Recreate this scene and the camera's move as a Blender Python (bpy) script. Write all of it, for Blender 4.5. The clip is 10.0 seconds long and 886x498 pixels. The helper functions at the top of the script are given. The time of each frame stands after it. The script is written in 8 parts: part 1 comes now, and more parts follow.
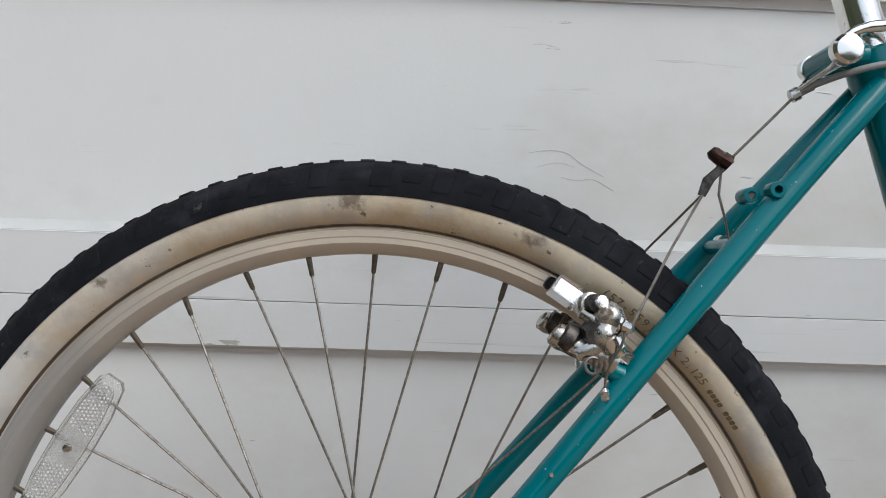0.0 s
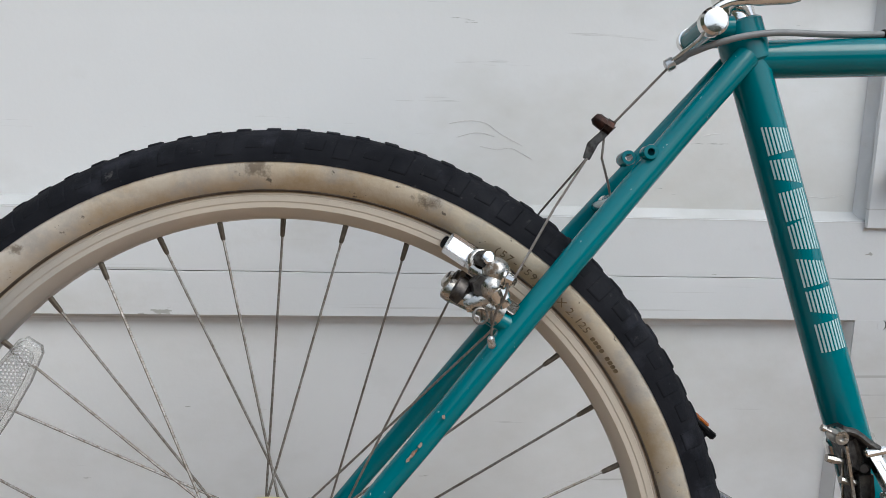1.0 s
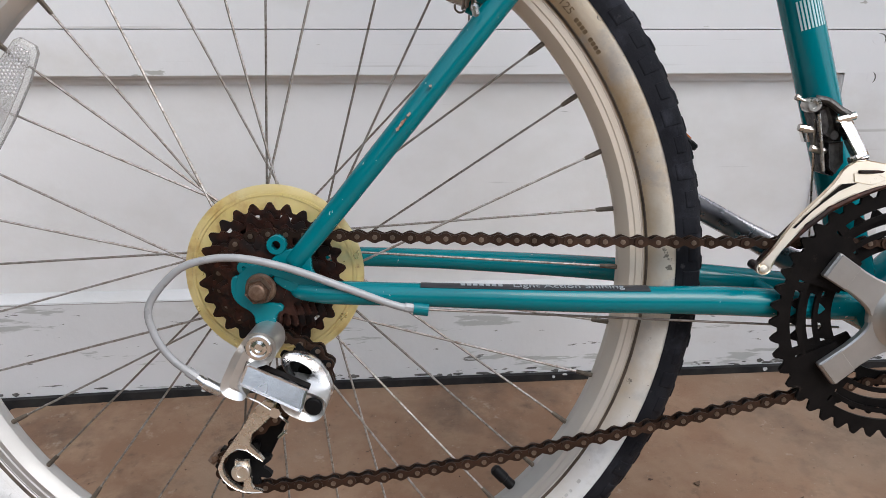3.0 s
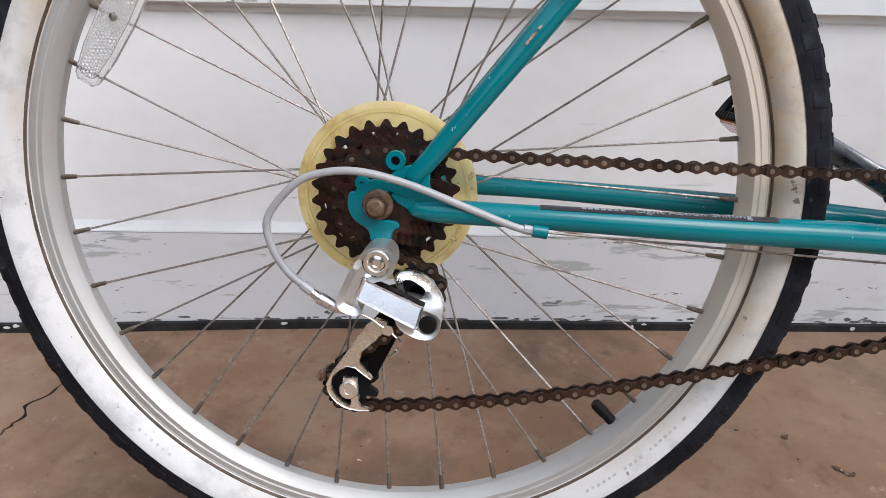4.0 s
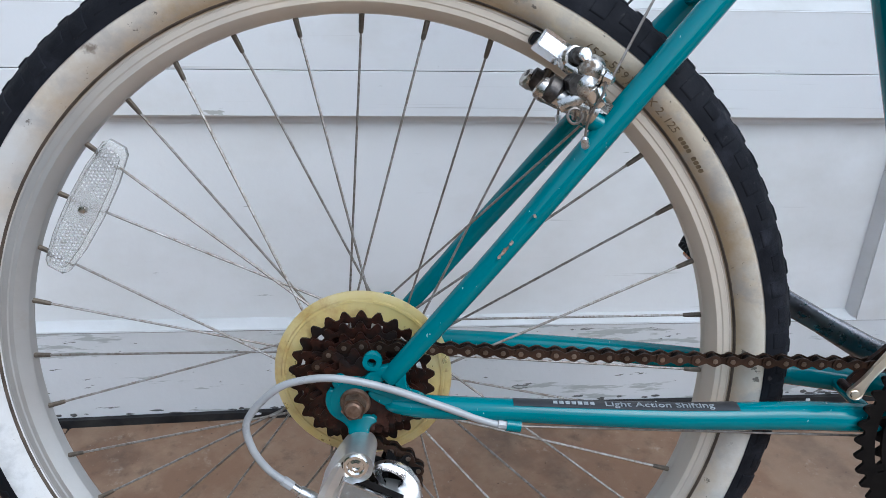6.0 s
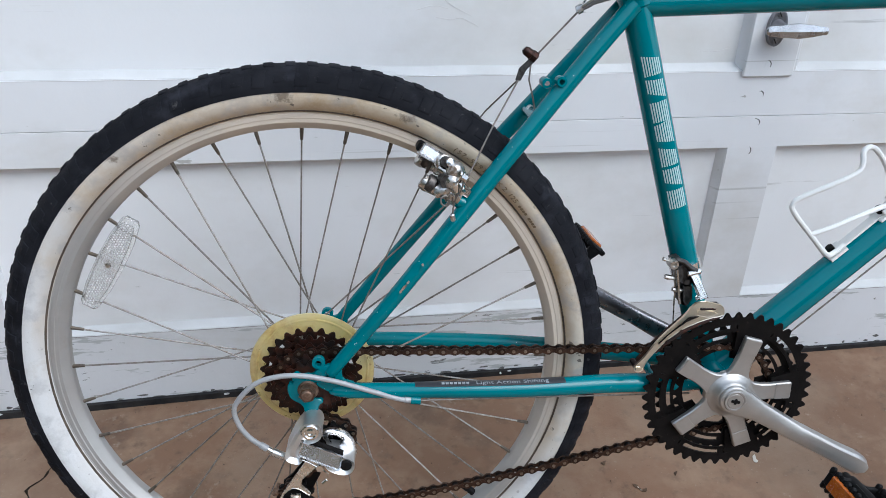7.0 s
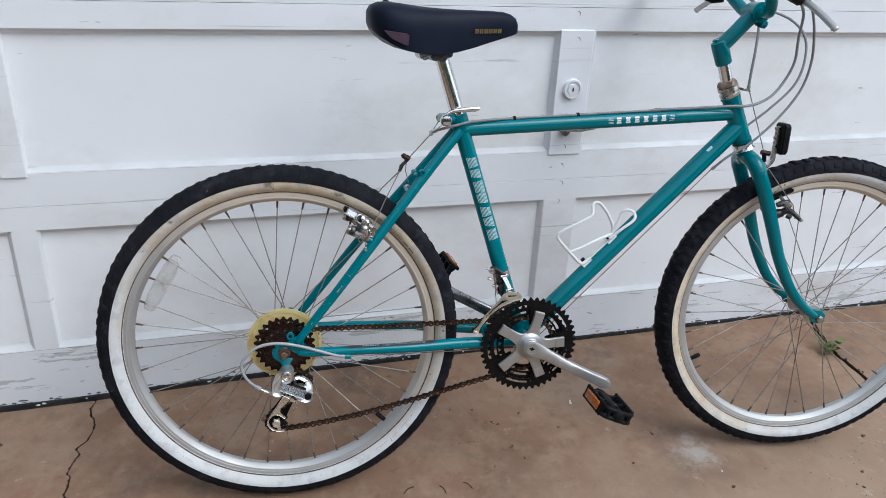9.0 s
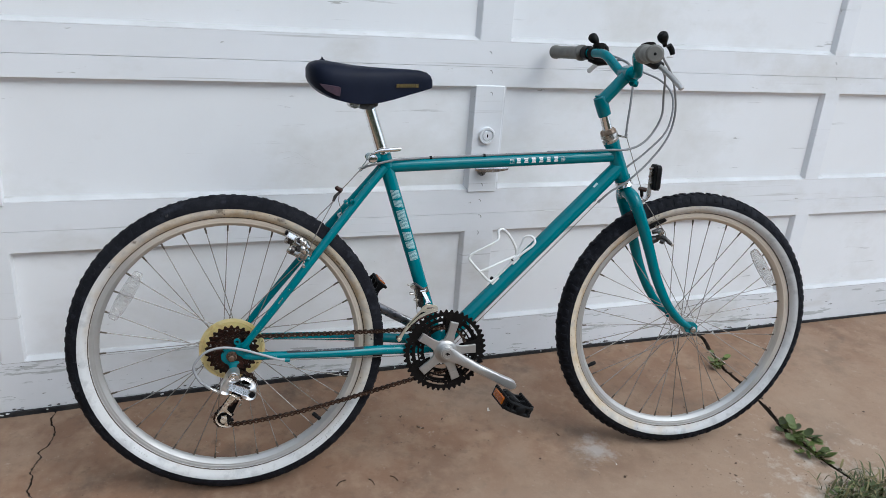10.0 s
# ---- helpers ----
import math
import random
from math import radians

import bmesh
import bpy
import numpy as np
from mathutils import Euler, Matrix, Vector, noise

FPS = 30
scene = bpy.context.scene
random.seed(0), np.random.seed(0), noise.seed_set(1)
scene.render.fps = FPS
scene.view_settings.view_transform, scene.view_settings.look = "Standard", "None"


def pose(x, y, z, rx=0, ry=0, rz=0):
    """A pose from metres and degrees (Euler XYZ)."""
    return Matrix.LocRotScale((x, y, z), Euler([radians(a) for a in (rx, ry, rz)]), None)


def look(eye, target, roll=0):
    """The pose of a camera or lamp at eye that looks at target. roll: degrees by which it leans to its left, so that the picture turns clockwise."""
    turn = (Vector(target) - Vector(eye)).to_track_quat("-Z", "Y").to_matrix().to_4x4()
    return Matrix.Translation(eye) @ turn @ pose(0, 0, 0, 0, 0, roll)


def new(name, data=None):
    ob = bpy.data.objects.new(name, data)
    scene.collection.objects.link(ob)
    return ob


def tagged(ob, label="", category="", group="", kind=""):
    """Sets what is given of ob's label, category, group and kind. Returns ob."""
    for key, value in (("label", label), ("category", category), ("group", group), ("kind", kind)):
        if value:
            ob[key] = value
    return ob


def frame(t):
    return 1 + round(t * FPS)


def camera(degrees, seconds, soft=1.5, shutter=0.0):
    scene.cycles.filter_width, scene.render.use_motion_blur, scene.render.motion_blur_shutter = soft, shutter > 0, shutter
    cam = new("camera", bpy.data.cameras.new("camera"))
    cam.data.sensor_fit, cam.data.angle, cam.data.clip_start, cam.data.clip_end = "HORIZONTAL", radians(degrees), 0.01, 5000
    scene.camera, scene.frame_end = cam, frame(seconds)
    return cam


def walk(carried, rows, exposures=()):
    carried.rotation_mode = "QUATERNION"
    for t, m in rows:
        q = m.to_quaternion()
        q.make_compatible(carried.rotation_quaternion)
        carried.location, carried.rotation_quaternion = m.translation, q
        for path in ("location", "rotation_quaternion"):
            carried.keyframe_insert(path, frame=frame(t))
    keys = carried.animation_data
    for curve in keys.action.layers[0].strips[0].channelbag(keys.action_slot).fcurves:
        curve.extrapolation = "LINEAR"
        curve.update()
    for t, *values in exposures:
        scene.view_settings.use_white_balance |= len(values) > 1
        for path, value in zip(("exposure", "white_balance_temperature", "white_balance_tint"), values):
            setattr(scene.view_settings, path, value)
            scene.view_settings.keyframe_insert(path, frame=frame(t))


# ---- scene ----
# ---------------------------------------------------------------- camera
cam = camera(61.8, 10.0, soft=0.4)
PATH = [
    (0, (0.046, -0.465, 0.661), (0.048, 1.518, 0.401), 2.2),
    (0.5, (0.069, -0.481, 0.661), (0.133, 1.499, 0.387), 1.7),
    (1, (0.087, -0.5, 0.657), (0.195, 1.471, 0.337), 1.7),
    (1.5, (0.101, -0.517, 0.634), (0.297, 1.435, 0.248), 1.4),
    (2, (0.11, -0.532, 0.602), (0.284, 1.402, 0.123), 1.4),
    (2.5, (0.109, -0.54, 0.572), (0.272, 1.366, -0.011), 1.8),
    (2.7, (0.105, -0.547, 0.555), (0.239, 1.352, -0.06), 1.0),
    (3.8, (0.057, -0.55, 0.513), (0.103, 1.293, -0.261), 0.9),
    (4, (0.042, -0.548, 0.505), (0.04, 1.301, -0.255), 1.3),
    (4.5, (-0.007, -0.526, 0.51), (-0.131, 1.325, -0.237), 1.2),
    (5, (-0.027, -0.494, 0.525), (-0.16, 1.366, -0.196), 1.6),
    (5.5, (-0.007, -0.468, 0.556), (-0.034, 1.375, -0.222), 2.3),
    (6, (0.033, -0.496, 0.656), (0.126, 1.32, -0.178), 1.4),
    (6.2, (0.047, -0.527, 0.705), (0.176, 1.27, -0.163), 0.5),
    (7.3, (0.042, -0.762, 0.862), (0.353, 0.982, -0.068), 2.4),
    (7.5, (0.023, -0.812, 0.885), (0.391, 0.93, -0.026), 2.4),
    (8, (-0.019, -0.944, 0.979), (0.496, 0.776, 0.099), 3.9),
    (8.5, (-0.042, -1.079, 1.034), (0.511, 0.628, 0.151), 4.7),
    (9, (-0.036, -1.217, 1.064), (0.445, 0.54, 0.239), 2.8),
    (9.5, (-0.044, -1.36, 1.091), (0.478, 0.416, 0.334), 3.4),
    (10, (-0.048, -1.47, 1.104), (0.565, 0.303, 0.411), 4.2),
]
walk(cam, [(t, look(eye, aim, roll)) for t, eye, aim, roll in PATH],
     exposures=[(0.0, -0.26, 6360, 5), (1.5, -0.13, 6260, 5), (2.5, -0.03, 6390, 8), (3.9, 0.26, 6330, 11), (4.5, 0.25, 6240, 8), (5.5, 0.11, 5690, 5), (6.2, 0.11, 5610, 5), (7.5, 0.01, 5890, 6), (9.0, -0.09, 5890, 6), (10.0, -0.17, 5930, 5)])

# ---------------------------------------------------------------- overcast daylight
sky = bpy.data.worlds.new("overcast_sky")
scene.world = sky
sky.use_nodes = True
wn = sky.node_tree
wtex = wn.nodes.new("ShaderNodeTexSky")
wtex.sky_type = "NISHITA"
wtex.sun_disc = False
wtex.sun_elevation, wtex.sun_rotation = radians(50), radians(141)
wtex.air_density, wtex.dust_density, wtex.ozone_density = 1.0, 4.0, 1.5
wtint = wn.nodes.new("ShaderNodeMixRGB")
wtint.blend_type = "MIX"
wtint.inputs[0].default_value = 0.55
wtint.inputs[2].default_value = (6.4, 7.0, 7.9, 1)
wn.links.new(wtex.outputs[0], wtint.inputs[1])
wn.links.new(wtint.outputs[0], wn.nodes["Background"].inputs[0])
wn.nodes["Background"].inputs[1].default_value = 0.205

sun = bpy.data.lights.new("sun", "SUN")
sun.energy, sun.angle, sun.color = 1.5, radians(35), (1.0, 0.985, 0.97)
sun_ob = new("sun", sun)
sun_ob.matrix_world = look((2.6, -3.2, 5.0), (0, 0, 0))


# ---------------------------------------------------------------- materials
def ramp(nt, fac, stops):
    n = nt.nodes.new("ShaderNodeValToRGB")
    els = n.color_ramp.elements
    while len(els) < len(stops):
        els.new(0.5)
    for e, (p, c) in zip(els, stops):
        e.position, e.color = p, (*c, 1) if len(c) == 3 else c
    nt.links.new(fac, n.inputs[0])
    return n.outputs[0]


def noise_tex(nt, co, scale, detail=4.0, rough=0.55, stretch=(1, 1, 1), shift=(0, 0, 0)):
    mp = nt.nodes.new("ShaderNodeMapping")
    mp.inputs["Scale"].default_value = stretch
    mp.inputs["Location"].default_value = shift
    nt.links.new(co, mp.inputs[0])
    n = nt.nodes.new("ShaderNodeTexNoise")
    n.inputs["Scale"].default_value, n.inputs["Detail"].default_value, n.inputs["Roughness"].default_value = scale, detail, rough
    nt.links.new(mp.outputs[0], n.inputs["Vector"])
    return n.outputs[0]


def blend(nt, fac, a, b):
    n = nt.nodes.new("ShaderNodeMixRGB")
    nt.links.new(fac, n.inputs[0])
    for sock, v in ((n.inputs[1], a), (n.inputs[2], b)):
        if isinstance(v, tuple):
            sock.default_value = (*v, 1)
        else:
            nt.links.new(v, sock)
    return n.outputs[0]


G0, G1 = (0, 0, 0), (1, 1, 1)


def material(name, base, second=None, scale=20.0, rough=0.5, rough2=None, metal=0.0, grain=0.0, grain_scale=300.0,
             spots=(), stretch=(1, 1, 1), coat=0.0, vary=0.0, spec=0.5, transmission=0.0, alpha=1.0, metal_spots=0.0, dent=0.0, dent_scale=15.0):
    """A surface of two mixed tones, with spots of wear: (colour, scale, low, high, roughness, stretch)."""
    m = bpy.data.materials.new(name)
    m.use_nodes = True
    nt = m.node_tree
    p = nt.nodes["Principled BSDF"]
    co = nt.nodes.new("ShaderNodeTexCoord").outputs["Object"]
    tone = noise_tex(nt, co, scale, 5.0, 0.6, stretch)
    colour = blend(nt, ramp(nt, tone, [(0.35, G0), (0.65, G1)]), base, second or base)
    r = ramp(nt, noise_tex(nt, co, scale * 2.3, 4.0, 0.6, stretch, (3, 1, 7)), [(0.3, (rough,) * 3), (0.7, (rough2 if rough2 is not None else rough,) * 3)])
    metal_link = None
    for n, (c, sc, lo, hi, ro, st) in enumerate(spots):
        mask = ramp(nt, noise_tex(nt, co, sc, 6.0, 0.65, st, (n * 5.3 + 1, n * 2.1, 4 - n)), [(lo, G0), (hi, G1)])
        colour = blend(nt, mask, colour, c)
        r = blend(nt, mask, r, (ro,) * 3)
        metal_link = mask if metal_link is None else metal_link
    if vary:
        inf = nt.nodes.new("ShaderNodeObjectInfo").outputs["Random"]
        hs = nt.nodes.new("ShaderNodeHueSaturation")
        mr = nt.nodes.new("ShaderNodeMapRange")
        mr.inputs["To Min"].default_value, mr.inputs["To Max"].default_value = 1 - vary, 1 + vary
        nt.links.new(inf, mr.inputs[0])
        nt.links.new(mr.outputs[0], hs.inputs["Value"])
        nt.links.new(colour, hs.inputs["Color"])
        colour = hs.outputs[0]
    nt.links.new(colour, p.inputs["Base Color"])
    nt.links.new(r, p.inputs["Roughness"])
    p.inputs["Metallic"].default_value = metal
    if metal and metal_link is not None and metal_spots == 0.0:
        nt.links.new(ramp(nt, metal_link, [(0.0, (metal,) * 3), (1.0, G0)]), p.inputs["Metallic"])
    p.inputs["Coat Weight"].default_value = coat
    p.inputs["Coat Roughness"].default_value = 0.08
    p.inputs["Specular IOR Level"].default_value = spec
    p.inputs["Transmission Weight"].default_value = transmission
    p.inputs["Alpha"].default_value = alpha
    last = None
    for amount, sc, dist in ((dent, dent_scale, 0.004), (grain, grain_scale, 0.0008)):
        if amount:
            bp = nt.nodes.new("ShaderNodeBump")
            bp.inputs["Strength"].default_value, bp.inputs["Distance"].default_value = amount, dist
            nt.links.new(noise_tex(nt, co, sc, 5.0, 0.6, stretch), bp.inputs["Height"])
            if last:
                nt.links.new(last, bp.inputs["Normal"])
            last = bp.outputs[0]
    if last:
        nt.links.new(last, p.inputs["Normal"])
    return m


ONE = (1, 1, 1)
M_DOOR = material("white_door_paint", (0.785, 0.795, 0.815), (0.735, 0.745, 0.758), 3.0, 0.42, 0.6, grain=0.25, grain_scale=140,
                  dent=0.05, dent_scale=9,
                  spots=[((0.60, 0.585, 0.55), 2.2, 0.52, 0.78, 0.6, (1, 1, 1.6)), ((0.52, 0.52, 0.51), 9, 0.62, 0.70, 0.6, (0.12, 1, 9)), ((0.44, 0.44, 0.42), 26, 0.68, 0.70, 0.7, (0.4, 1, 1.6)),
                         ((0.30, 0.31, 0.29), 60, 0.74, 0.76, 0.7, ONE)])
M_PANEL = material("white_panel_paint", (0.815, 0.825, 0.838), (0.775, 0.78, 0.787), 2.0, 0.40, 0.55, grain=0.2, grain_scale=150,
                   dent=0.06, dent_scale=5,
                   spots=[((0.63, 0.62, 0.59), 1.8, 0.50, 0.78, 0.55, (1, 1, 1.5)), ((0.56, 0.56, 0.555), 11, 0.64, 0.70, 0.6, (0.25, 1, 5)), ((0.45, 0.45, 0.44), 24, 0.69, 0.71, 0.6, (0.30, 1, 2.4)), ((0.22, 0.21, 0.2), 80, 0.76, 0.77, 0.6, ONE)])
M_RAIL_LOW = material("flaking_white_paint", (0.72, 0.73, 0.75), (0.66, 0.67, 0.68), 4.0, 0.45, 0.65, grain=0.35, grain_scale=120,
                      dent=0.1, dent_scale=12,
                      spots=[((0.55, 0.54, 0.51), 3.0, 0.55, 0.75, 0.6, (1, 1, 2)), ((0.45, 0.465, 0.46), 17, 0.60, 0.63, 0.8, (0.32, 1, 2.2)),
                             ((0.18, 0.18, 0.175), 46, 0.655, 0.67, 0.8, (0.45, 1, 1.8))])
# Darkened to hold down sky light on the upward moulding; spots are grime.
M_LEDGE = material("light_toned_moulding_paint", (0.60, 0.605, 0.61), (0.50, 0.50, 0.495), 7.0, 0.55, 0.7, grain=0.3, grain_scale=140,
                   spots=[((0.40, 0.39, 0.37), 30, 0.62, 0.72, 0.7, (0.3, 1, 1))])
M_SEAL = material("black_rubber_seal", (0.014, 0.014, 0.016), (0.035, 0.034, 0.033), 30, 0.6, 0.8, spec=0.2, grain=0.4, grain_scale=200)
M_WALL = material("painted_house_wall", (0.62, 0.62, 0.60), (0.56, 0.56, 0.54), 2.5, 0.7, 0.8, grain=0.3, grain_scale=80)
M_CONC = material("brown_stained_concrete", (0.224, 0.129, 0.077), (0.173, 0.100, 0.061), 1.6, 0.8, 0.92, grain=0.6, grain_scale=420, dent=0.25, dent_scale=26,
                  spots=[((0.261, 0.174, 0.114), 14, 0.46, 0.68, 0.9, ONE), ((0.132, 0.083, 0.054), 38, 0.56, 0.74, 0.9, ONE), ((0.261, 0.183, 0.126), 2.6, 0.50, 0.68, 0.9, ONE), ((0.103, 0.066, 0.045), 5.0, 0.54, 0.72, 0.85, ONE),
                         ((0.063, 0.044, 0.032), 130, 0.66, 0.74, 0.9, ONE), ((0.293, 0.230, 0.173), 200, 0.64, 0.72, 0.9, ONE),
                         ((0.132, 0.060, 0.033), 5.0, 0.68, 0.84, 0.85, ONE)])


def worn_rims(m):
    """Pale worn flecks on both sides of the slab joint."""
    nt = m.node_tree
    p = nt.nodes["Principled BSDF"]
    co = nt.nodes.new("ShaderNodeTexCoord").outputs["Object"]
    base = p.inputs["Base Color"].links[0].from_socket
    sep = nt.nodes.new("ShaderNodeSeparateXYZ")
    nt.links.new(co, sep.inputs[0])
    reach = []
    for sock, mid, width in ((sep.outputs[0], 1.42, 0.36), (sep.outputs[1], -0.40, 0.42)):
        sub = nt.nodes.new("ShaderNodeMath")
        sub.operation = "SUBTRACT"
        nt.links.new(sock, sub.inputs[0])
        sub.inputs[1].default_value = mid
        ab = nt.nodes.new("ShaderNodeMath")
        ab.operation = "ABSOLUTE"
        nt.links.new(sub.outputs[0], ab.inputs[0])
        reach.append(ramp(nt, ab.outputs[0], [(0.02, G1), (width, G0)]))
    mul = nt.nodes.new("ShaderNodeMath")
    mul.operation = "MULTIPLY"
    nt.links.new(reach[0], mul.inputs[0])
    nt.links.new(reach[1], mul.inputs[1])
    add = nt.nodes.new("ShaderNodeMath")
    add.operation = "MULTIPLY_ADD"
    nt.links.new(mul.outputs[0], add.inputs[0])
    add.inputs[1].default_value = 0.235
    nt.links.new(noise_tex(nt, co, 26.0, 8.0, 0.72), add.inputs[2])
    # concrete grows paler away from the door and to the right, broken by noise
    dot = nt.nodes.new("ShaderNodeVectorMath")
    dot.operation = "DOT_PRODUCT"
    nt.links.new(co, dot.inputs[0])
    dot.inputs[1].default_value = (0.24, -1.0, 0.0)
    wear = nt.nodes.new("ShaderNodeMath")
    wear.operation = "MULTIPLY_ADD"
    nt.links.new(noise_tex(nt, co, 4.5, 7.0, 0.62, ONE, (2, 5, 1)), wear.inputs[0])
    wear.inputs[1].default_value = 0.9
    nt.links.new(dot.outputs["Value"], wear.inputs[2])
    base = blend(nt, ramp(nt, wear.outputs[0], [(0.52, G0), (1.05, (0.65, 0.65, 0.65))]), base, (0.335, 0.240, 0.165))
    # pale cement scuff beside the front wheel
    far = nt.nodes.new("ShaderNodeVectorMath")
    far.operation = "DISTANCE"
    nt.links.new(co, far.inputs[0])
    far.inputs[1].default_value = (0.872, -0.092, 0.0)
    scuff = nt.nodes.new("ShaderNodeMath")
    scuff.operation = "MULTIPLY_ADD"
    nt.links.new(far.outputs["Value"], scuff.inputs[0])
    scuff.inputs[1].default_value = -5.2
    nt.links.new(noise_tex(nt, co, 17.0, 8.0, 0.7, ONE, (7, 3, 1)), scuff.inputs[2])
    base = blend(nt, ramp(nt, scuff.outputs[0], [(0.20, G0), (0.42, (0.75, 0.75, 0.75))]), base, (0.37, 0.335, 0.30))
    nt.links.new(blend(nt, ramp(nt, add.outputs[0], [(0.62, G0), (0.80, (0.7, 0.7, 0.7))]), base, (0.46, 0.405, 0.34)), p.inputs["Base Color"])


worn_rims(M_CONC)
M_DIRT = material("dark_soil", (0.030, 0.021, 0.015), (0.060, 0.042, 0.030), 60, 0.95, grain=0.8, grain_scale=300)

TEAL = (0.0, 0.156, 0.186)
M_TEAL = material("teal_enamel", TEAL, (0.0, 0.136, 0.162), 14, 0.10, 0.16, coat=0.10, grain=0.04, grain_scale=250, spec=0.30,
                  spots=[((0.40, 0.52, 0.50), 240, 0.775, 0.785, 0.5, ONE)])
M_TEAL_CHIP = material("chipped_teal_enamel", TEAL, (0.0, 0.136, 0.162), 14, 0.12, 0.20, coat=0.10, grain=0.08, grain_scale=250, spec=0.30,
                       spots=[((0.42, 0.55, 0.54), 230, 0.685, 0.70, 0.5, (1, 1, 0.6)), ((0.02, 0.05, 0.05), 260, 0.74, 0.75, 0.5, ONE)])
M_PRIMER = material("orange_primer_scratch", (0.20, 0.085, 0.04), (0.42, 0.36, 0.31), 600, 0.6, 0.7)
M_RUBBER = material("black_tyre_rubber", (0.0070, 0.0075, 0.0100), (0.0140, 0.0145, 0.0180), 26, 0.58, 0.80, spec=0.08, grain=0.5, grain_scale=320,
                    spots=[((0.026, 0.027, 0.034), 30, 0.54, 0.70, 0.8, ONE), ((0.058, 0.056, 0.056), 90, 0.64, 0.72, 0.85, ONE)])
# Brown bead line, darkened to carry the shadow gap beside the rim.
M_BEAD = material("bead_line_with_gap_shade", (0.040, 0.028, 0.020), (0.10, 0.075, 0.055), 40, 0.7, 0.8)


def whitewall(smudges=()):
    """Cream rubber: yellowed and brown along the bead, most on the upper front of the wheel, whiter and scuffed elsewhere."""
    m = material("cream_whitewall_rubber", (0.60, 0.605, 0.61), (0.545, 0.54, 0.525), 6.0, 0.5, 0.65, grain=0.35, grain_scale=260)
    nt = m.node_tree
    p = nt.nodes["Principled BSDF"]
    co = nt.nodes.new("ShaderNodeTexCoord").outputs["Object"]
    base = p.inputs["Base Color"].links[0].from_socket
    sep = nt.nodes.new("ShaderNodeSeparateXYZ")
    nt.links.new(co, sep.inputs[0])

    def calc(op, a, b):
        n = nt.nodes.new("ShaderNodeMath")
        n.operation = op
        n.use_clamp = False
        for sock, v in zip(n.inputs, (a, b)):
            if isinstance(v, (int, float)):
                sock.default_value = v
            else:
                nt.links.new(v, sock)
        return n.outputs[0]
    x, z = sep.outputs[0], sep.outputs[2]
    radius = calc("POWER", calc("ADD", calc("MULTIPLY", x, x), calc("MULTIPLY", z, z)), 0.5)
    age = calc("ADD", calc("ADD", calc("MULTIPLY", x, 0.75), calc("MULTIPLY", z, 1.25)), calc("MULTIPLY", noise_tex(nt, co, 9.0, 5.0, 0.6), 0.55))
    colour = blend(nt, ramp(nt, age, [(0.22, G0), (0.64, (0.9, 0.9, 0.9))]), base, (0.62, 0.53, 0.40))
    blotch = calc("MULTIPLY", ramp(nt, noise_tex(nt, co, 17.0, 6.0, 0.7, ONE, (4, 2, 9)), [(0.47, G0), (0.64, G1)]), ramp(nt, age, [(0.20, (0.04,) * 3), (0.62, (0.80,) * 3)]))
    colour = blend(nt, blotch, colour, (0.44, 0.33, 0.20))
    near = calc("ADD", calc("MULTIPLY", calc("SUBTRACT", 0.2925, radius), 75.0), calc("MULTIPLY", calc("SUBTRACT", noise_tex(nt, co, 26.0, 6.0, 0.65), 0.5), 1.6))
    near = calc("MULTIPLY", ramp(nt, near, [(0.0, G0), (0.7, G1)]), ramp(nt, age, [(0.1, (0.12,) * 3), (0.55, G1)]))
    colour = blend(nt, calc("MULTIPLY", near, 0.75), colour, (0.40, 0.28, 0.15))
    for c, sc, lo, hi, amount in (((0.34, 0.34, 0.345), 34, 0.50, 0.64, 0.5), ((0.42, 0.38, 0.34), 24, 0.58, 0.70, 0.5), ((0.10, 0.085, 0.07), 60, 0.66, 0.69, 0.85), ((0.05, 0.045, 0.04), 170, 0.685, 0.70, 0.9)):
        mask = calc("MULTIPLY", ramp(nt, noise_tex(nt, co, sc, 6.0, 0.65, ONE, (sc, 2, 1)), [(lo, G0), (hi, G1)]), amount)
        colour = blend(nt, mask, colour, c)
    for (sx, sz), size in smudges:
        dx, dz = calc("SUBTRACT", x, sx), calc("SUBTRACT", z, sz)
        far = calc("POWER", calc("ADD", calc("MULTIPLY", dx, dx), calc("MULTIPLY", calc("MULTIPLY", dz, dz), 4.0)), 0.5)
        far = calc("ADD", calc("DIVIDE", far, size), calc("MULTIPLY", calc("SUBTRACT", noise_tex(nt, co, 90.0, 6.0, 0.7, ONE, (sx, 3, 1)), 0.5), 3.4))
        colour = blend(nt, ramp(nt, far, [(0.15, (0.8,) * 3), (0.75, G0)]), colour, (0.13, 0.095, 0.065))
    nt.links.new(colour, p.inputs["Base Color"])
    return m


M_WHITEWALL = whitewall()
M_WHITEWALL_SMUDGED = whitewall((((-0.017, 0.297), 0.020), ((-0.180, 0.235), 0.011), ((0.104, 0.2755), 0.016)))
M_RIM = material("brushed_alloy_rim", (0.50, 0.50, 0.49), (0.45, 0.44, 0.425), 9, 0.48, 0.64, metal=0.6, grain=0.12, grain_scale=500,
                 spots=[((0.42, 0.37, 0.31), 16, 0.64, 0.84, 0.6, ONE)])


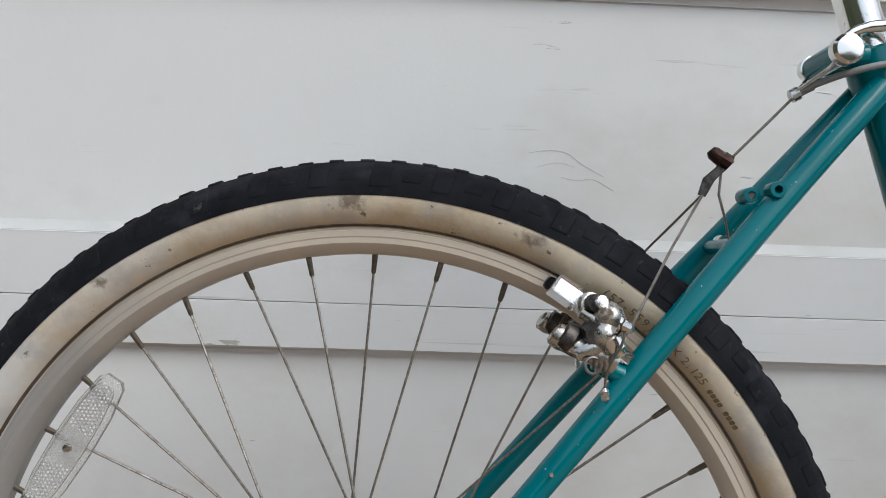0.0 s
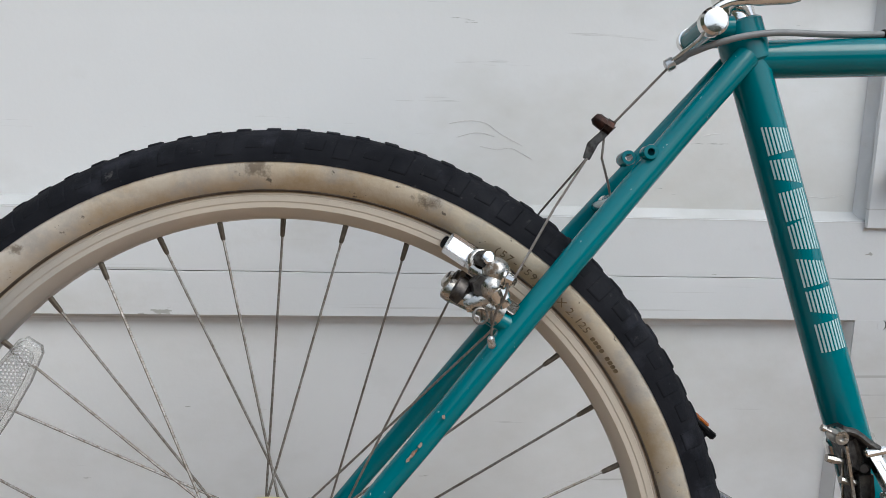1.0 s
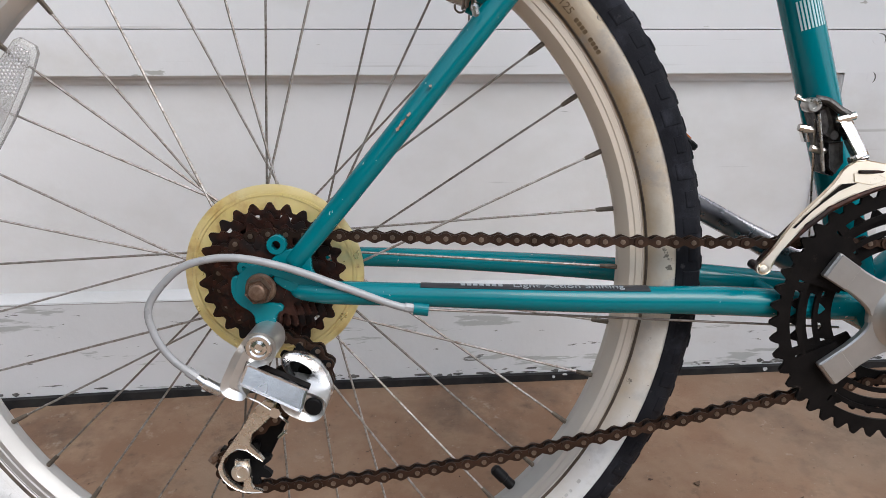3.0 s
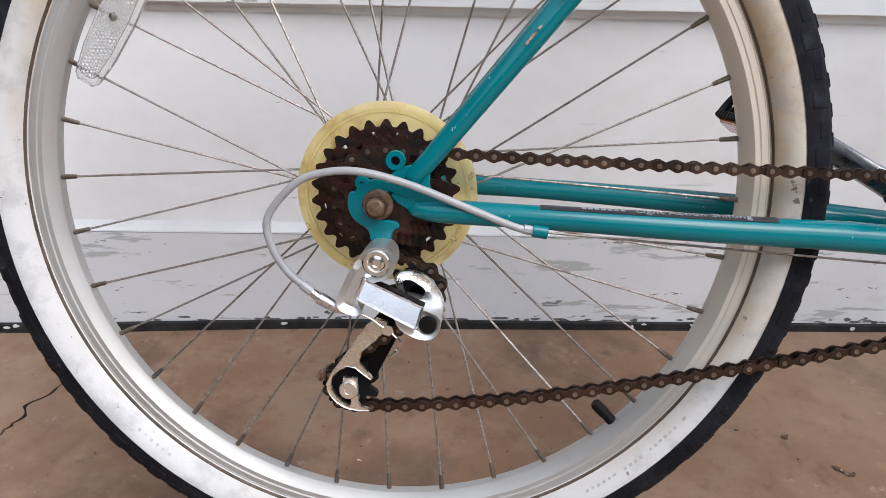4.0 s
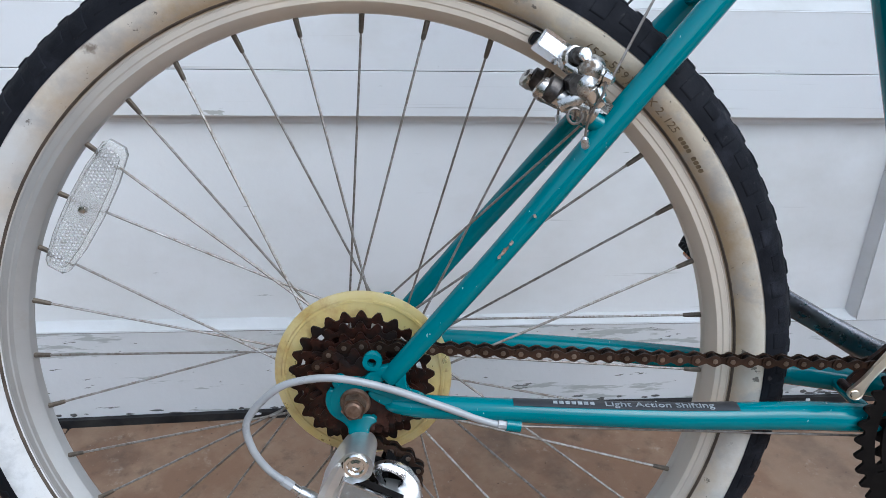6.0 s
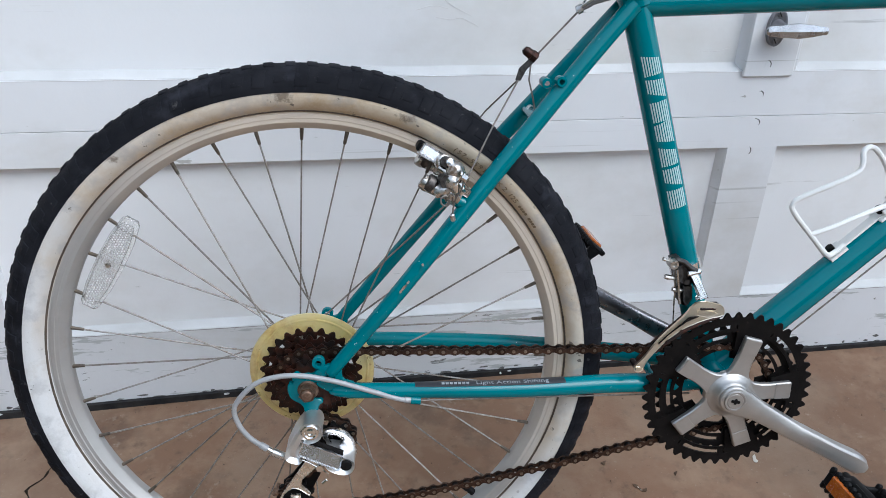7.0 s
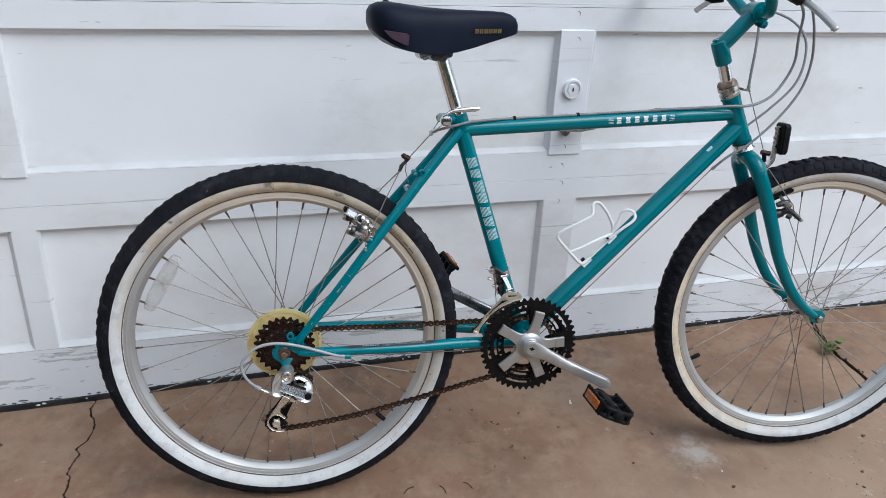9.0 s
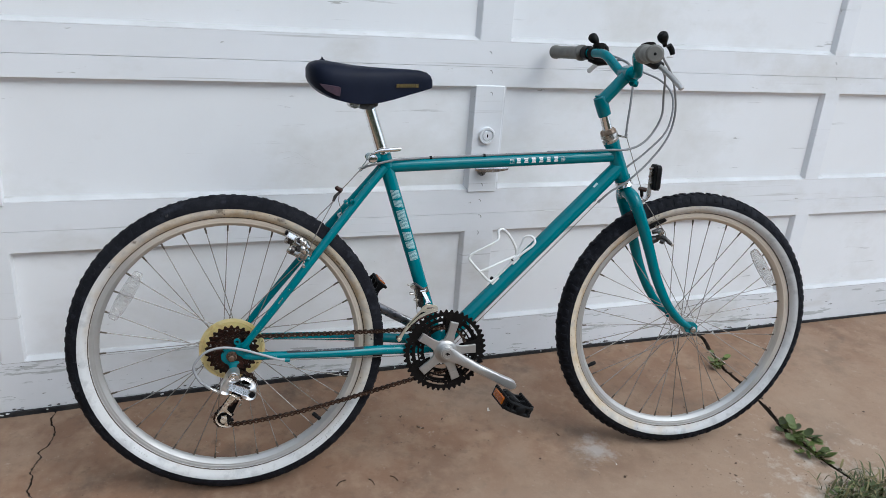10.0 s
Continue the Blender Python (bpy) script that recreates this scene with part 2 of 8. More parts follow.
def beige_tint(m):
    """Beige tint on the upper front of the rim, less metallic there."""
    nt = m.node_tree
    p = nt.nodes["Principled BSDF"]
    co = nt.nodes.new("ShaderNodeTexCoord").outputs["Object"]
    base = p.inputs["Base Color"].links[0].from_socket
    dot = nt.nodes.new("ShaderNodeVectorMath")
    dot.operation = "DOT_PRODUCT"
    nt.links.new(co, dot.inputs[0])
    dot.inputs[1].default_value = (1.0, 0.0, 1.3)
    add = nt.nodes.new("ShaderNodeMath")
    add.operation = "MULTIPLY_ADD"
    nt.links.new(noise_tex(nt, co, 12.0, 5.0, 0.6), add.inputs[0])
    add.inputs[1].default_value = 0.4
    nt.links.new(dot.outputs["Value"], add.inputs[2])
    mask = ramp(nt, add.outputs[0], [(0.17, G0), (0.52, (0.9, 0.9, 0.9))])
    nt.links.new(blend(nt, mask, base, (0.67, 0.585, 0.48)), p.inputs["Base Color"])
    nt.links.new(ramp(nt, mask, [(0.0, (0.75,) * 3), (0.9, (0.35,) * 3)]), p.inputs["Metallic"])


beige_tint(M_RIM)
M_SPOKE = material("dull_steel_spoke", (0.37, 0.36, 0.35), (0.25, 0.225, 0.20), 70, 0.38, 0.6, metal=0.85,
                   spots=[((0.20, 0.165, 0.135), 420, 0.46, 0.64, 0.7, ONE)], vary=0.25, metal_spots=1.0)
M_NIPPLE = material("tarnished_nipple", (0.09, 0.075, 0.06), (0.16, 0.13, 0.10), 200, 0.5, 0.7, metal=0.6)
M_CHROME = material("worn_chrome", (0.80, 0.79, 0.77), (0.70, 0.68, 0.65), 30, 0.10, 0.22, metal=1.0, grain=0.1, grain_scale=120,
                    spots=[((0.20, 0.11, 0.06), 120, 0.70, 0.78, 0.7, ONE)])
M_ALLOY = material("satin_alloy", (0.66, 0.65, 0.64), (0.52, 0.515, 0.51), 45, 0.20, 0.36, metal=0.92, grain=0.1, grain_scale=400,
                   spots=[((0.30, 0.28, 0.26), 60, 0.70, 0.8, 0.6, ONE)])
M_ALLOY_DARK = material("dull_dark_alloy", (0.24, 0.235, 0.25), (0.33, 0.325, 0.34), 25, 0.28, 0.42, metal=0.9, grain=0.1, grain_scale=400)
# Far crank arm's alloy, darkened to put its shade into the colour.
M_ARM_DARK = material("shade_darkened_arm", (0.15, 0.15, 0.165), (0.23, 0.23, 0.245), 25, 0.22, 0.36, metal=1.0, grain=0.1, grain_scale=400)
M_SATIN = material("milky_satin_alloy", (0.78, 0.775, 0.765), (0.66, 0.655, 0.645), 45, 0.32, 0.46, metal=0.9, grain=0.08, grain_scale=400,
                   spots=[((0.34, 0.32, 0.30), 60, 0.72, 0.8, 0.6, ONE)])
M_LEVER = material("worn_cast_lever", (0.52, 0.53, 0.55), (0.42, 0.43, 0.45), 40, 0.16, 0.32, metal=1.0, grain=0.15, grain_scale=200)
M_POLISH = material("polished_alloy", (0.84, 0.84, 0.85), (0.76, 0.76, 0.77), 22, 0.20, 0.30, metal=1.0, grain=0.06, grain_scale=300,
                    spots=[((0.25, 0.23, 0.21), 90, 0.72, 0.8, 0.6, ONE)])
M_GOLD = material("yellowed_chrome", (0.92, 0.83, 0.70), (0.84, 0.72, 0.56), 14, 0.26, 0.40, metal=1.0, grain=0.02, grain_scale=200,
                  spots=[((0.22, 0.14, 0.08), 80, 0.70, 0.78, 0.7, ONE)])
M_PITTED = material("pitted_chrome", (0.84, 0.83, 0.81), (0.74, 0.72, 0.69), 30, 0.07, 0.16, metal=1.0, grain=0.06, grain_scale=200,
                    spots=[((0.16, 0.10, 0.065), 170, 0.64, 0.72, 0.7, (1, 1, 0.5))])
M_BRAKE = material("pitted_dull_chrome", (0.56, 0.54, 0.51), (0.42, 0.395, 0.36), 45, 0.18, 0.36, metal=1.0, grain=0.35, grain_scale=160,
                   spots=[((0.13, 0.09, 0.06), 85, 0.55, 0.66, 0.7, ONE)])
M_CRANK = material("satin_crank_alloy", (0.45, 0.44, 0.425), (0.385, 0.375, 0.36), 25, 0.34, 0.48, metal=0.8, grain=0.12, grain_scale=350,
                   spots=[((0.24, 0.21, 0.18), 50, 0.66, 0.78, 0.6, ONE)])
M_CAGE = material("worn_silver_plate", (0.80, 0.76, 0.69), (0.64, 0.58, 0.50), 60, 0.20, 0.34, metal=0.9, grain=0.05, grain_scale=200,
                  spots=[((0.22, 0.15, 0.10), 90, 0.66, 0.76, 0.7, ONE)])
M_PIN = material("worn_steel_pin", (0.24, 0.19, 0.15), (0.16, 0.115, 0.085), 200, 0.35, 0.5, metal=0.85, vary=0.3)
# Orange spots are rust; the palest specks paint glints into the colour.
M_RUST = material("rusty_steel", (0.014, 0.007, 0.005), (0.052, 0.016, 0.009), 130, 0.24, 0.60, metal=0.6, grain=0.8, grain_scale=300,
                  spots=[((0.016, 0.011, 0.010), 60, 0.48, 0.60, 0.5, ONE), ((0.14, 0.052, 0.026), 150, 0.64, 0.72, 0.9, ONE), ((0.34, 0.27, 0.22), 210, 0.70, 0.73, 0.3, ONE)], vary=0.25, metal_spots=1.0)
M_CHAIN = material("rusty_chain_steel", (0.040, 0.027, 0.021), (0.068, 0.039, 0.027), 150, 0.34, 0.6, metal=0.85, grain=0.4, grain_scale=400, vary=0.35,
                   spots=[((0.10, 0.05, 0.028), 90, 0.64, 0.75, 0.85, ONE)])
M_BOLT = material("rusty_bolt", (0.13, 0.075, 0.05), (0.26, 0.18, 0.13), 180, 0.38, 0.6, metal=0.75, grain=0.4, grain_scale=300)
M_GRIME = material("grimy_dark_steel", (0.045, 0.044, 0.044), (0.10, 0.095, 0.09), 160, 0.28, 0.5, metal=0.85, grain=0.5, grain_scale=260,
                   spots=[((0.014, 0.011, 0.010), 110, 0.50, 0.62, 0.8, ONE)])
M_BLACK = material("black_plastic", (0.004, 0.004, 0.0045), (0.008, 0.008, 0.0085), 40, 0.42, 0.58, spec=0.13, grain=0.15, grain_scale=200)
M_BLACKMETAL = material("black_anodised_ring", (0.0050, 0.0044, 0.0042), (0.009, 0.0075, 0.0070), 60, 0.5, 0.65, spec=0.07, grain=0.2, grain_scale=250,
                        spots=[((0.045, 0.032, 0.026), 60, 0.64, 0.8, 0.8, ONE)], metal_spots=1.0)
M_SADDLE = material("dark_navy_vinyl", (0.0045, 0.0070, 0.017), (0.0075, 0.0105, 0.023), 12, 0.42, 0.58, spec=0.13, grain=0.35, grain_scale=500)
M_PLUM = material("faded_plum_panel", (0.060, 0.028, 0.045), (0.035, 0.020, 0.035), 60, 0.6, grain=0.3)
M_GRIP = material("grey_rubber_grip", (0.135, 0.132, 0.118), (0.175, 0.17, 0.152), 40, 0.65, 0.8, grain=0.5, grain_scale=350)
M_CABLE = material("grey_cable_housing", (0.23, 0.235, 0.24), (0.18, 0.185, 0.19), 30, 0.4, 0.55, grain=0.1)
M_CABLE_PALE = material("silver_cable_housing", (0.34, 0.345, 0.355), (0.28, 0.285, 0.29), 30, 0.24, 0.4, grain=0.1)
M_WIRE = material("bare_cable_wire", (0.26, 0.24, 0.22), (0.16, 0.13, 0.11), 200, 0.4, 0.6, metal=0.7)
M_WHITE = material("white_coated_rod", (0.78, 0.78, 0.77), (0.72, 0.72, 0.70), 30, 0.3, 0.4)
M_DECAL_T = material("faded_pale_transfer", (0.46, 0.62, 0.63), (0.36, 0.55, 0.56), 160, 0.35, 0.5)
M_DECAL_W = material("white_decal", (0.75, 0.78, 0.78), (0.68, 0.72, 0.72), 120, 0.4, 0.5)
M_PRINT = material("faded_print", (0.34, 0.37, 0.39), (0.22, 0.25, 0.27), 260, 0.45)
M_DECAL_Y = material("yellow_print", (0.34, 0.25, 0.06), (0.22, 0.16, 0.06), 200, 0.5)
M_DECAL_K = material("black_sticker", (0.02, 0.022, 0.026), (0.03, 0.03, 0.034), 60, 0.35, 0.5, spots=[((0.0, 0.12, 0.11), 90, 0.72, 0.74, 0.4, ONE)])
M_AMBER = material("amber_reflector", (0.46, 0.115, 0.006), (0.34, 0.075, 0.005), 200, 0.2, 0.3, grain=0.5, grain_scale=600, coat=0.5)
M_DARKLENS = material("dark_reflector_lens", (0.03, 0.028, 0.03), (0.05, 0.045, 0.045), 100, 0.12, 0.2, grain=0.4, grain_scale=500)
M_CLEAR = material("clear_reflector_plastic", (0.97, 0.97, 0.96), (0.92, 0.91, 0.90), 40, 0.10, 0.25, grain=0.3, grain_scale=520, transmission=0.85,
                   spots=[((0.45, 0.38, 0.33), 45, 0.66, 0.78, 0.6, ONE)])
M_DISC = material("yellowed_plastic_disc", (0.88, 0.72, 0.28), (0.92, 0.80, 0.44), 30, 0.25, 0.4, grain=0.3, grain_scale=90, transmission=0.7,
                  spots=[((0.55, 0.33, 0.09), 34, 0.52, 0.70, 0.5, ONE), ((0.35, 0.17, 0.05), 70, 0.64, 0.70, 0.6, ONE)])
M_LEAF = material("green_weed_leaf", (0.060, 0.095, 0.018), (0.125, 0.150, 0.040), 60, 0.5, 0.65, vary=0.45, grain=0.3)
M_GRASS = material("grass_blade", (0.042, 0.066, 0.018), (0.085, 0.085, 0.034), 40, 0.6, 0.75)
M_DRY = material("dry_leaf_litter", (0.10, 0.055, 0.03), (0.05, 0.03, 0.018), 120, 0.8, 0.9, vary=0.4)
M_PALE = material("pale_debris", (0.62, 0.58, 0.50), (0.50, 0.46, 0.40), 150, 0.8)


# ---------------------------------------------------------------- mesh helpers
class Shape:
    def __init__(self):
        self.v, self.f, self.m = [], [], []

    def add(self, verts, faces, mi=0, mat=None):
        base = len(self.v)
        self.v += [tuple(mat @ Vector(p)) if mat else tuple(p) for p in verts]
        self.f += [tuple(base + i for i in q) for q in faces]
        self.m += [mi] * len(faces)
        return self


def spline(pts, n=6):
    """A smooth curve through the points."""
    p = [Vector(q) for q in pts]
    p = [2 * p[0] - p[1]] + p + [2 * p[-1] - p[-2]]
    out = []
    for i in range(1, len(p) - 2):
        a, b, c, d = p[i - 1:i + 3]
        for k in range(n):
            t = k / n
            out.append(0.5 * ((2 * b) + (c - a) * t + (2 * a - 5 * b + 4 * c - d) * t * t + (3 * b - a - 3 * c + d) * t ** 3))
    return out + [p[-2]]


def tube(s, path, r, seg=12, mi=0, flat=1.0, closed=False):
    """A round rod along a path; r one radius or one for each point."""
    path = [Vector(q) for q in path]
    n = len(path)
    rr = r if isinstance(r, (list, tuple)) else [r] * n
    t0 = (path[1] - path[0]).normalized()
    side = t0.orthogonal().normalized()
    if abs(t0.y) < 0.95:
        side = (Vector((0, 1, 0)) - t0 * t0.y).normalized()
    verts, faces = [], []
    for i in range(n):
        if closed:
            t = path[(i + 1) % n] - path[i - 1]
        else:
            t = path[min(i + 1, n - 1)] - path[max(i - 1, 0)]
        t.normalize()
        side = (side - t * side.dot(t)).normalized()
        up = t.cross(side)
        for k in range(seg):
            a = 2 * math.pi * k / seg
            verts.append(path[i] + (side * math.cos(a) * flat + up * math.sin(a)) * rr[i])
    for i in range(n if closed else n - 1):
        j = (i + 1) % n
        for k in range(seg):
            k2 = (k + 1) % seg
            faces.append((i * seg + k, i * seg + k2, j * seg + k2, j * seg + k))
    if not closed:
        faces.append(tuple(reversed(range(seg))))
        faces.append(tuple((n - 1) * seg + k for k in range(seg)))
    return s.add(verts, faces, mi)


def lathe(s, prof, seg=24, mi=0, mat=None, closed=False, caps=True):
    """Turns a profile of (radius, along) round the local y axis."""
    n, verts, faces = len(prof), [], []
    for k in range(seg):
        a = 2 * math.pi * k / seg
        verts += [(r * math.cos(a), h, r * math.sin(a)) for r, h in prof]
    for k in range(seg):
        k2 = (k + 1) % seg
        for i in range(n if closed else n - 1):
            j = (i + 1) % n
            faces.append((k * n + i, k * n + j, k2 * n + j, k2 * n + i))
    if not closed and caps:
        if prof[0][0] > 1e-6:
            faces.append(tuple(k * n for k in range(seg)))
        if prof[-1][0] > 1e-6:
            faces.append(tuple(k * n + n - 1 for k in reversed(range(seg))))
    return s.add(verts, faces, mi, mat)


def slab(s, outline, y0, y1, mi=0, mat=None, cut=0.0):
    """A plate: an outline in (x, z), from y0 to y1, with chamfered rims."""
    n = len(outline)
    pts = [Vector((x, z)) for x, z in outline]
    area = sum(a.x * b.y - b.x * a.y for a, b in zip(pts, pts[1:] + pts[:1]))
    if area < 0:
        pts.reverse()
    inner = []
    for i in range(n):
        d1, d2 = (pts[i] - pts[i - 1]).normalized(), (pts[(i + 1) % n] - pts[i]).normalized()
        nn = Vector((-(d1.y + d2.y), d1.x + d2.x))
        nn = nn.normalized() if nn.length > 1e-6 else Vector((-d1.y, d1.x))
        inner.append(pts[i] + nn * cut)
    c = min(cut, abs(y1 - y0) * 0.4)
    rings = [(inner, y0), (pts, y0 + c), (pts, y1 - c), (inner, y1)] if cut else [(pts, y0), (pts, y1)]
    verts = [(p.x, y, p.y) for ring, y in rings for p in ring]
    faces = []
    for k in range(len(rings) - 1):
        for i in range(n):
            j = (i + 1) % n
            faces.append((k * n + i, k * n + j, (k + 1) * n + j, (k + 1) * n + i))
    faces.append(tuple(reversed(range(n))))
    faces.append(tuple((len(rings) - 1) * n + i for i in range(n)))
    return s.add(verts, faces, mi, mat)


def block(s, x0, x1, y0, y1, z0, z1, cut=0.002, mi=0, mat=None):
    """A box with chamfered edges on every side."""
    c = min(cut, 0.45 * min(x1 - x0, y1 - y0, z1 - z0))
    verts, faces = [], []
    bm = bmesh.new()
    bmesh.ops.create_cube(bm, size=1.0)
    for v in bm.verts:
        v.co = ((x0 + x1) / 2 + v.co.x * (x1 - x0), (y0 + y1) / 2 + v.co.y * (y1 - y0), (z0 + z1) / 2 + v.co.z * (z1 - z0))
    if c > 0:
        bmesh.ops.bevel(bm, geom=bm.edges[:], offset=c, segments=1, affect="EDGES")
    bm.verts.index_update()
    verts = [tuple(v.co) for v in bm.verts]
    faces = [tuple(v.index for v in q.verts) for q in bm.faces]
    bm.free()
    return s.add(verts, faces, mi, mat)


def rounded(w, h, r, n=4):
    """An outline of a rectangle with round corners, centred."""
    r = min(r, w / 2 - 1e-4, h / 2 - 1e-4)
    out = []
    for cx, cz, a0 in ((w / 2 - r, h / 2 - r, 0), (-w / 2 + r, h / 2 - r, 90), (-w / 2 + r, -h / 2 + r, 180), (w / 2 - r, -h / 2 + r, 270)):
        for k in range(n + 1):
            a = radians(a0 + 90 * k / n)
            out.append((cx + r * math.cos(a), cz + r * math.sin(a)))
    return out


def soft(outline, times=2):
    """Rounds the corners of an outline."""
    for _ in range(times):
        nxt = []
        for (ax, az), (bx, bz) in zip(outline, outline[1:] + outline[:1]):
            nxt += [(ax * 0.75 + bx * 0.25, az * 0.75 + bz * 0.25), (ax * 0.25 + bx * 0.75, az * 0.25 + bz * 0.75)]
        outline = nxt
    return outline


def to_mesh(name, s, mats, angle=35):
    me = bpy.data.meshes.new(name)
    me.from_pydata(s.v, [], s.f)
    for m in (mats if isinstance(mats, (list, tuple)) else [mats]):
        me.materials.append(m)
    me.polygons.foreach_set("material_index", s.m)
    me.polygons.foreach_set("use_smooth", [True] * len(me.polygons))
    bm = bmesh.new()
    bm.from_mesh(me)
    bmesh.ops.recalc_face_normals(bm, faces=bm.faces[:])
    bm.to_mesh(me)
    bm.free()
    me.set_sharp_from_angle(angle=radians(angle))
    return me


def part(name, s, mats, parent=None, label="", at=None, angle=35):
    """Links a shape as one mesh object under a thing or a part."""
    ob = new(name, s if isinstance(s, bpy.types.Mesh) else to_mesh(name, s, mats, angle))
    if parent:
        ob.parent = parent
    if at is not None:
        ob.matrix_basis = at
    return tagged(ob, label)


# ---------------------------------------------------------------- ground: one sheet with a crack and a slab joint
def dip(x):
    """How far the slab and the door's foot sink towards the rear of the bicycle."""
    f = min(1.0, max(0.0, (-0.06 - x) / 0.5))
    return f * f * (3 - 2 * f)


def ground_z(y, x=0.0):
    y = max(y, -5.0)
    return 0.0042 + 0.055 * (min(y, 0.6) + 0.044) - 0.011 * dip(x)


def wander(y, knots):
    ks = sorted(knots)
    if y <= ks[0][0]:
        return ks[0][1] + (ks[0][0] - y) * 0.05
    for (a, u), (b, v) in zip(ks, ks[1:]):
        if y <= b:
            return u + (v - u) * (y - a) / (b - a)
    return ks[-1][1]


CRACK = [(-0.5, -0.45), (-0.2, -0.40), (0.0, -0.418), (0.04, -0.436), (0.077, -0.433), (0.10, -0.441), (0.15, -0.426), (0.165, -0.431), (0.19, -0.417),
         (0.235, -0.409), (0.262, -0.420), (0.30, -0.425), (0.36, -0.42)]
JOINT = [(-0.9, 1.58), (-0.42, 1.495), (-0.33, 1.478), (-0.235, 1.458), (-0.146, 1.446), (-0.036, 1.464), (0.07, 1.474), (0.18, 1.476), (0.26, 1.492), (0.36, 1.525)]


def build_ground():
    ys = [-60, -30, -15, -8, -5, -3.5, -2.5, -1.8, -1.3] + [-1.0 + 0.02 * k for k in range(36)] + [-0.28 + 0.006 * k for k in range(134)] + [0.6, 2, 8, 40]
    rnd = random.Random(4)
    s, rows, drift, slow, wide = Shape(), [], 0.0, 0.0, 0.005
    for y in ys:
        jig = 0.0030 if -1 < y < 0.53 else 0
        drift = 0.6 * drift + rnd.uniform(-jig, jig)
        c = wander(y, CRACK) + drift
        slow = 0.85 * slow + drift * 0.15
        j = wander(y, JOINT) + slow * 2.2
        wide = min(0.0075, max(0.003, wide + rnd.uniform(-0.0010, 0.0010)))
        wc, wj = rnd.uniform(0.0006, 0.0026), wide
        xs = [(-60, 0), (-12, 0), (-3, 0), (-1.2, 0), (-0.56, 0), (c - wc - 0.004, 0), (c - wc, -0.0008), (c, -0.02), (c + wc, -0.0008), (c + wc + 0.005, 0),
              (-0.30, 0), (-0.20, 0), (-0.10, 0), (0.0, 0), (0.5, 0), (1.0, 0), (j - wj - 0.02, 0), (j - wj, -0.003), (j - wj * 0.3, -0.022), (j + wj * 0.5, -0.022), (j + wj, -0.002), (j + wj + 0.02, 0),
              (2.2, 0), (4, 0), (14, 0), (60, 0)]
        rows.append([(x, y, ground_z(y, x) + d) for x, d in xs])
    n = len(rows[0])
    s.v = [p for r in rows for p in r]
    for a in range(len(rows) - 1):
        for b in range(n - 1):
            s.f.append((a * n + b, a * n + b + 1, (a + 1) * n + b + 1, (a + 1) * n + b))
            s.m.append(1 if b in (6, 7, 17, 18, 19) else 0)
    ob = part("ground", s, [M_CONC, M_DIRT], angle=60)
    return tagged(ob, "brown stained concrete driveway with a jagged crack and a weedy joint", "driveway", kind="structure")


build_ground()

# ---------------------------------------------------------------- sectional garage door
DY, PY = 0.340, 0.354          # front face of the frame, face of the sunken panels
BAYS = [(-1.675, -0.521), (-0.474, 0.645), (0.730, 1.826), (1.882, 3.06)]
SECTIONS = [  # seam below, panel bottom, panel top, seam above
    (0.036, 0.159, 0.439, 0.491), (0.491, 0.561, 0.838, 0.889), (0.889, 0.954, 1.232, 1.286), (1.286, 1.352, 1.630, 1.684), (1.684, 1.750, 2.03, 2.085)]
door = new("door_1")
tagged(door, "white painted wooden sectional garage door with sunken panels", "garage door", kind="structure")
BACK = DY + 0.045


def moulded(x0, x1, z0, z1, cut=0.0004):
    return block(Shape(), x0, x1, DY, BACK, z0, z1, cut)


def prism(s, a, b, outline, upright=False):
    """A moulding of constant section (y, other) from a to b, along x or upright along z."""
    n = len(outline)
    verts = [(w, y, q) if not upright else (q, y, w) for w in (a, b) for y, q in outline]
    faces = [(k, (k + 1) % n, n + (k + 1) % n, n + k) for k in range(n)] + [tuple(range(n)), tuple(range(2 * n - 1, n - 1, -1))]
    return s.add(verts, faces)


def sloped(y0, y1, low, high):
    """A rail along the door whose lower and upper edges follow functions of x."""
    xs = [-1.80] + [-0.62 + 0.08 * k for k in range(8)] + [3.18]
    verts = [q for x in xs for q in ((x, y0, low(x)), (x, y1, low(x)), (x, y1, high(x)), (x, y0, high(x)))]
    faces = [(4 * i + k, 4 * i + (k + 1) % 4, 4 * i + 4 + (k + 1) % 4, 4 * i + 4 + k) for i in range(len(xs) - 1) for k in range(4)]
    n = 4 * len(xs)
    return Shape().add(verts, faces + [(0, 1, 2, 3), (n - 4, n - 3, n - 2, n - 1)])


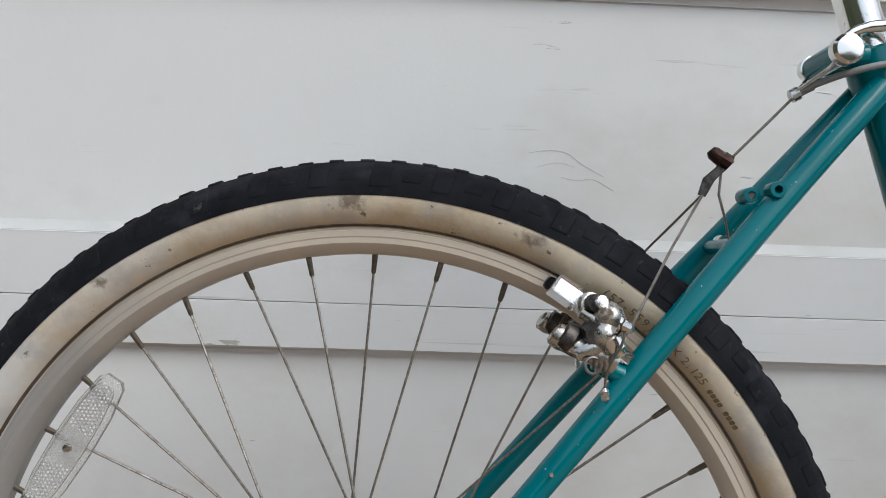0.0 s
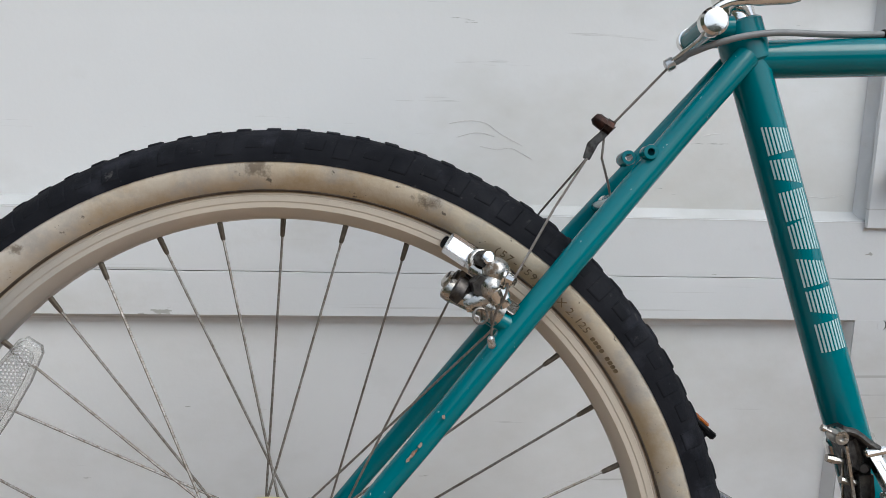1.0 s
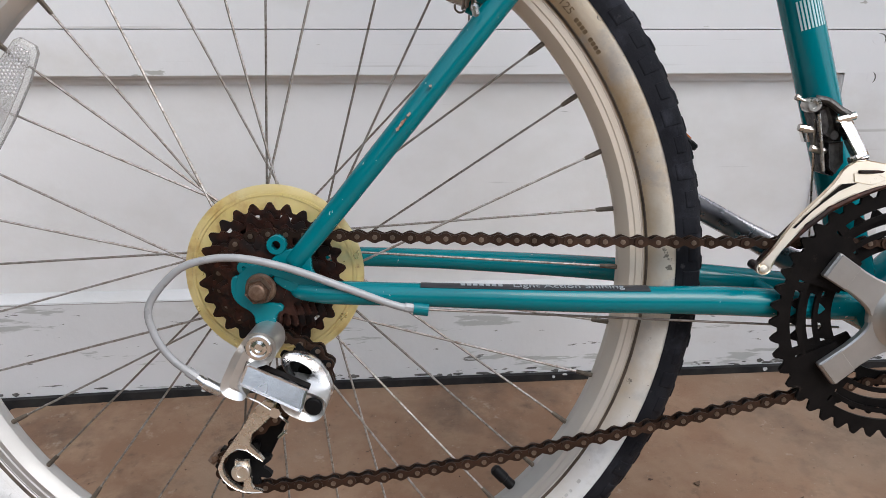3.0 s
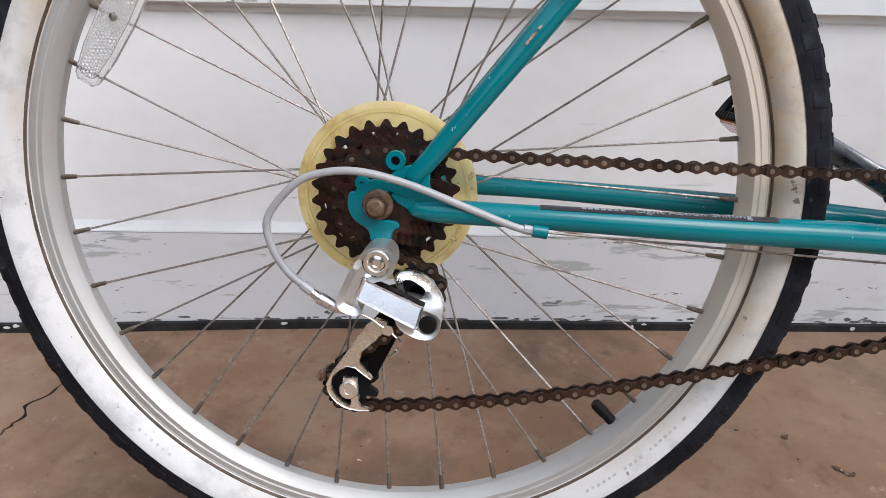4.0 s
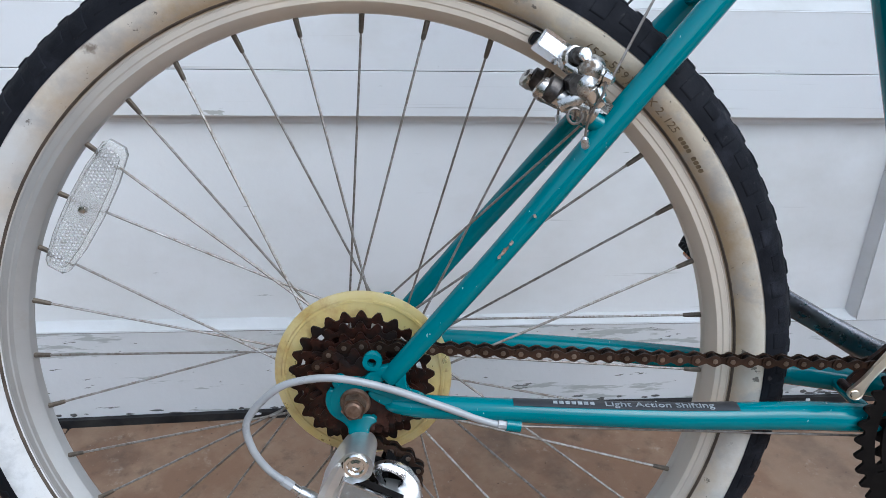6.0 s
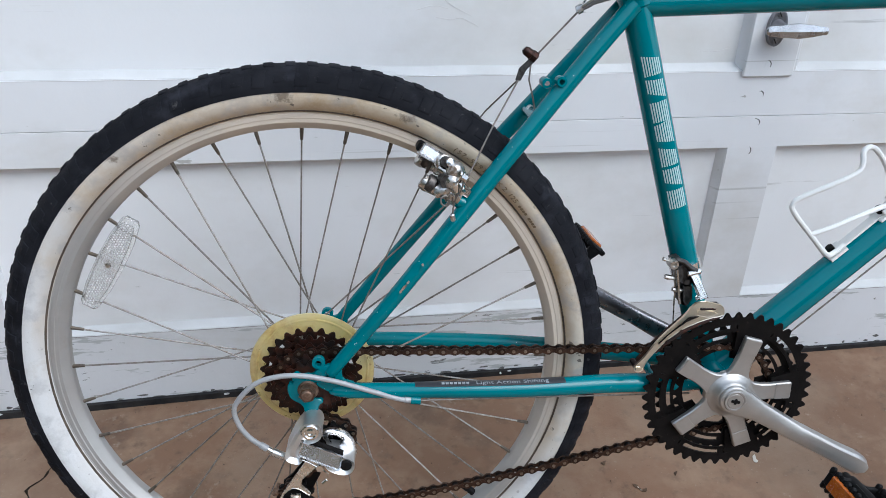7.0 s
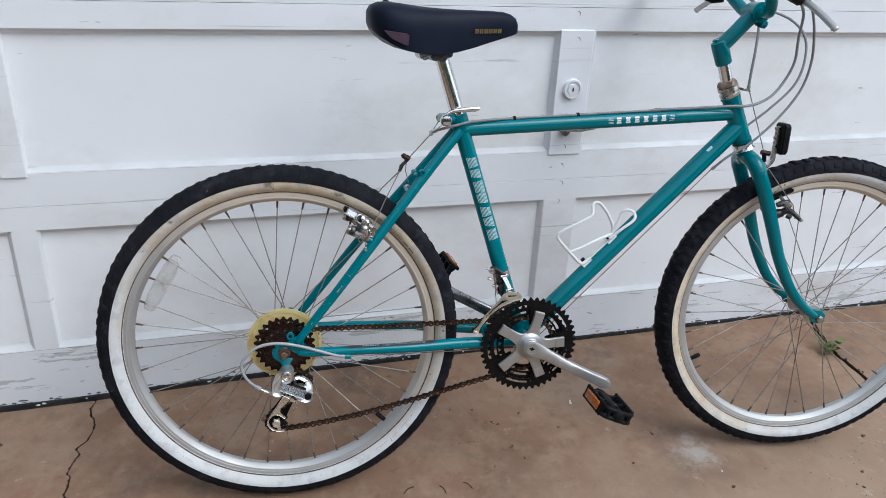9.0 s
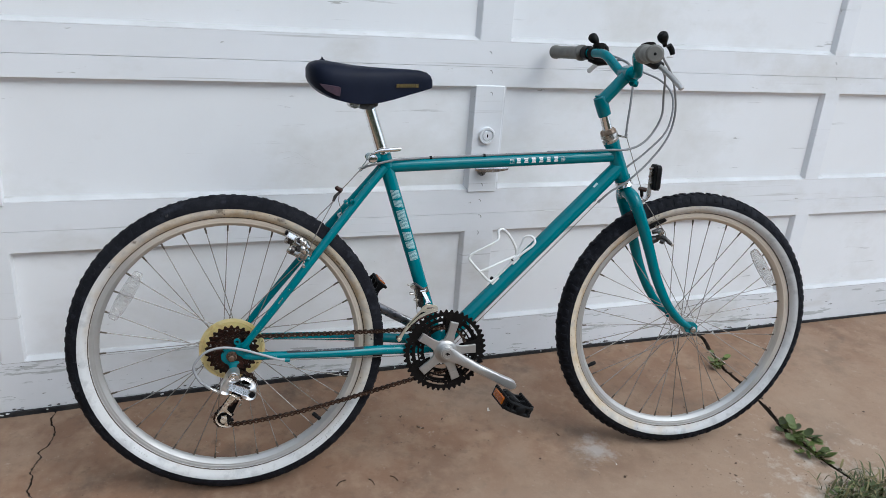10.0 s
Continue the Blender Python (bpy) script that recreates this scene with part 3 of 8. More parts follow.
M_GAP = material("grimy_joint", (0.22, 0.21, 0.20), (0.50, 0.49, 0.48), 14, 0.8)
M_GAP_PALE = material("painted_joint", (0.52, 0.51, 0.50), (0.70, 0.70, 0.70), 10, 0.8)
for n, (za, zb, zc, zd) in enumerate(SECTIONS):
    low = n == 0
    if low:
        part("bottom_rail", sloped(DY, BACK, lambda x: za - 0.010 * dip(x), lambda x: zb), M_RAIL_LOW, door, "flaking white bottom rail")
    else:
        part("bottom_rail", moulded(-1.80, 3.18, za, zb), M_DOOR, door)
    part("joint_line", block(Shape(), -1.80, 3.18, DY - 0.0002, DY + 0.004, zb - 0.0016, zb - 0.0006, 0), M_GAP if low else M_GAP_PALE, door, "thin dark joint line")
    part("top_rail", moulded(-1.80, 3.18, zc, zd - 0.0009), M_DOOR, door)
    edges = [-1.80] + [v for bay in BAYS for v in bay] + [3.18]
    for x0, x1 in zip(edges[::2], edges[1::2]):
        part("stile", moulded(x0, x1, zb - 0.0005, zc + 0.0005), M_DOOR, door)
    for x0, x1 in BAYS:
        part("panel", block(Shape(), x0 - 0.004, x1 + 0.004, PY, BACK - 0.002, zb - 0.004, zc + 0.004, 0), M_PANEL, door)
        bead = Shape()
        prism(bead, x0, x1, [(DY + 0.0050, zc + 0.001), (DY + 0.0050, zc - 0.0010), (DY + 0.0085, zc - 0.0035), (PY - 0.0028, zc - 0.0088), (PY - 0.0028, zc - 0.0104), (PY - 0.0003, zc - 0.0108), (PY + 0.001, zc + 0.001)])
        part("panel_bead", bead, M_DOOR, door)
        for xa, sg, wide in ((x0, 1, 0.4), (x1, -1, 0.9)):
            bead = Shape()
            prism(bead, zb + 0.002, zc - 0.002, [(DY + 0.0015, xa), (DY + 0.0015, xa + sg * 0.0012 * wide), (DY + 0.0075, xa + sg * 0.0075 * wide), (PY - 0.0004, xa + sg * 0.0120 * wide), (PY + 0.001, xa)], True)
            part("panel_bead", bead, M_DOOR, door)
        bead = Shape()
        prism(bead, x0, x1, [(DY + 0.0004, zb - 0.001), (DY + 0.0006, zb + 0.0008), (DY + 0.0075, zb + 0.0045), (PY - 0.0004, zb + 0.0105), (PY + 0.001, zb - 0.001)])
        part("panel_ledge", bead, M_LEDGE, door, "lower moulding, its paint darkened against sky light")
# proud cover boards on the stiles of the second section, with their lower ends over the rail
for x0, x1 in ((-0.518, -0.470), (0.641, 0.724)):
    part("cover_board", block(Shape(), x0, x1, DY - 0.005, DY - 0.0005, 0.553, 0.842, 0.003), M_DOOR, door, "white cover board on the stile")
part("bottom_seal", sloped(DY - 0.006, BACK, lambda x: 0.004 - 0.010 * dip(x), lambda x: 0.0355 - 0.010 * dip(x)), M_SEAL, door, "black rubber weather seal")
# Serves real paint chips and the drawn hook shadows of the bolt marks.
M_CHIP_SHADE = material("dark_chip_and_hook_shade", (0.07, 0.068, 0.065), (0.16, 0.155, 0.15), 200, 0.8)
# paint flakes and bare chips along the lower edge of the bottom rail
rnd = random.Random(31)
flakes, chips = Shape(), Shape()
for k in range(120):
    x = rnd.uniform(-0.75, 1.9)
    z = 0.0355 - 0.010 * dip(x)
    pale = rnd.random() < 0.14
    w, h = rnd.uniform(0.003, 0.012) * (0.5 if pale else 1.0), rnd.uniform(0.0010, 0.0032)
    n = rnd.randint(6, 9)
    ring = [(w * math.cos(6.283 * i / n) * rnd.uniform(0.6, 1.1), h * math.sin(6.283 * i / n) * rnd.uniform(0.5, 1.2)) for i in range(n)]
    if pale:
        slab(flakes, ring, -0.0012, 0.0002, 0, pose(x, DY - 0.0060, z - 0.001 + rnd.uniform(-0.003, 0.001), rnd.uniform(-6, 6)))
    else:
        slab(chips, ring, -0.0005, 0.0010, 0, pose(x, DY, z + 0.0020 + rnd.uniform(-0.001, 0.002 + 0.010 * rnd.random() ** 4)))
part("flaked_paint", flakes, M_RAIL_LOW, door, "white paint flakes over the seal")
part("chipped_edge", chips, M_CHIP_SHADE, door, "dark bare chips in the paint")
# painted-over bolt holes down the middle stile: a filled dimple; the dark hook draws its shadow


def bolt_mark(x, z, y, turn, wide):
    b = Shape()
    ring = [(0.0048 * wide * math.cos(k * 0.628) * (1 + 0.12 * math.sin(3 * k + 50 * z)), 0.0066 * math.sin(k * 0.628)) for k in range(10)]
    slab(b, ring, -0.0002, 0.001, 0, pose(x, y, z), 0.0001)
    n, hook = 9, []
    for k in range(n):
        a = radians(115 - 125 * k / (n - 1) + turn)
        hook.append((a, 0.0009 * math.sin(math.pi * (k + 0.4) / n)))
    outer = [((0.0054 * wide + w) * math.cos(a), (0.0072 + w) * math.sin(a)) for a, w in hook]
    inner = [((0.0054 * wide - w) * math.cos(a), (0.0072 - w) * math.sin(a)) for a, w in reversed(hook)]
    slab(b, outer + inner, -0.0003, 0.001, 1, pose(x, y, z))
    part("bolt_head", b, [M_DOOR, M_CHIP_SHADE], door, "painted-over bolt head with a dark hook drawn as its shadow")


for x, z, turn, wide in ((0.680, 0.523, 0, 1.0), (0.681, 0.479, -20, 1.7), (0.680, 0.433, -45, 1.1), (0.674, 0.920, 10, 1.0), (0.680, 0.873, 0, 1.0), (1.836, 0.926, 0, 1.0), (1.849, 0.880, 0, 1.0)):
    bolt_mark(x, z, DY, turn, wide)
for x, z, turn in ((0.678, 0.571, -15), (0.684, 0.818, 0)):
    bolt_mark(x, z, DY - 0.005, turn, 1.0)
# scratches in the panel paint
M_SCRATCH = material("grey_scratch", (0.60, 0.59, 0.58), (0.70, 0.69, 0.69), 160, 0.7)
for pts in ([(0.137, 0.6634), (0.160, 0.6673), (0.180, 0.6647), (0.197, 0.6535), (0.224, 0.6399)], [(0.174, 0.6385), (0.194, 0.6352), (0.211, 0.6369), (0.235, 0.6251)],
            [(0.439, 0.6579), (0.450, 0.6600), (0.4614, 0.6612)], [(0.146, 0.6480), (0.170, 0.6540), (0.190, 0.6500)], [(0.452, 0.742), (0.470, 0.7405)], [(0.62, 0.592), (0.60, 0.588), (0.575, 0.589)]):
    s = Shape()
    path = spline([(x, PY - 0.0001, z) for x, z in pts], 6)
    tube(s, path, [0.00025 + 0.00025 * abs(math.sin(1.7 * k)) for k in range(len(path))], 5)
    part("scratch", s, M_SCRATCH, door, "thin grey scratch in the paint")

lock = Shape()
lathe(lock, [(0.0, -0.010), (0.012, -0.010), (0.0125, -0.006), (0.0165, -0.006), (0.0175, -0.010), (0.021, -0.010), (0.023, -0.006), (0.023, 0.0)], 28)
lock_ob = part("lock", lock, M_DOOR, door, "painted-over round lock cylinder", pose(0.681, DY - 0.005, 0.711))
key = Shape()
slab(key, rounded(0.003, 0.009, 0.0014, 2), -0.0108, -0.0098)
part("keyhole", key, M_BLACK, lock_ob, "dark key slot")

rose = Shape()
oval = [(0.0142 * math.cos(2 * math.pi * k / 28), 0.0265 * math.sin(2 * math.pi * k / 28)) for k in range(28)]
slab(rose, oval, 0.0, -0.006, 0, None, 0.002)
lathe(rose, [(0.0, -0.026), (0.0095, -0.026), (0.0100, -0.010), (0.0125, -0.006), (0.0130, 0.0)], 20)
HANDLE = part("latch_handle", rose, M_ALLOY_DARK, door, "dull metal turning latch handle on an oval rose", pose(0.676, DY - 0.005, 0.627))
for z in (-0.0190, 0.0190):
    screw = Shape()
    lathe(screw, [(0.0, -0.0080), (0.0034, -0.0076), (0.0046, -0.0055), (0.0046, -0.004)], 14, 0, pose(0, 0, z))
    slot = Shape()
    block(slot, -0.0040, 0.0040, -0.0084, -0.0070, -0.0006, 0.0006, 0.0001, 0, pose(0, 0, z, 0, 55, 0))
    screw_ob = part("rose_screw", screw, M_ALLOY_DARK, HANDLE)
    part("screw_slot", slot, M_BLACK, screw_ob, "dark screw slot")
lever = Shape()
tube(lever, [(x, -0.028, 0.0) for x in (-0.0300, -0.0285, -0.0220, -0.0080, 0.0080, 0.0220, 0.0420, 0.0600, 0.0660, 0.0672)],
     [0.0020, 0.0055, 0.0085, 0.0098, 0.0110, 0.0122, 0.0096, 0.0066, 0.0058, 0.0040], 6, 0, 0.6)
part("lever", lever, M_LEVER, HANDLE, "worn bright metal lever")

# the house wall that closes the place round the door
wall = Shape()
block(wall, -6.0, -1.80, DY - 0.05, DY + 0.25, -0.1, 3.2, 0.01)
block(wall, 3.18, 8.0, DY - 0.05, DY + 0.25, -0.1, 3.2, 0.01)
block(wall, -1.80, 3.18, DY - 0.05, DY + 0.25, 2.09, 3.2, 0.01)
wall_ob = part("wall_north", wall, M_WALL)
tagged(wall_ob, "plain painted house wall round the garage door", "wall", kind="structure")
# the door does not stand quite square to the drive
for ob in (door, wall_ob):
    ob.matrix_world = pose(0, DY, 0, 0, 0, 1.72) @ pose(0, -DY, 0)

# unseen plain blocks added round and behind the viewer; the west one cuts sky from the left
M_SKY_BLOCK = material("dull_green_sky_block", (0.045, 0.060, 0.035), (0.075, 0.085, 0.055), 1.5, 0.9, 0.95, grain=0.6, grain_scale=12)
for name, x0, x1, y0, y1, top in (("wall_south", -22, 24, -13.0, -12.0, 3.6), ("wall_west", -2.8, -2.3, -6.0, 0.2, 3.0), ("wall_east", 23, 24, -12, 0.2, 2.6)):
    ws = Shape()
    block(ws, x0, x1, y0, y1, -0.6, top, 0.05)
    tagged(part(name, ws, M_SKY_BLOCK), "unseen plain dull green block added to limit sky light on the driveway", "boundary wall", kind="structure")

# ================================================================ the bicycle
# Local axes: x ahead, y to its left (away from the viewer), z up; off is to the bicycle's right. Heights u are counted from the rear axle.
HUB = 0.330
FWD, LEFT, TOP = Vector((0.99829, -0.05837, 0.0)), Vector((0.05781, 0.98876, -0.13784)), Vector((0.00805, 0.13761, 0.99045))
foot = Vector((0, 0, 0.33)) - TOP * HUB
bike = new("bicycle")
bike.matrix_world = Matrix(((FWD.x, LEFT.x, TOP.x, foot.x), (FWD.y, LEFT.y, TOP.y, foot.y), (FWD.z, LEFT.z, TOP.z, foot.z), (0, 0, 0, 1)))
tagged(bike, "teal mountain bicycle with cream whitewall tyres leaning against the garage door", "bicycle")


def B(x, u, off=0.0):
    return Vector((x, -off, u + HUB))


def ring_teeth(s, teeth, r_in, y0, y1, mi=0, depth=0.0065, twist=0.0):
    """A toothed band for a half-inch chain, from r_in to the tooth tips."""
    rp = teeth * 0.0127 / (2 * math.pi)
    shape = [(0.0, -0.55), (0.13, -0.50), (0.27, 0.02), (0.40, 0.42), (0.50, 0.48), (0.60, 0.42), (0.73, 0.02), (0.87, -0.50)]
    out, inn = [], []
    for k in range(teeth):
        for f, d in shape:
            a = 2 * math.pi * (k + f) / teeth + twist
            r = rp + d * depth
            out.append((r * math.cos(a), r * math.sin(a)))
            inn.append((r_in * math.cos(a), r_in * math.sin(a)))
    n = len(out)
    verts = [(x, y, z) for y in (y0, y1) for ring in (out, inn) for x, z in ring]
    faces = []
    for i in range(n):
        j = (i + 1) % n
        faces += [(i, j, n + j, n + i), (2 * n + i, 3 * n + i, 3 * n + j, 2 * n + j), (i, 2 * n + i, 2 * n + j, j), (n + i, n + j, 3 * n + j, 3 * n + i)]
    return s.add(verts, faces, mi)


# ---------------------------------------------------------------- wheels
def tyre_shape(tall=1.0):
    s = Shape()
    seg = 132
    side = [(0.2785, 0.0118), (0.2815, 0.0156), (0.2845, 0.0186), (0.2895, 0.0228), (0.2945, 0.0252), (0.2985, 0.0262), (0.3010, 0.0263)]
    crown = [(0.3008, 0.0268), (0.3060, 0.0264), (0.3120, 0.0244), (0.3185, 0.0196), (0.3240, 0.0120), (0.3262, 0.0)]
    for prof, mi in ((side, 0), (crown, 1)):
        for sgn in (1, -1):
            n, verts, faces = len(prof), [], []
            for k in range(seg):
                a = 2 * math.pi * k / seg
                verts += [(r * math.cos(a), sgn * h, r * math.sin(a)) for r, h in prof]
            for k in range(seg):
                k2 = (k + 1) % seg
                for i in range(n - 1):
                    faces.append((k * n + i, k * n + i + 1, k2 * n + i + 1, k2 * n + i))
            s.add(verts, faces, mi)
    # dark bead line, widened to draw the shadow gap, and moulded ring next to the rim
    for sgn in (1, -1):
        lathe(s, [(0.2806, sgn * 0.0140), (0.2812, sgn * 0.0160), (0.2819, sgn * 0.0168), (0.2826, sgn * 0.0166)], seg, 2, None, False, False)
    for sgn in (1, -1):
        lathe(s, [(0.2846, sgn * 0.0182), (0.2854, sgn * 0.0194), (0.2866, sgn * 0.0196), (0.2872, sgn * 0.0192)], seg, 0, None, False, False)

    def on(a, h, lift):
        t = min(abs(h) / 0.0262, 1.0)
        rr = [0.3262, 0.3248, 0.3205, 0.3145, 0.3055]
        hh = [0.0, 0.0098, 0.0176, 0.0232, 0.0265]
        q = t * 4
        i = min(int(q), 3)
        r, w = rr[i] + (rr[i + 1] - rr[i]) * (q - i), hh[i] + (hh[i + 1] - hh[i]) * (q - i)
        lift *= tall
        r, w = r + lift * (1 - 0.45 * t * t), w + lift * 0.75 * t * t
        return (r * math.cos(a), math.copysign(w, h), r * math.sin(a))

    def knob(a0, a1, h0, h1, lift, skew=0.0):
        verts = []
        cols = 3
        for lev, shrink in ((-0.0004, 0.0), (lift * 0.8, 0.04), (lift, 0.16)):
            for c in range(cols):
                h = h0 + (h1 - h0) * (shrink * 0.5 + (1 - shrink) * c / (cols - 1))
                for aa in (a0, a1):
                    am = (a0 + a1) / 2
                    verts.append(on(am + (aa - am) * (1 - shrink) + skew * (h - h0), h, lev))
        faces = []
        w, e = cols * 2, (cols - 1) * 2
        for lev in (0, w):
            for c in range(cols - 1):
                t0, t1 = lev + c * 2, lev + w + c * 2
                faces.append((t0, t0 + 2, t1 + 2, t1))
                faces.append((t0 + 1, t1 + 1, t1 + 3, t0 + 3))
            faces += [(lev, lev + w, lev + w + 1, lev + 1), (lev + e, lev + e + 1, lev + w + e + 1, lev + w + e)]
        for c in range(cols - 1):
            t0 = 2 * w + c * 2
            faces.append((t0, t0 + 1, t0 + 3, t0 + 2))
        s.add(verts, faces, 1)

    count = 96
    rnd3 = random.Random(21)
    for k in range(count):
        a, st = 2 * math.pi * k / count, 2 * math.pi / count
        long = k % 2
        for sg in (1, -1):
            sh = 0.0 if sg > 0 else st * 0.5
            worn = rnd3.uniform(0.75, 1.15)
            knob(a + sh, a + sh + st * 0.62, sg * (0.0120 if long else 0.0155), sg * (0.0258 if long else 0.0228), 0.0021 * worn, 0.5 * sg)
        knob(a + st * 0.12, a + st * 0.60, -0.0085, 0.0015 if long else 0.0085, 0.0027 * rnd3.uniform(0.8, 1.1), 0.8)
    return s


def rim_shape():
    s = Shape()
    half = [(0.2760, 0.0095), (0.2812, 0.0105), (0.2828, 0.0128), (0.2818, 0.0140), (0.2792, 0.01395), (0.2790, 0.01365), (0.2785, 0.01365), (0.2783, 0.0139), (0.2745, 0.0138), (0.2735, 0.0132), (0.2700, 0.0130), (0.2655, 0.0090), (0.2628, 0.0045)]
    prof = half + [(0.2622, 0.0)] + [(r, -h) for r, h in reversed(half)]
    return lathe(s, prof, 120, 0, None, True)


def letters(text, size, depth=0.0006):
    """A line of writing as a mesh in the x-z plane, facing -y, centred."""
    cu = bpy.data.curves.new("writing", "FONT")
    cu.body, cu.size, cu.extrude, cu.align_x, cu.align_y, cu.resolution_u = text, size, depth / 2, "CENTER", "CENTER", 2
    ob = bpy.data.objects.new("writing", cu)
    scene.collection.objects.link(ob)
    dg = bpy.context.evaluated_depsgraph_get()
    me = bpy.data.meshes.new_from_object(ob.evaluated_get(dg))
    vs = [(v.co.x, -v.co.z, v.co.y) for v in me.vertices]
    fs = [tuple(p.vertices) for p in me.polygons]
    bpy.data.objects.remove(ob)
    bpy.data.curves.remove(cu)
    bpy.data.meshes.remove(me)
    return vs, fs


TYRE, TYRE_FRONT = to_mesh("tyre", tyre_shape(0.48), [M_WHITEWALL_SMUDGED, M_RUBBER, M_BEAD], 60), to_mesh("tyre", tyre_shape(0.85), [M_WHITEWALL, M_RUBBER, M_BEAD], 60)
RIM = to_mesh("rim", rim_shape(), M_RIM, 20)


def spoke_mesh(flange_y, sigma, flange_r=0.0215):
    """A spoke whose nipple sits on +x; the hub end lies sigma * 62 degrees round the flange."""
    s = Shape()
    a = Vector((0.2625, -0.0010 if flange_y < 0 else 0.0010, 0))
    b = Vector((flange_r * math.cos(sigma * radians(62)), flange_y, flange_r * math.sin(sigma * radians(62))))
    d = (b - a).normalized()
    tube(s, [a + d * 0.010, a + d * 0.08, a + d * 0.17, b], [0.00096] * 4, 6, 0)
    tube(s, [a - d * 0.001, a + d * 0.004, a + d * 0.0125, a + d * 0.0135], [0.0021, 0.0020, 0.0017, 0.0012], 7, 1)
    return to_mesh("spoke", s, [M_SPOKE, M_NIPPLE], 50)


M_PRISM = material("reflector_prism", (0.66, 0.66, 0.67), (0.76, 0.75, 0.74), 120, 0.2, 0.35, metal=0.4)


def wheel_reflector(wheel, ang, radius):
    s = Shape()
    half = [(0.056, 0.006), (0.052, 0.0095), (0.030, 0.0130), (0.0, 0.0142), (-0.030, 0.0130), (-0.052, 0.0095), (-0.056, 0.006)]
    slab(s, half + [(x, -z) for x, z in reversed(half)], -0.004, 0.004, 0, None, 0.002)
    slab(s, [(x * 0.9, z * 0.78) for x, z in half + [(x, -z) for x, z in reversed(half)]], -0.0050, -0.0035, 0, None, 0.0008)
    prisms = Shape()
    for kx in range(-17, 18):
        for kz in range(-4, 5):
            if abs(kx) > 4 and abs(kz) * 0.0026 < 0.0108 - 0.000022 * kx * kx:
                px, pz = kx * 0.0029 + (0.00145 if kz % 2 else 0), kz * 0.0026
                prisms.add([(px - 0.0011, -0.0049, pz), (px, -0.0049, pz - 0.0011), (px + 0.0011, -0.0049, pz), (px, -0.0049, pz + 0.0011), (px, -0.0060, pz)], [(0, 1, 4), (1, 2, 4), (2, 3, 4), (3, 0, 4)])
    m = pose(radius * math.cos(ang), -0.006, radius * math.sin(ang)) @ pose(0, 0, 0, 0, 90 - math.degrees(ang), 0)
    ob = part("wheel_reflector", s, M_CLEAR, wheel, "clear ribbed plastic spoke reflector", m)
    tagged(part("prism_sheet", prisms, M_PRISM, ob, "mesh of small grey prisms"), kind="stuff")
    c = Shape()
    lathe(c, [(0.0, -0.0078), (0.0026, -0.0074), (0.0032, -0.005)], 10)
    for v in range(len(c.v)):
        p = m @ Vector(c.v[v])
        c.v[v] = tuple(p)
    part("reflector_screw", c, M_BRAKE, wheel, "small tarnished screw")
    return ob


def build_wheel(name, label, at, tyre, right_flange, left_flange, phase, pattern, first_right, reflector, valve, turn=0.0, rim_r=0.025):
    wheel = part(name, RIM, None, bike, label, at)
    part("tyre", tyre, None, wheel, "black knobby tyre with cream whitewall", pose(0, 0, 0, 0, turn, 0))
    kinds = {(y, sg): spoke_mesh(y, sg) for y in (-right_flange, left_flange) for sg in (1, -1)}
    for k in range(36):
        y = -right_flange if k % 2 == first_right else left_flange
        sg = 1 if ((k + pattern) // 2) % 2 == 0 else -1
        part("spoke", kinds[(y, sg)], None, wheel, "", pose(0, 0, 0, 0, -(phase + 10.0 * k), 0))
    h = Shape()
    lathe(h, [(0.012, -right_flange - 0.004), (rim_r - 0.001, -right_flange - 0.002), (rim_r, -right_flange), (rim_r - 0.001, -right_flange + 0.002), (0.0125, -right_flange + 0.007),
              (0.0105, 0.0), (0.0125, left_flange - 0.007), (rim_r - 0.001, left_flange - 0.002), (rim_r, left_flange), (rim_r - 0.001, left_flange + 0.002), (0.012, left_flange + 0.004),
              (0.010, left_flange + 0.018)], 28)
    part("hub", h, M_CRANK, wheel, "dull alloy hub shell")
    wheel_reflector(wheel, *reflector)
    a = valve
    v = Shape()
    d = Vector((-math.cos(a), 0, -math.sin(a)))
    o = Vector((0.266 * math.cos(a), 0, 0.266 * math.sin(a)))
    tube(v, [o, o + d * 0.003, o + d * 0.012, o + d * 0.0125, o + d * 0.023, o + d * 0.025], [0.0056, 0.0046, 0.0042, 0.0050, 0.0048, 0.0034], 12)
    part("valve", v, M_BLACK, wheel, "black rubber valve with cap")
    return wheel


rear = build_wheel("rear_wheel", "alloy rear wheel with dull spokes", pose(0, 0, HUB), TYRE, 0.021, 0.036, 0.4, 0, 0,
                   (math.atan2(0.120, -0.204), 0.238), math.atan2(-0.1817, 0.1806))
STEER = -5.7
AXIS_TOP, AXIS_DIR = B(0.847, 0.456), Vector((0.395, 0, -0.9187)).normalized()
FHUB = (1.0855, 0.0010)


def steered(m):
    """Turns a pose of the front end round the steering axis."""
    return Matrix.Translation(AXIS_TOP) @ Matrix.Rotation(radians(-STEER), 4, AXIS_DIR) @ Matrix.Translation(-AXIS_TOP) @ m


front = build_wheel("front_wheel", "alloy front wheel with dull spokes", steered(Matrix.Translation(B(*FHUB))), TYRE_FRONT, 0.030, 0.030, 1.2, 3, 1,
                    (math.atan2(0.155, 0.215), 0.240), math.atan2(-0.113, -0.235), -110.0, 0.0195)

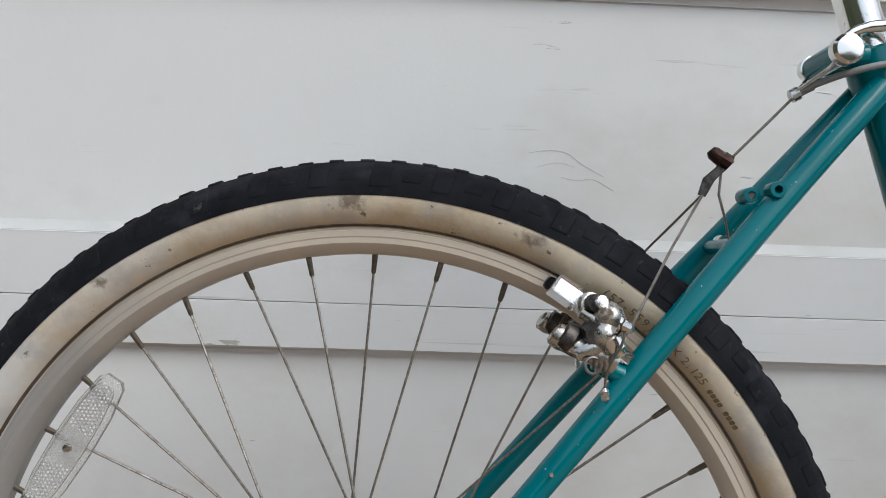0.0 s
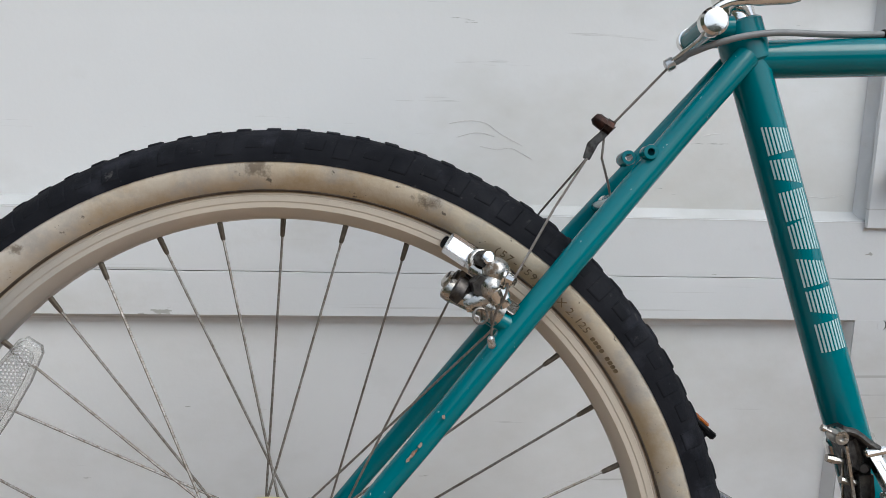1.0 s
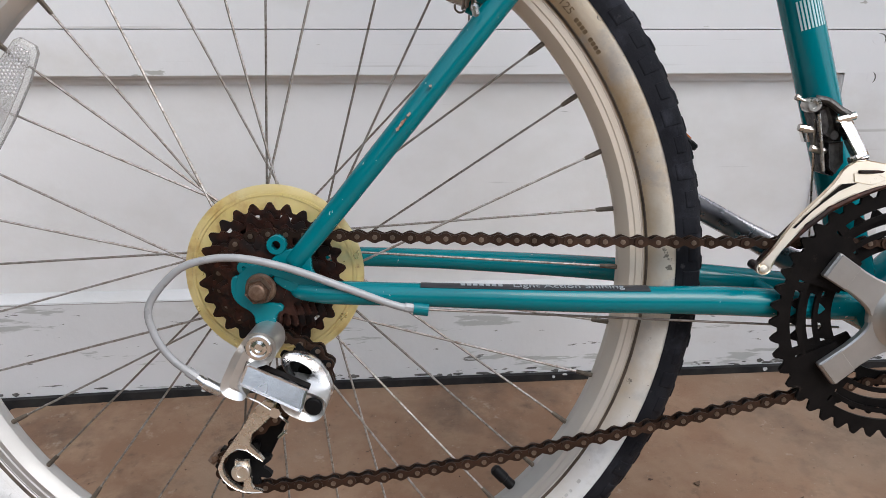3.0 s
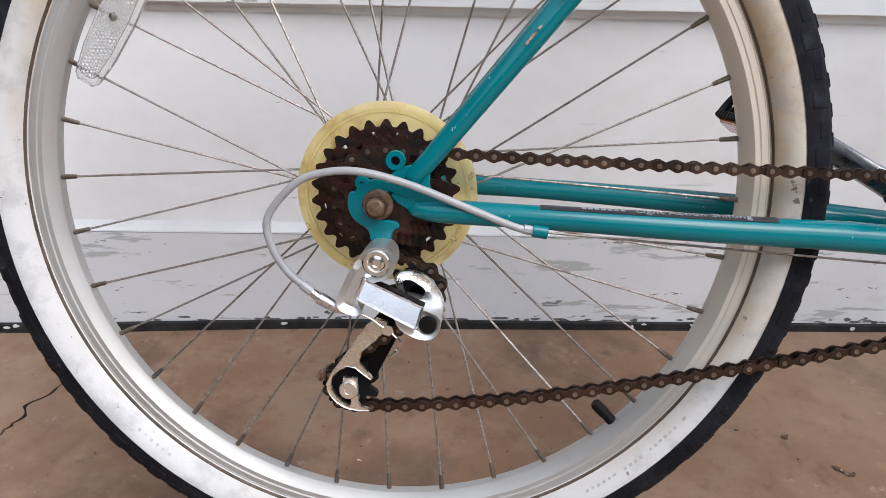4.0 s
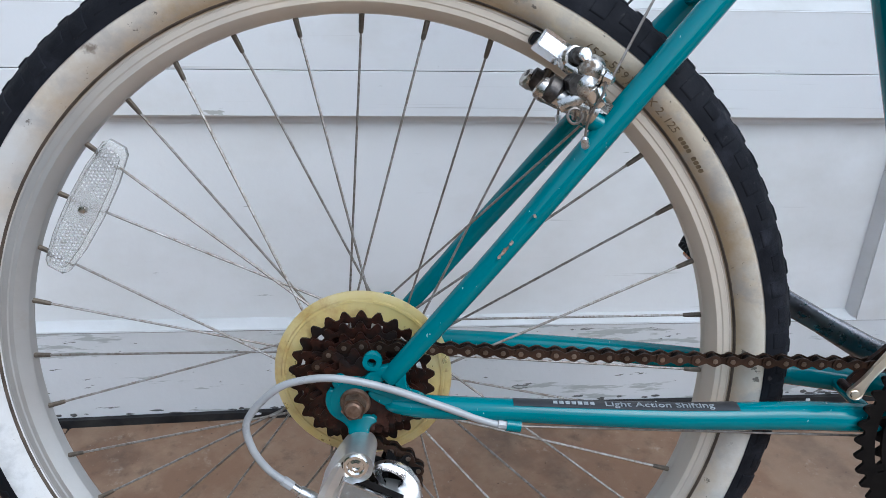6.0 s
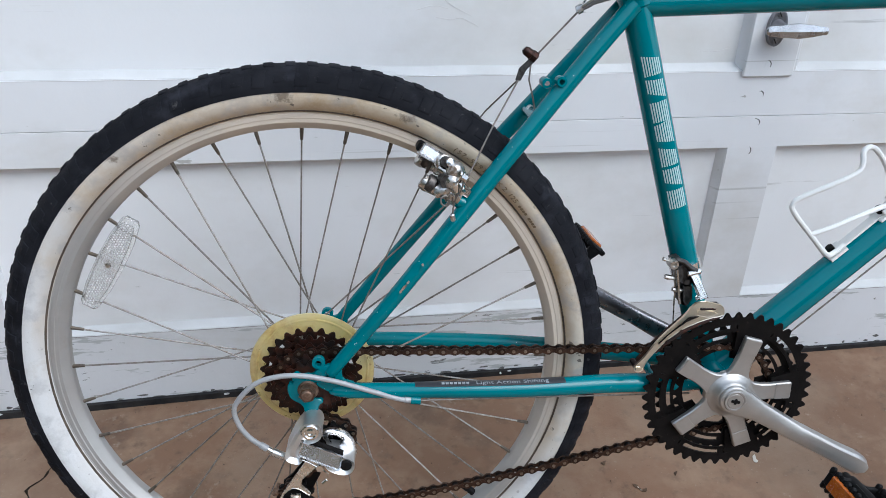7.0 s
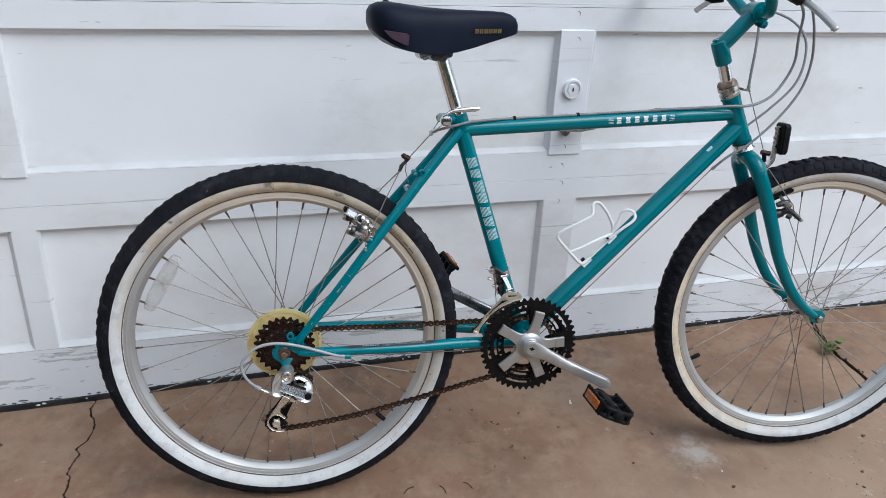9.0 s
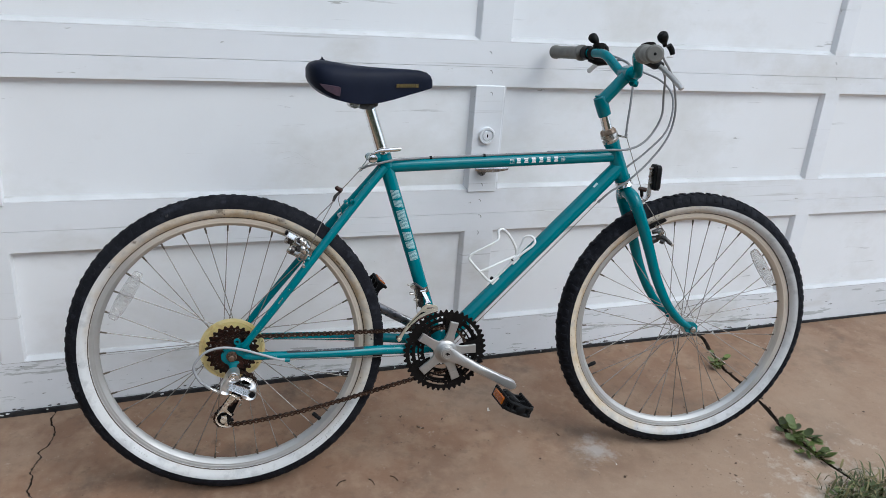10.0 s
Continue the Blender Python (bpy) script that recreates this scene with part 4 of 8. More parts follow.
# raised size marks on the rear sidewall
size_marks = Shape()
for text, first, step in (("(57-559)", 58.2, 1.05), ("26 X 2.125", 49.3, 0.86)):
    for i, ch in enumerate(text):
        if ch == " ":
            continue
        vs, fs = letters(ch, 0.0088, 0.0010)
        size_marks.add(vs, fs, 0, pose(0, 0, 0, 0, -(first - i * step - 90), 0) @ pose(0, -0.0212, 0.2880) @ pose(0, 0, 0, 40, 0, 0))
for i in range(9):
    if i != 4:
        slab(size_marks, rounded(0.0030, 0.0038, 0.001, 2), -0.0004, 0.0004, 0, pose(0, 0, 0, 0, -(40.0 - 0.68 * i - 90), 0) @ pose(0, -0.0208, 0.2875) @ pose(0, 0, 0, 40, 0, 0))
marks = Shape()
rnd = random.Random(12)
for first, last, step in ((-55.0, -35.5, 1.02), (-134.5, -127.0, 1.25)):
    a = first
    while a < last:
        w, h = rnd.uniform(0.0022, 0.0034), rnd.uniform(0.0060, 0.0082)
        m = pose(0, 0, 0, 0, -(a - 90), 0) @ pose(0, -0.0217, 0.2890) @ pose(0, 0, 0, 40, 0, 0)
        slab(marks, rounded(w, h, 0.0008, 2), -0.0005, 0.0004, 0, m)
        a += step * (1.0 if rnd.random() < 0.8 else 2.0)
tagged(part("sidewall_marking", marks, material("raised_pale_rubber", (0.46, 0.455, 0.44), (0.38, 0.37, 0.35), 120, 0.6), rear, "raised pale marks on the sidewall"), kind="stuff")
part("size_marking", size_marks, material("raised_rubber_marks", (0.26, 0.19, 0.11), (0.14, 0.10, 0.06), 200, 0.6), rear, "raised tyre size figures")

# ---------------------------------------------------------------- frame
BB = (0.456, -0.024)
ST_TOP, HT_TOP, HT_BOT = (0.3205, 0.408), (0.851, 0.448), (0.8895, 0.3575)
TOP_TUBE, DOWN_TUBE = ((0.331, 0.3860), (0.868, 0.4130)), ((0.468, -0.0145), (0.8760, 0.3880))
shell = Shape()
lathe(shell, [(0.0185, -0.035), (0.0205, -0.034), (0.0205, 0.034), (0.0185, 0.035)], 24, 0, Matrix.Translation(B(*BB)))
frameset = part("frame", shell, M_TEAL, bike, "teal enamelled steel frame with chipped paint")


def straight(a, b, r0, r1=None, n=6, seg=20):
    a, b = B(*a), B(*b)
    r1 = r0 if r1 is None else r1
    return tube(Shape(), [a.lerp(b, i / n) for i in range(n + 1)], [r0 + (r1 - r0) * i / n for i in range(n + 1)], seg)


st = straight(BB, ST_TOP, 0.0146, seg=24)
tube(st, [B(0.3290, 0.3820), B(0.3285, 0.3835), B(0.3200, 0.4105), B(0.3195, 0.4120)], [0.0150, 0.0168, 0.0168, 0.0150], 26)
tube(st, [B(0.2938, 0.4045, -0.0200), B(0.2938, 0.4045, 0.0205)], 0.0082, 18)
for off in (-0.010, 0.010):
    tube(st, [B(0.3120, 0.4050, off), B(0.2950, 0.4045, off)], [0.0090, 0.0082], 12)
part("seat_tube", st, M_TEAL, frameset)
part("top_tube", straight(*TOP_TUBE, 0.0137, seg=24), M_TEAL, frameset)
part("down_tube", straight(*DOWN_TUBE, 0.0176, seg=24), M_TEAL, frameset)
ht = straight(HT_TOP, HT_BOT, 0.0172, seg=24)
for a, b in ((HT_TOP, (0.8538, 0.4395)), ((0.8868, 0.3640), HT_BOT)):
    tube(ht, [B(*a), B(*b)], 0.0186, 24)
part("head_tube", ht, M_TEAL, frameset)
STAY = spline([B(0.022, -0.0010, 0.0605), B(0.034, -0.0040, 0.0605), B(0.120, -0.0062, 0.060), B(0.230, -0.0102, 0.054), B(0.330, -0.0145, 0.040), B(0.395, -0.0192, 0.033), B(0.448, -0.023, 0.022)], 6)


def stay_radius(x):
    return 0.0084 + 0.0024 * min(1.0, max(0.0, (x - 0.12) / 0.21))


for sg in (1, -1):
    fx, far = (0.002, 0) if sg > 0 else (0.0, 1)
    ss = spline([B(0.0215, 0.0165, sg * 0.0605), B(0.030, 0.026, sg * 0.0605), B(0.100 + fx * 0.5, 0.114, sg * 0.0560), B(0.185 + fx, 0.222, sg * 0.0415 + far * 0.002), B(0.263 + fx, 0.3170, sg * 0.0235 + far * 0.006), B(0.3205 + fx, 0.3850, sg * 0.0125 + far * 0.002)], 5)
    n = len(ss)
    part("seat_stay", tube(Shape(), ss, [(0.0030, 0.0040, 0.0052, 0.0062, 0.0068)[i] if i < 5 else 0.0070 + 0.0020 * min(1, 3 * (i - 5) / n) for i in range(n)], 16), M_TEAL_CHIP, frameset)
    cs = [p if sg > 0 else Vector((p.x, -p.y, p.z)) for p in STAY]
    part("chain_stay", tube(Shape(), cs, [stay_radius(p.x) * min(1.0, 0.24 + 0.76 * i / 7) for i, p in enumerate(cs)], 18), M_TEAL_CHIP, frameset)
    # dropout plate with eyelets; the hanger on the right side only
    d = Shape()
    pieces = [[(-0.0200, 0.010), (-0.0145, 0.0165), (0.0000, 0.0155), (0.0080, 0.0245), (0.0140, 0.0270), (0.0245, 0.0295), (0.0325, 0.0270), (0.0290, 0.0185), (0.0165, 0.0175), (0.0085, 0.0105), (0.0020, 0.0070), (-0.0120, 0.0030)],
              [(0.0230, 0.0285), (0.0322, 0.0265), (0.0318, 0.0110), (0.0420, 0.0045), (0.0300, 0.0015), (0.0245, 0.0100)],
              [(0.0085, 0.0105), (0.0165, 0.0065), (0.0270, 0.0050), (0.0520, 0.0040), (0.0520, -0.0125), (0.0310, -0.0095), (0.0200, -0.0040), (0.0110, 0.0005), (0.0040, 0.0065)],
              [(-0.0205, 0.010), (-0.0120, 0.0060), (-0.0110, -0.0050), (-0.0040, -0.0105), (0.0090, -0.0110), (0.0125, -0.0155), (0.0065, -0.0185), (0.0058, -0.0280), (-0.0090, -0.0280), (-0.0090, -0.0185), (-0.0180, -0.0120), (-0.0225, -0.0020)]]
    sector = [radians(55 + 22 * k) for k in range(9)]
    pieces.append([(-0.0036 + 0.0186 * math.cos(a), -0.0005 + 0.0186 * math.sin(a)) for a in sector] + [(-0.0036 + 0.0080 * math.cos(a), -0.0005 + 0.0080 * math.sin(a)) for a in reversed(sector)])
    pieces.append([(-0.0020, 0.0165), (0.0090, 0.0162), (0.0280, 0.0100), (0.0460, 0.0060), (0.0460, -0.0040), (0.0240, 0.0020), (0.0120, 0.0070), (0.0030, 0.0095)])
    if sg < 0:
        pieces[3] = [(x, max(u, -0.019)) for x, u in pieces[3] if u > -0.0275]
    for k, piece in enumerate(pieces):
        slab(d, soft([(x + 0.0030 - (0.003 if k == 3 and u > -0.017 and x < 0.003 else 0.0), u - 0.0010 + HUB) for x, u in piece]), -sg * 0.0605 - 0.0028 - 0.0002 * k, -sg * 0.0605 + 0.0028 + 0.0002 * k, 0, None, 0.0007)
    for ex, eu, er in ((0.0112, 0.0298, 0.0070), (-0.0118, 0.0135, 0.0052)):
        lathe(d, [(er - 0.0038, -0.0035), (er - 0.0004, -0.0035), (er, -0.0025), (er, 0.0025), (er - 0.0004, 0.0035), (er - 0.0038, 0.0035)], 16, 0, Matrix.Translation(B(ex, eu, sg * 0.0605)), True)
    part("dropout", d, M_TEAL_CHIP, frameset, "chipped teal dropout plate with eyelets")
    boss = Shape()
    tube(boss, [B(0.1640, 0.1935, sg * 0.046), B(0.1560, 0.1975, sg * 0.0460), B(0.1460, 0.2025, sg * 0.0465)], [0.0075, 0.0068, 0.0068], 14)
    part("brake_boss", boss, M_TEAL, frameset)
for (x, u, off), ln in (((0.2400, 0.3110, 0.016), 0.017), ((0.2520, 0.3140, 0.030), 0.012)):
    s = Shape()
    lathe(s, [(0.0026, -ln / 2), (0.0048, -ln / 2), (0.0052, -ln / 2 + 0.001), (0.0052, ln / 2), (0.0026, ln / 2)], 14, 0, Matrix.Translation(B(x, u, off)), True)
    part("rack_boss", s, M_TEAL, frameset)
s = Shape()
tube(s, [B(0.2290, 0.2780, 0.029), B(0.2290, 0.2780, -0.029)], 0.0054, 12)
part("stay_bridge", s, M_TEAL, frameset)
s = Shape()
tube(s, [B(0.386, -0.0190, 0.033), B(0.386, -0.0190, -0.033)], 0.0050, 12)
part("stay_bridge", s, M_TEAL, frameset)
s = Shape()
tube(s, [B(0.1065, -0.0140, 0.0660), B(0.1168, -0.0152, 0.0655)], 0.0048, 12)
part("cable_stop", s, M_TEAL, frameset)
for x in (0.424, 0.545, 0.700):
    s = Shape()
    u = 0.3860 + (x - 0.331) * 0.0503 + 0.0142
    tube(s, [B(x - 0.0025, u + 0.0002, 0.004), B(x + 0.0025, u + 0.0005, 0.004)], 0.0040, 10)
    part("cable_guide", s, M_BLACKMETAL, frameset, "small dark cable clip")
# orange primer showing through on the right seat stay
s = Shape()
rnd = random.Random(7)
for x, u, ln in ((0.0960, 0.1100, 0.0030), (0.0990, 0.1137, 0.0055), (0.1035, 0.1195, 0.0028), (0.118, 0.138, 0.0014)):
    a = math.atan2(0.361, 0.280)
    m = Matrix.Translation(B(x, u, 0.0570)) @ pose(0, 0, 0, 0, -math.degrees(a), 0)
    ln *= 0.8
    ring = [(ln * math.cos(6.283 * k / 11) * rnd.uniform(0.6, 1.1), 0.0011 * math.sin(6.283 * k / 11) * rnd.uniform(0.4, 1.3)) for k in range(11)]
    slab(s, ring, -0.0092, -0.0060, 0, m)
part("paint_scratch", s, M_PRIMER, frameset, "rust-orange scratch through the paint")

# ---------------------------------------------------------------- fork (turned with the bars)
fork_m = steered(Matrix.Identity(4))
crown = Shape()
tube(crown, [B(0.8965, 0.3385), B(0.9045, 0.318)], [0.0165, 0.0155], 20)
for sg in (1, -1):
    tube(crown, spline([B(0.9005, 0.329, sg * 0.006), B(0.902, 0.327, sg * 0.020), B(0.9065, 0.318, sg * 0.034), B(0.914, 0.300, sg * 0.0415)], 4), 0.0152, 18)
fork = part("fork", crown, M_TEAL, bike, "teal steel fork with curved blades", fork_m)
for sg in (1, -1):
    pts = spline([B(0.9105, 0.308, sg * 0.0405), B(0.930, 0.262, sg * 0.044), B(0.954, 0.200, sg * 0.046), B(0.980, 0.130, sg * 0.048), B(1.014, 0.066, sg * 0.050), B(1.048, 0.027, sg * 0.052), B(1.076, 0.0065, sg * 0.053)], 5)
    n = len(pts)
    part("fork_blade", tube(Shape(), pts, [0.0146 - 0.0066 * (i / (n - 1)) ** 1.2 for i in range(n)], 18), M_TEAL, fork)
    s = Shape()
    slab(s, [(x + 0.004, u + 0.0065 + HUB) for x, u in ((1.058, 0.004), (1.071, 0.014), (1.085, 0.012), (1.095, 0.002), (1.094, -0.013), (1.081, -0.017), (1.066, -0.012))], -sg * 0.053 - 0.003, -sg * 0.053 + 0.003, 0, None, 0.0008)
    part("fork_end", s, M_TEAL, fork)
    s = Shape()
    m = Matrix.Translation(B(FHUB[0], FHUB[1], 0))
    lathe(s, [(0.0, -sg * 0.064), (0.0045, -sg * 0.064), (0.005, -sg * 0.062), (0.0072, -sg * 0.061), (0.0072, -sg * 0.056), (0.0078, -sg * 0.056), (0.0078, -sg * 0.035)], 12, 0, m)
    part("axle_nut", s, M_BRAKE, fork, "dull axle nut")

# ---------------------------------------------------------------- drive train
disc = Shape()
lathe(disc, [(0.0478, -0.0256), (0.0520, -0.0250), (0.0588, -0.0240), (0.0596, -0.0252), (0.0612, -0.0252), (0.0620, -0.0238), (0.0645, -0.0236), (0.0674, -0.0222), (0.0674, -0.0209), (0.0645, -0.0222), (0.0520, -0.0236), (0.0478, -0.0242)], 64, 0, None, True)
part("spoke_guard_disc", disc, M_DISC, rear, "yellowed translucent plastic spoke guard")
for i, (teeth, r_in) in enumerate(((26, 0.034), (23, 0.030), (20, 0.026), (18, 0.022), (16, 0.019), (14, 0.016))):
    s = Shape()
    y = -0.0300 - 0.0056 * i
    rp = teeth * 0.0127 / (2 * math.pi)
    if i < 3:
        # slots between the toothed band and the inner band
        ring_teeth(s, teeth, rp - 0.0062, y - 0.0009, y + 0.0009, 0, 0.0054, 0.07 * i)
        lathe(s, [(r_in, y - 0.0008), (rp - 0.0105, y - 0.0008), (rp - 0.0105, y + 0.0008), (r_in, y + 0.0008)], 48, 0, None, True)
        for k in range(12):
            m = pose(0, 0, 0, 0, 30 * k + 17 * i, 0)
            slab(s, [(rp - 0.0115, -0.0070), (rp - 0.0050, -0.0080), (rp - 0.0050, 0.0080), (rp - 0.0115, 0.0070)], y - 0.0007, y + 0.0007, 0, m)
    else:
        ring_teeth(s, teeth, r_in, y - 0.0009, y + 0.0009, 0, 0.0062, 0.07 * i)
    part("sprocket", s, M_RUST, rear, "rusty brown sprocket")
    if i == 0:
        # pressed ribs on the largest sprocket
        b = Shape()
        for k in range(12):
            lathe(b, [(0.0, -0.0022), (0.0022, -0.0018), (0.0026, 0.0)], 8, 0, pose(0.040 * math.cos(k * 0.5236), y, 0.040 * math.sin(k * 0.5236)))
        part("sprocket_rivets", b, M_RUST, rear)
s = Shape()
lathe(s, [(0.031, -0.024), (0.031, -0.032), (0.026, -0.037), (0.022, -0.046), (0.0165, -0.056), (0.0165, -0.0605), (0.012, -0.0612), (0.0055, -0.0615), (0.0055, -0.066)], 32)
part("freewheel_body", s, M_RUST, rear, "rusty freewheel body")
for sg in (1, -1):
    s = Shape()
    nut = [(0.0088 * math.cos(math.pi / 3 * k + 0.2), 0.0088 * math.sin(math.pi / 3 * k + 0.2)) for k in range(6)]
    slab(s, nut, -sg * 0.0655 - 0.0001, -sg * 0.0735, 0, None, 0.0014)
    lathe(s, [(0.0106, -sg * 0.0633), (0.0110, -sg * 0.0640), (0.0106, -sg * 0.0652), (0.0098, -sg * 0.0660), (0.005, -sg * 0.0660)], 24)
    lathe(s, [(0.0060, -sg * 0.0730), (0.0060, -sg * 0.0765), (0.0048, -sg * 0.0780), (0.0, -sg * 0.0784)], 16)
    s.v = [(x - 0.0006, y, z - 0.001) for x, y, z in s.v]
    part("axle_nut", s, M_BOLT, rear, "rusty hexagonal axle nut with washer")

RINGS = [(46, 0.0815, 0.0505), (38, 0.0675, 0.0455), (28, 0.0470, 0.0405)]
RD_AT = (0.0058, -0.0004)        # how far the derailleur hangs from its drawn place
PULLEY_A, PULLEY_B = (0.0210, -0.0640), (-0.0262, -0.1392)


def chain_path():
    hang = Vector(RD_AT)
    wheels = [(Vector((0.4590, -0.0210)), 25.2 * 0.0127 / 6.28319, 0.0405, 1), (Vector((0, 0)), 17.2 * 0.0127 / 6.28319, 0.0440, 1),
              (Vector(PULLEY_A) + hang, 0.0185, 0.0540, -1), (Vector(PULLEY_B) + hang, 0.0174, 0.0560, 1)]
    n, ends = len(wheels), []
    for i in range(n):
        (ca, ra, _, sa), (cb, rb, _, sb) = wheels[i], wheels[(i + 1) % n]
        d = cb - ca
        ang = math.atan2(d.y, d.x) + math.asin((sa * ra - sb * rb) / d.length)
        right = Vector((math.sin(ang), -math.cos(ang)))
        ends.append((ca + right * sa * ra, cb + right * sb * rb))
    pts = []
    for i in range(n):
        c, r, off, sg = wheels[i]
        into, out = ends[i - 1][1] - c, ends[i][0] - c
        a0, a1 = math.atan2(into.y, into.x), math.atan2(out.y, out.x)
        if sg > 0 and a1 < a0:
            a1 += 2 * math.pi
        if sg < 0 and a1 > a0:
            a1 -= 2 * math.pi
        for k in range(25):
            a = a0 + (a1 - a0) * k / 24
            pts.append(B(c.x + r * math.cos(a), c.y + r * math.sin(a), off))
        # the free runs hang through a little: the slack lower one most, towards the rear
        (ax, au), (bx, bu), off_b = ends[i][0], ends[i][1], wheels[(i + 1) % n][2]
        sag = {0: 0.0020, n - 1: 0.0112}.get(i, 0.0)
        for k in range(1, 20 if sag else 0):
            f = k / 20
            slack = sag * (6.75 * f * (1 - f) ** 2 if i else 4 * f * (1 - f))
            pts.append(B(ax + (bx - ax) * f, au + (bu - au) * f - slack, off + (off_b - off) * f))
    return pts + [pts[0]]


def walk_along(pts, pitch):
    lens = [(b - a).length for a, b in zip(pts, pts[1:])]
    total = sum(lens)
    n = int(round(total / pitch / 2)) * 2
    out, i, done = [], 0, 0.0
    for k in range(n):
        want = total * k / n
        while done + lens[i] < want:
            done += lens[i]
            i += 1
        out.append(pts[i].lerp(pts[i + 1], (want - done) / lens[i]))
    return out


def link_mesh(outer):
    s, p = Shape(), 0.0127
    rr, waist = (0.0043, 0.0018) if outer else (0.0042, 0.0022)
    out = []
    for cx, a0 in ((p, -112), (0.0, 68)):
        for k in range(8):
            a = radians(a0 + 224 * k / 7)
            out.append((cx + rr * math.cos(a), rr * math.sin(a)))
        out.append((p / 2, waist if cx > 0 else -waist))
    y0, y1 = (0.0034, 0.0044) if outer else (0.0023, 0.0033)
    for sg in (1, -1):
        slab(s, out, sg * y0, sg * y1)
    for cx in (0.0, p):
        if outer:
            lathe(s, [(0.0, -0.0052), (0.0019, -0.0051), (0.0020, 0.0051), (0.0, 0.0052)], 8, 1, pose(cx, 0, 0))
        else:
            lathe(s, [(0.0036, -0.0023), (0.0036, 0.0023)], 9, 2, pose(cx, 0, 0))
    return to_mesh("chain_link", s, [M_CHAIN, M_PIN, M_BLACKMETAL], 40)


joints = walk_along(chain_path(), 0.0127)
pin = Shape()
tube(pin, [joints[0] + Vector((0, -0.005, 0)), joints[0] + Vector((0, 0.005, 0))], 0.0019, 8)
chain = part("chain", pin, M_CHAIN, bike, "rusty roller chain")
LINKS = [link_mesh(True), link_mesh(False)]
for i, a in enumerate(joints):
    d = joints[(i + 1) % len(joints)] - a
    ux = d.normalized()
    uy = (Vector((0, 1, 0)) - ux * ux.y).normalized()
    uz = ux.cross(uy)
    m = Matrix(((ux.x, uy.x, uz.x, a.x), (ux.y, uy.y, uz.y, a.y), (ux.z, uy.z, uz.z, a.z), (0, 0, 0, 1)))
    part("chain_link", LINKS[i % 2], None, chain, "", m)

# crankset: five-armed alloy spider, three black rings, two arms
CR = Matrix.Translation(B(0.4590, -0.0210))
spider = Shape()
lathe(spider, [(0.0, -0.0680), (0.0165, -0.0680), (0.0178, -0.0672), (0.0190, -0.0650), (0.0208, -0.0620), (0.0235, -0.0598), (0.0270, -0.0584), (0.0280, -0.0570), (0.0280, -0.0520)], 36)
crank = part("crankset", spider, M_CRANK, bike, "satin alloy crankset with black chainrings", CR)
arm = Shape()
half = [(0.022, 0.0150), (0.028, 0.0116), (0.036, 0.0100), (0.046, 0.0094), (0.069, 0.0100), (0.070, 0.0090)]
slab(arm, [(r, -w) for r, w in half] + [(r, w) for r, w in reversed(half)], -0.0588, -0.0522, 0, None, 0.0012)
slab(arm, [(0.0515, -0.0091), (0.0685, -0.0095), (0.0685, 0.0095), (0.0515, 0.0091)], -0.0596, -0.0583, 0, None, 0.0004)
SPIDER_ARM = to_mesh("spider_arm", arm, M_CRANK, 30)
for k in range(5):
    part("spider_arm", SPIDER_ARM, None, crank, "", pose(0, 0, 0, 0, -(3 + 72 * k), 0))
for teeth, r_in, off in RINGS:
    s = Shape()
    ring_teeth(s, teeth, r_in, -off - 0.0013, -off + 0.0013, 0, 0.0060)
    if teeth > 30:
        for k in range(5):
            a = radians(3 + 72 * k)
            ca, sa = math.cos(a), math.sin(a)
            slab(s, [(r * ca - w * sa, r * sa + w * ca) for r, w in ((0.049, -0.013), (r_in + 0.002, -0.022), (r_in + 0.002, 0.022), (0.049, 0.013))], -off - 0.0012, -off + 0.0012)
        # thin bridges between the slots
        for k in range(10):
            a = radians(21 + 36 * k)
            ca, sa = math.cos(a), math.sin(a)
            slab(s, [(r * ca - w * sa, r * sa + w * ca) for r, w in ((r_in - 0.006, -0.003), (r_in + 0.002, -0.003), (r_in + 0.002, 0.003), (r_in - 0.006, 0.003))], -off - 0.0011, -off + 0.0011)
        lathe(s, [(r_in - 0.0085, -off - 0.0011), (r_in - 0.0050, -off - 0.0011), (r_in - 0.0050, -off + 0.0011), (r_in - 0.0085, -off + 0.0011)], 60, 0, None, True)
    else:
        for k in range(5):
            a = radians(3 + 72 * k)
            ca, sa = math.cos(a), math.sin(a)
            slab(s, [(r * ca - w * sa, r * sa + w * ca) for r, w in ((0.036, -0.008), (0.049, -0.011), (0.049, 0.011), (0.036, 0.008))], -off - 0.0012, -off + 0.0012)
    part("chainring", s, M_BLACKMETAL, crank, "black toothed chainring")

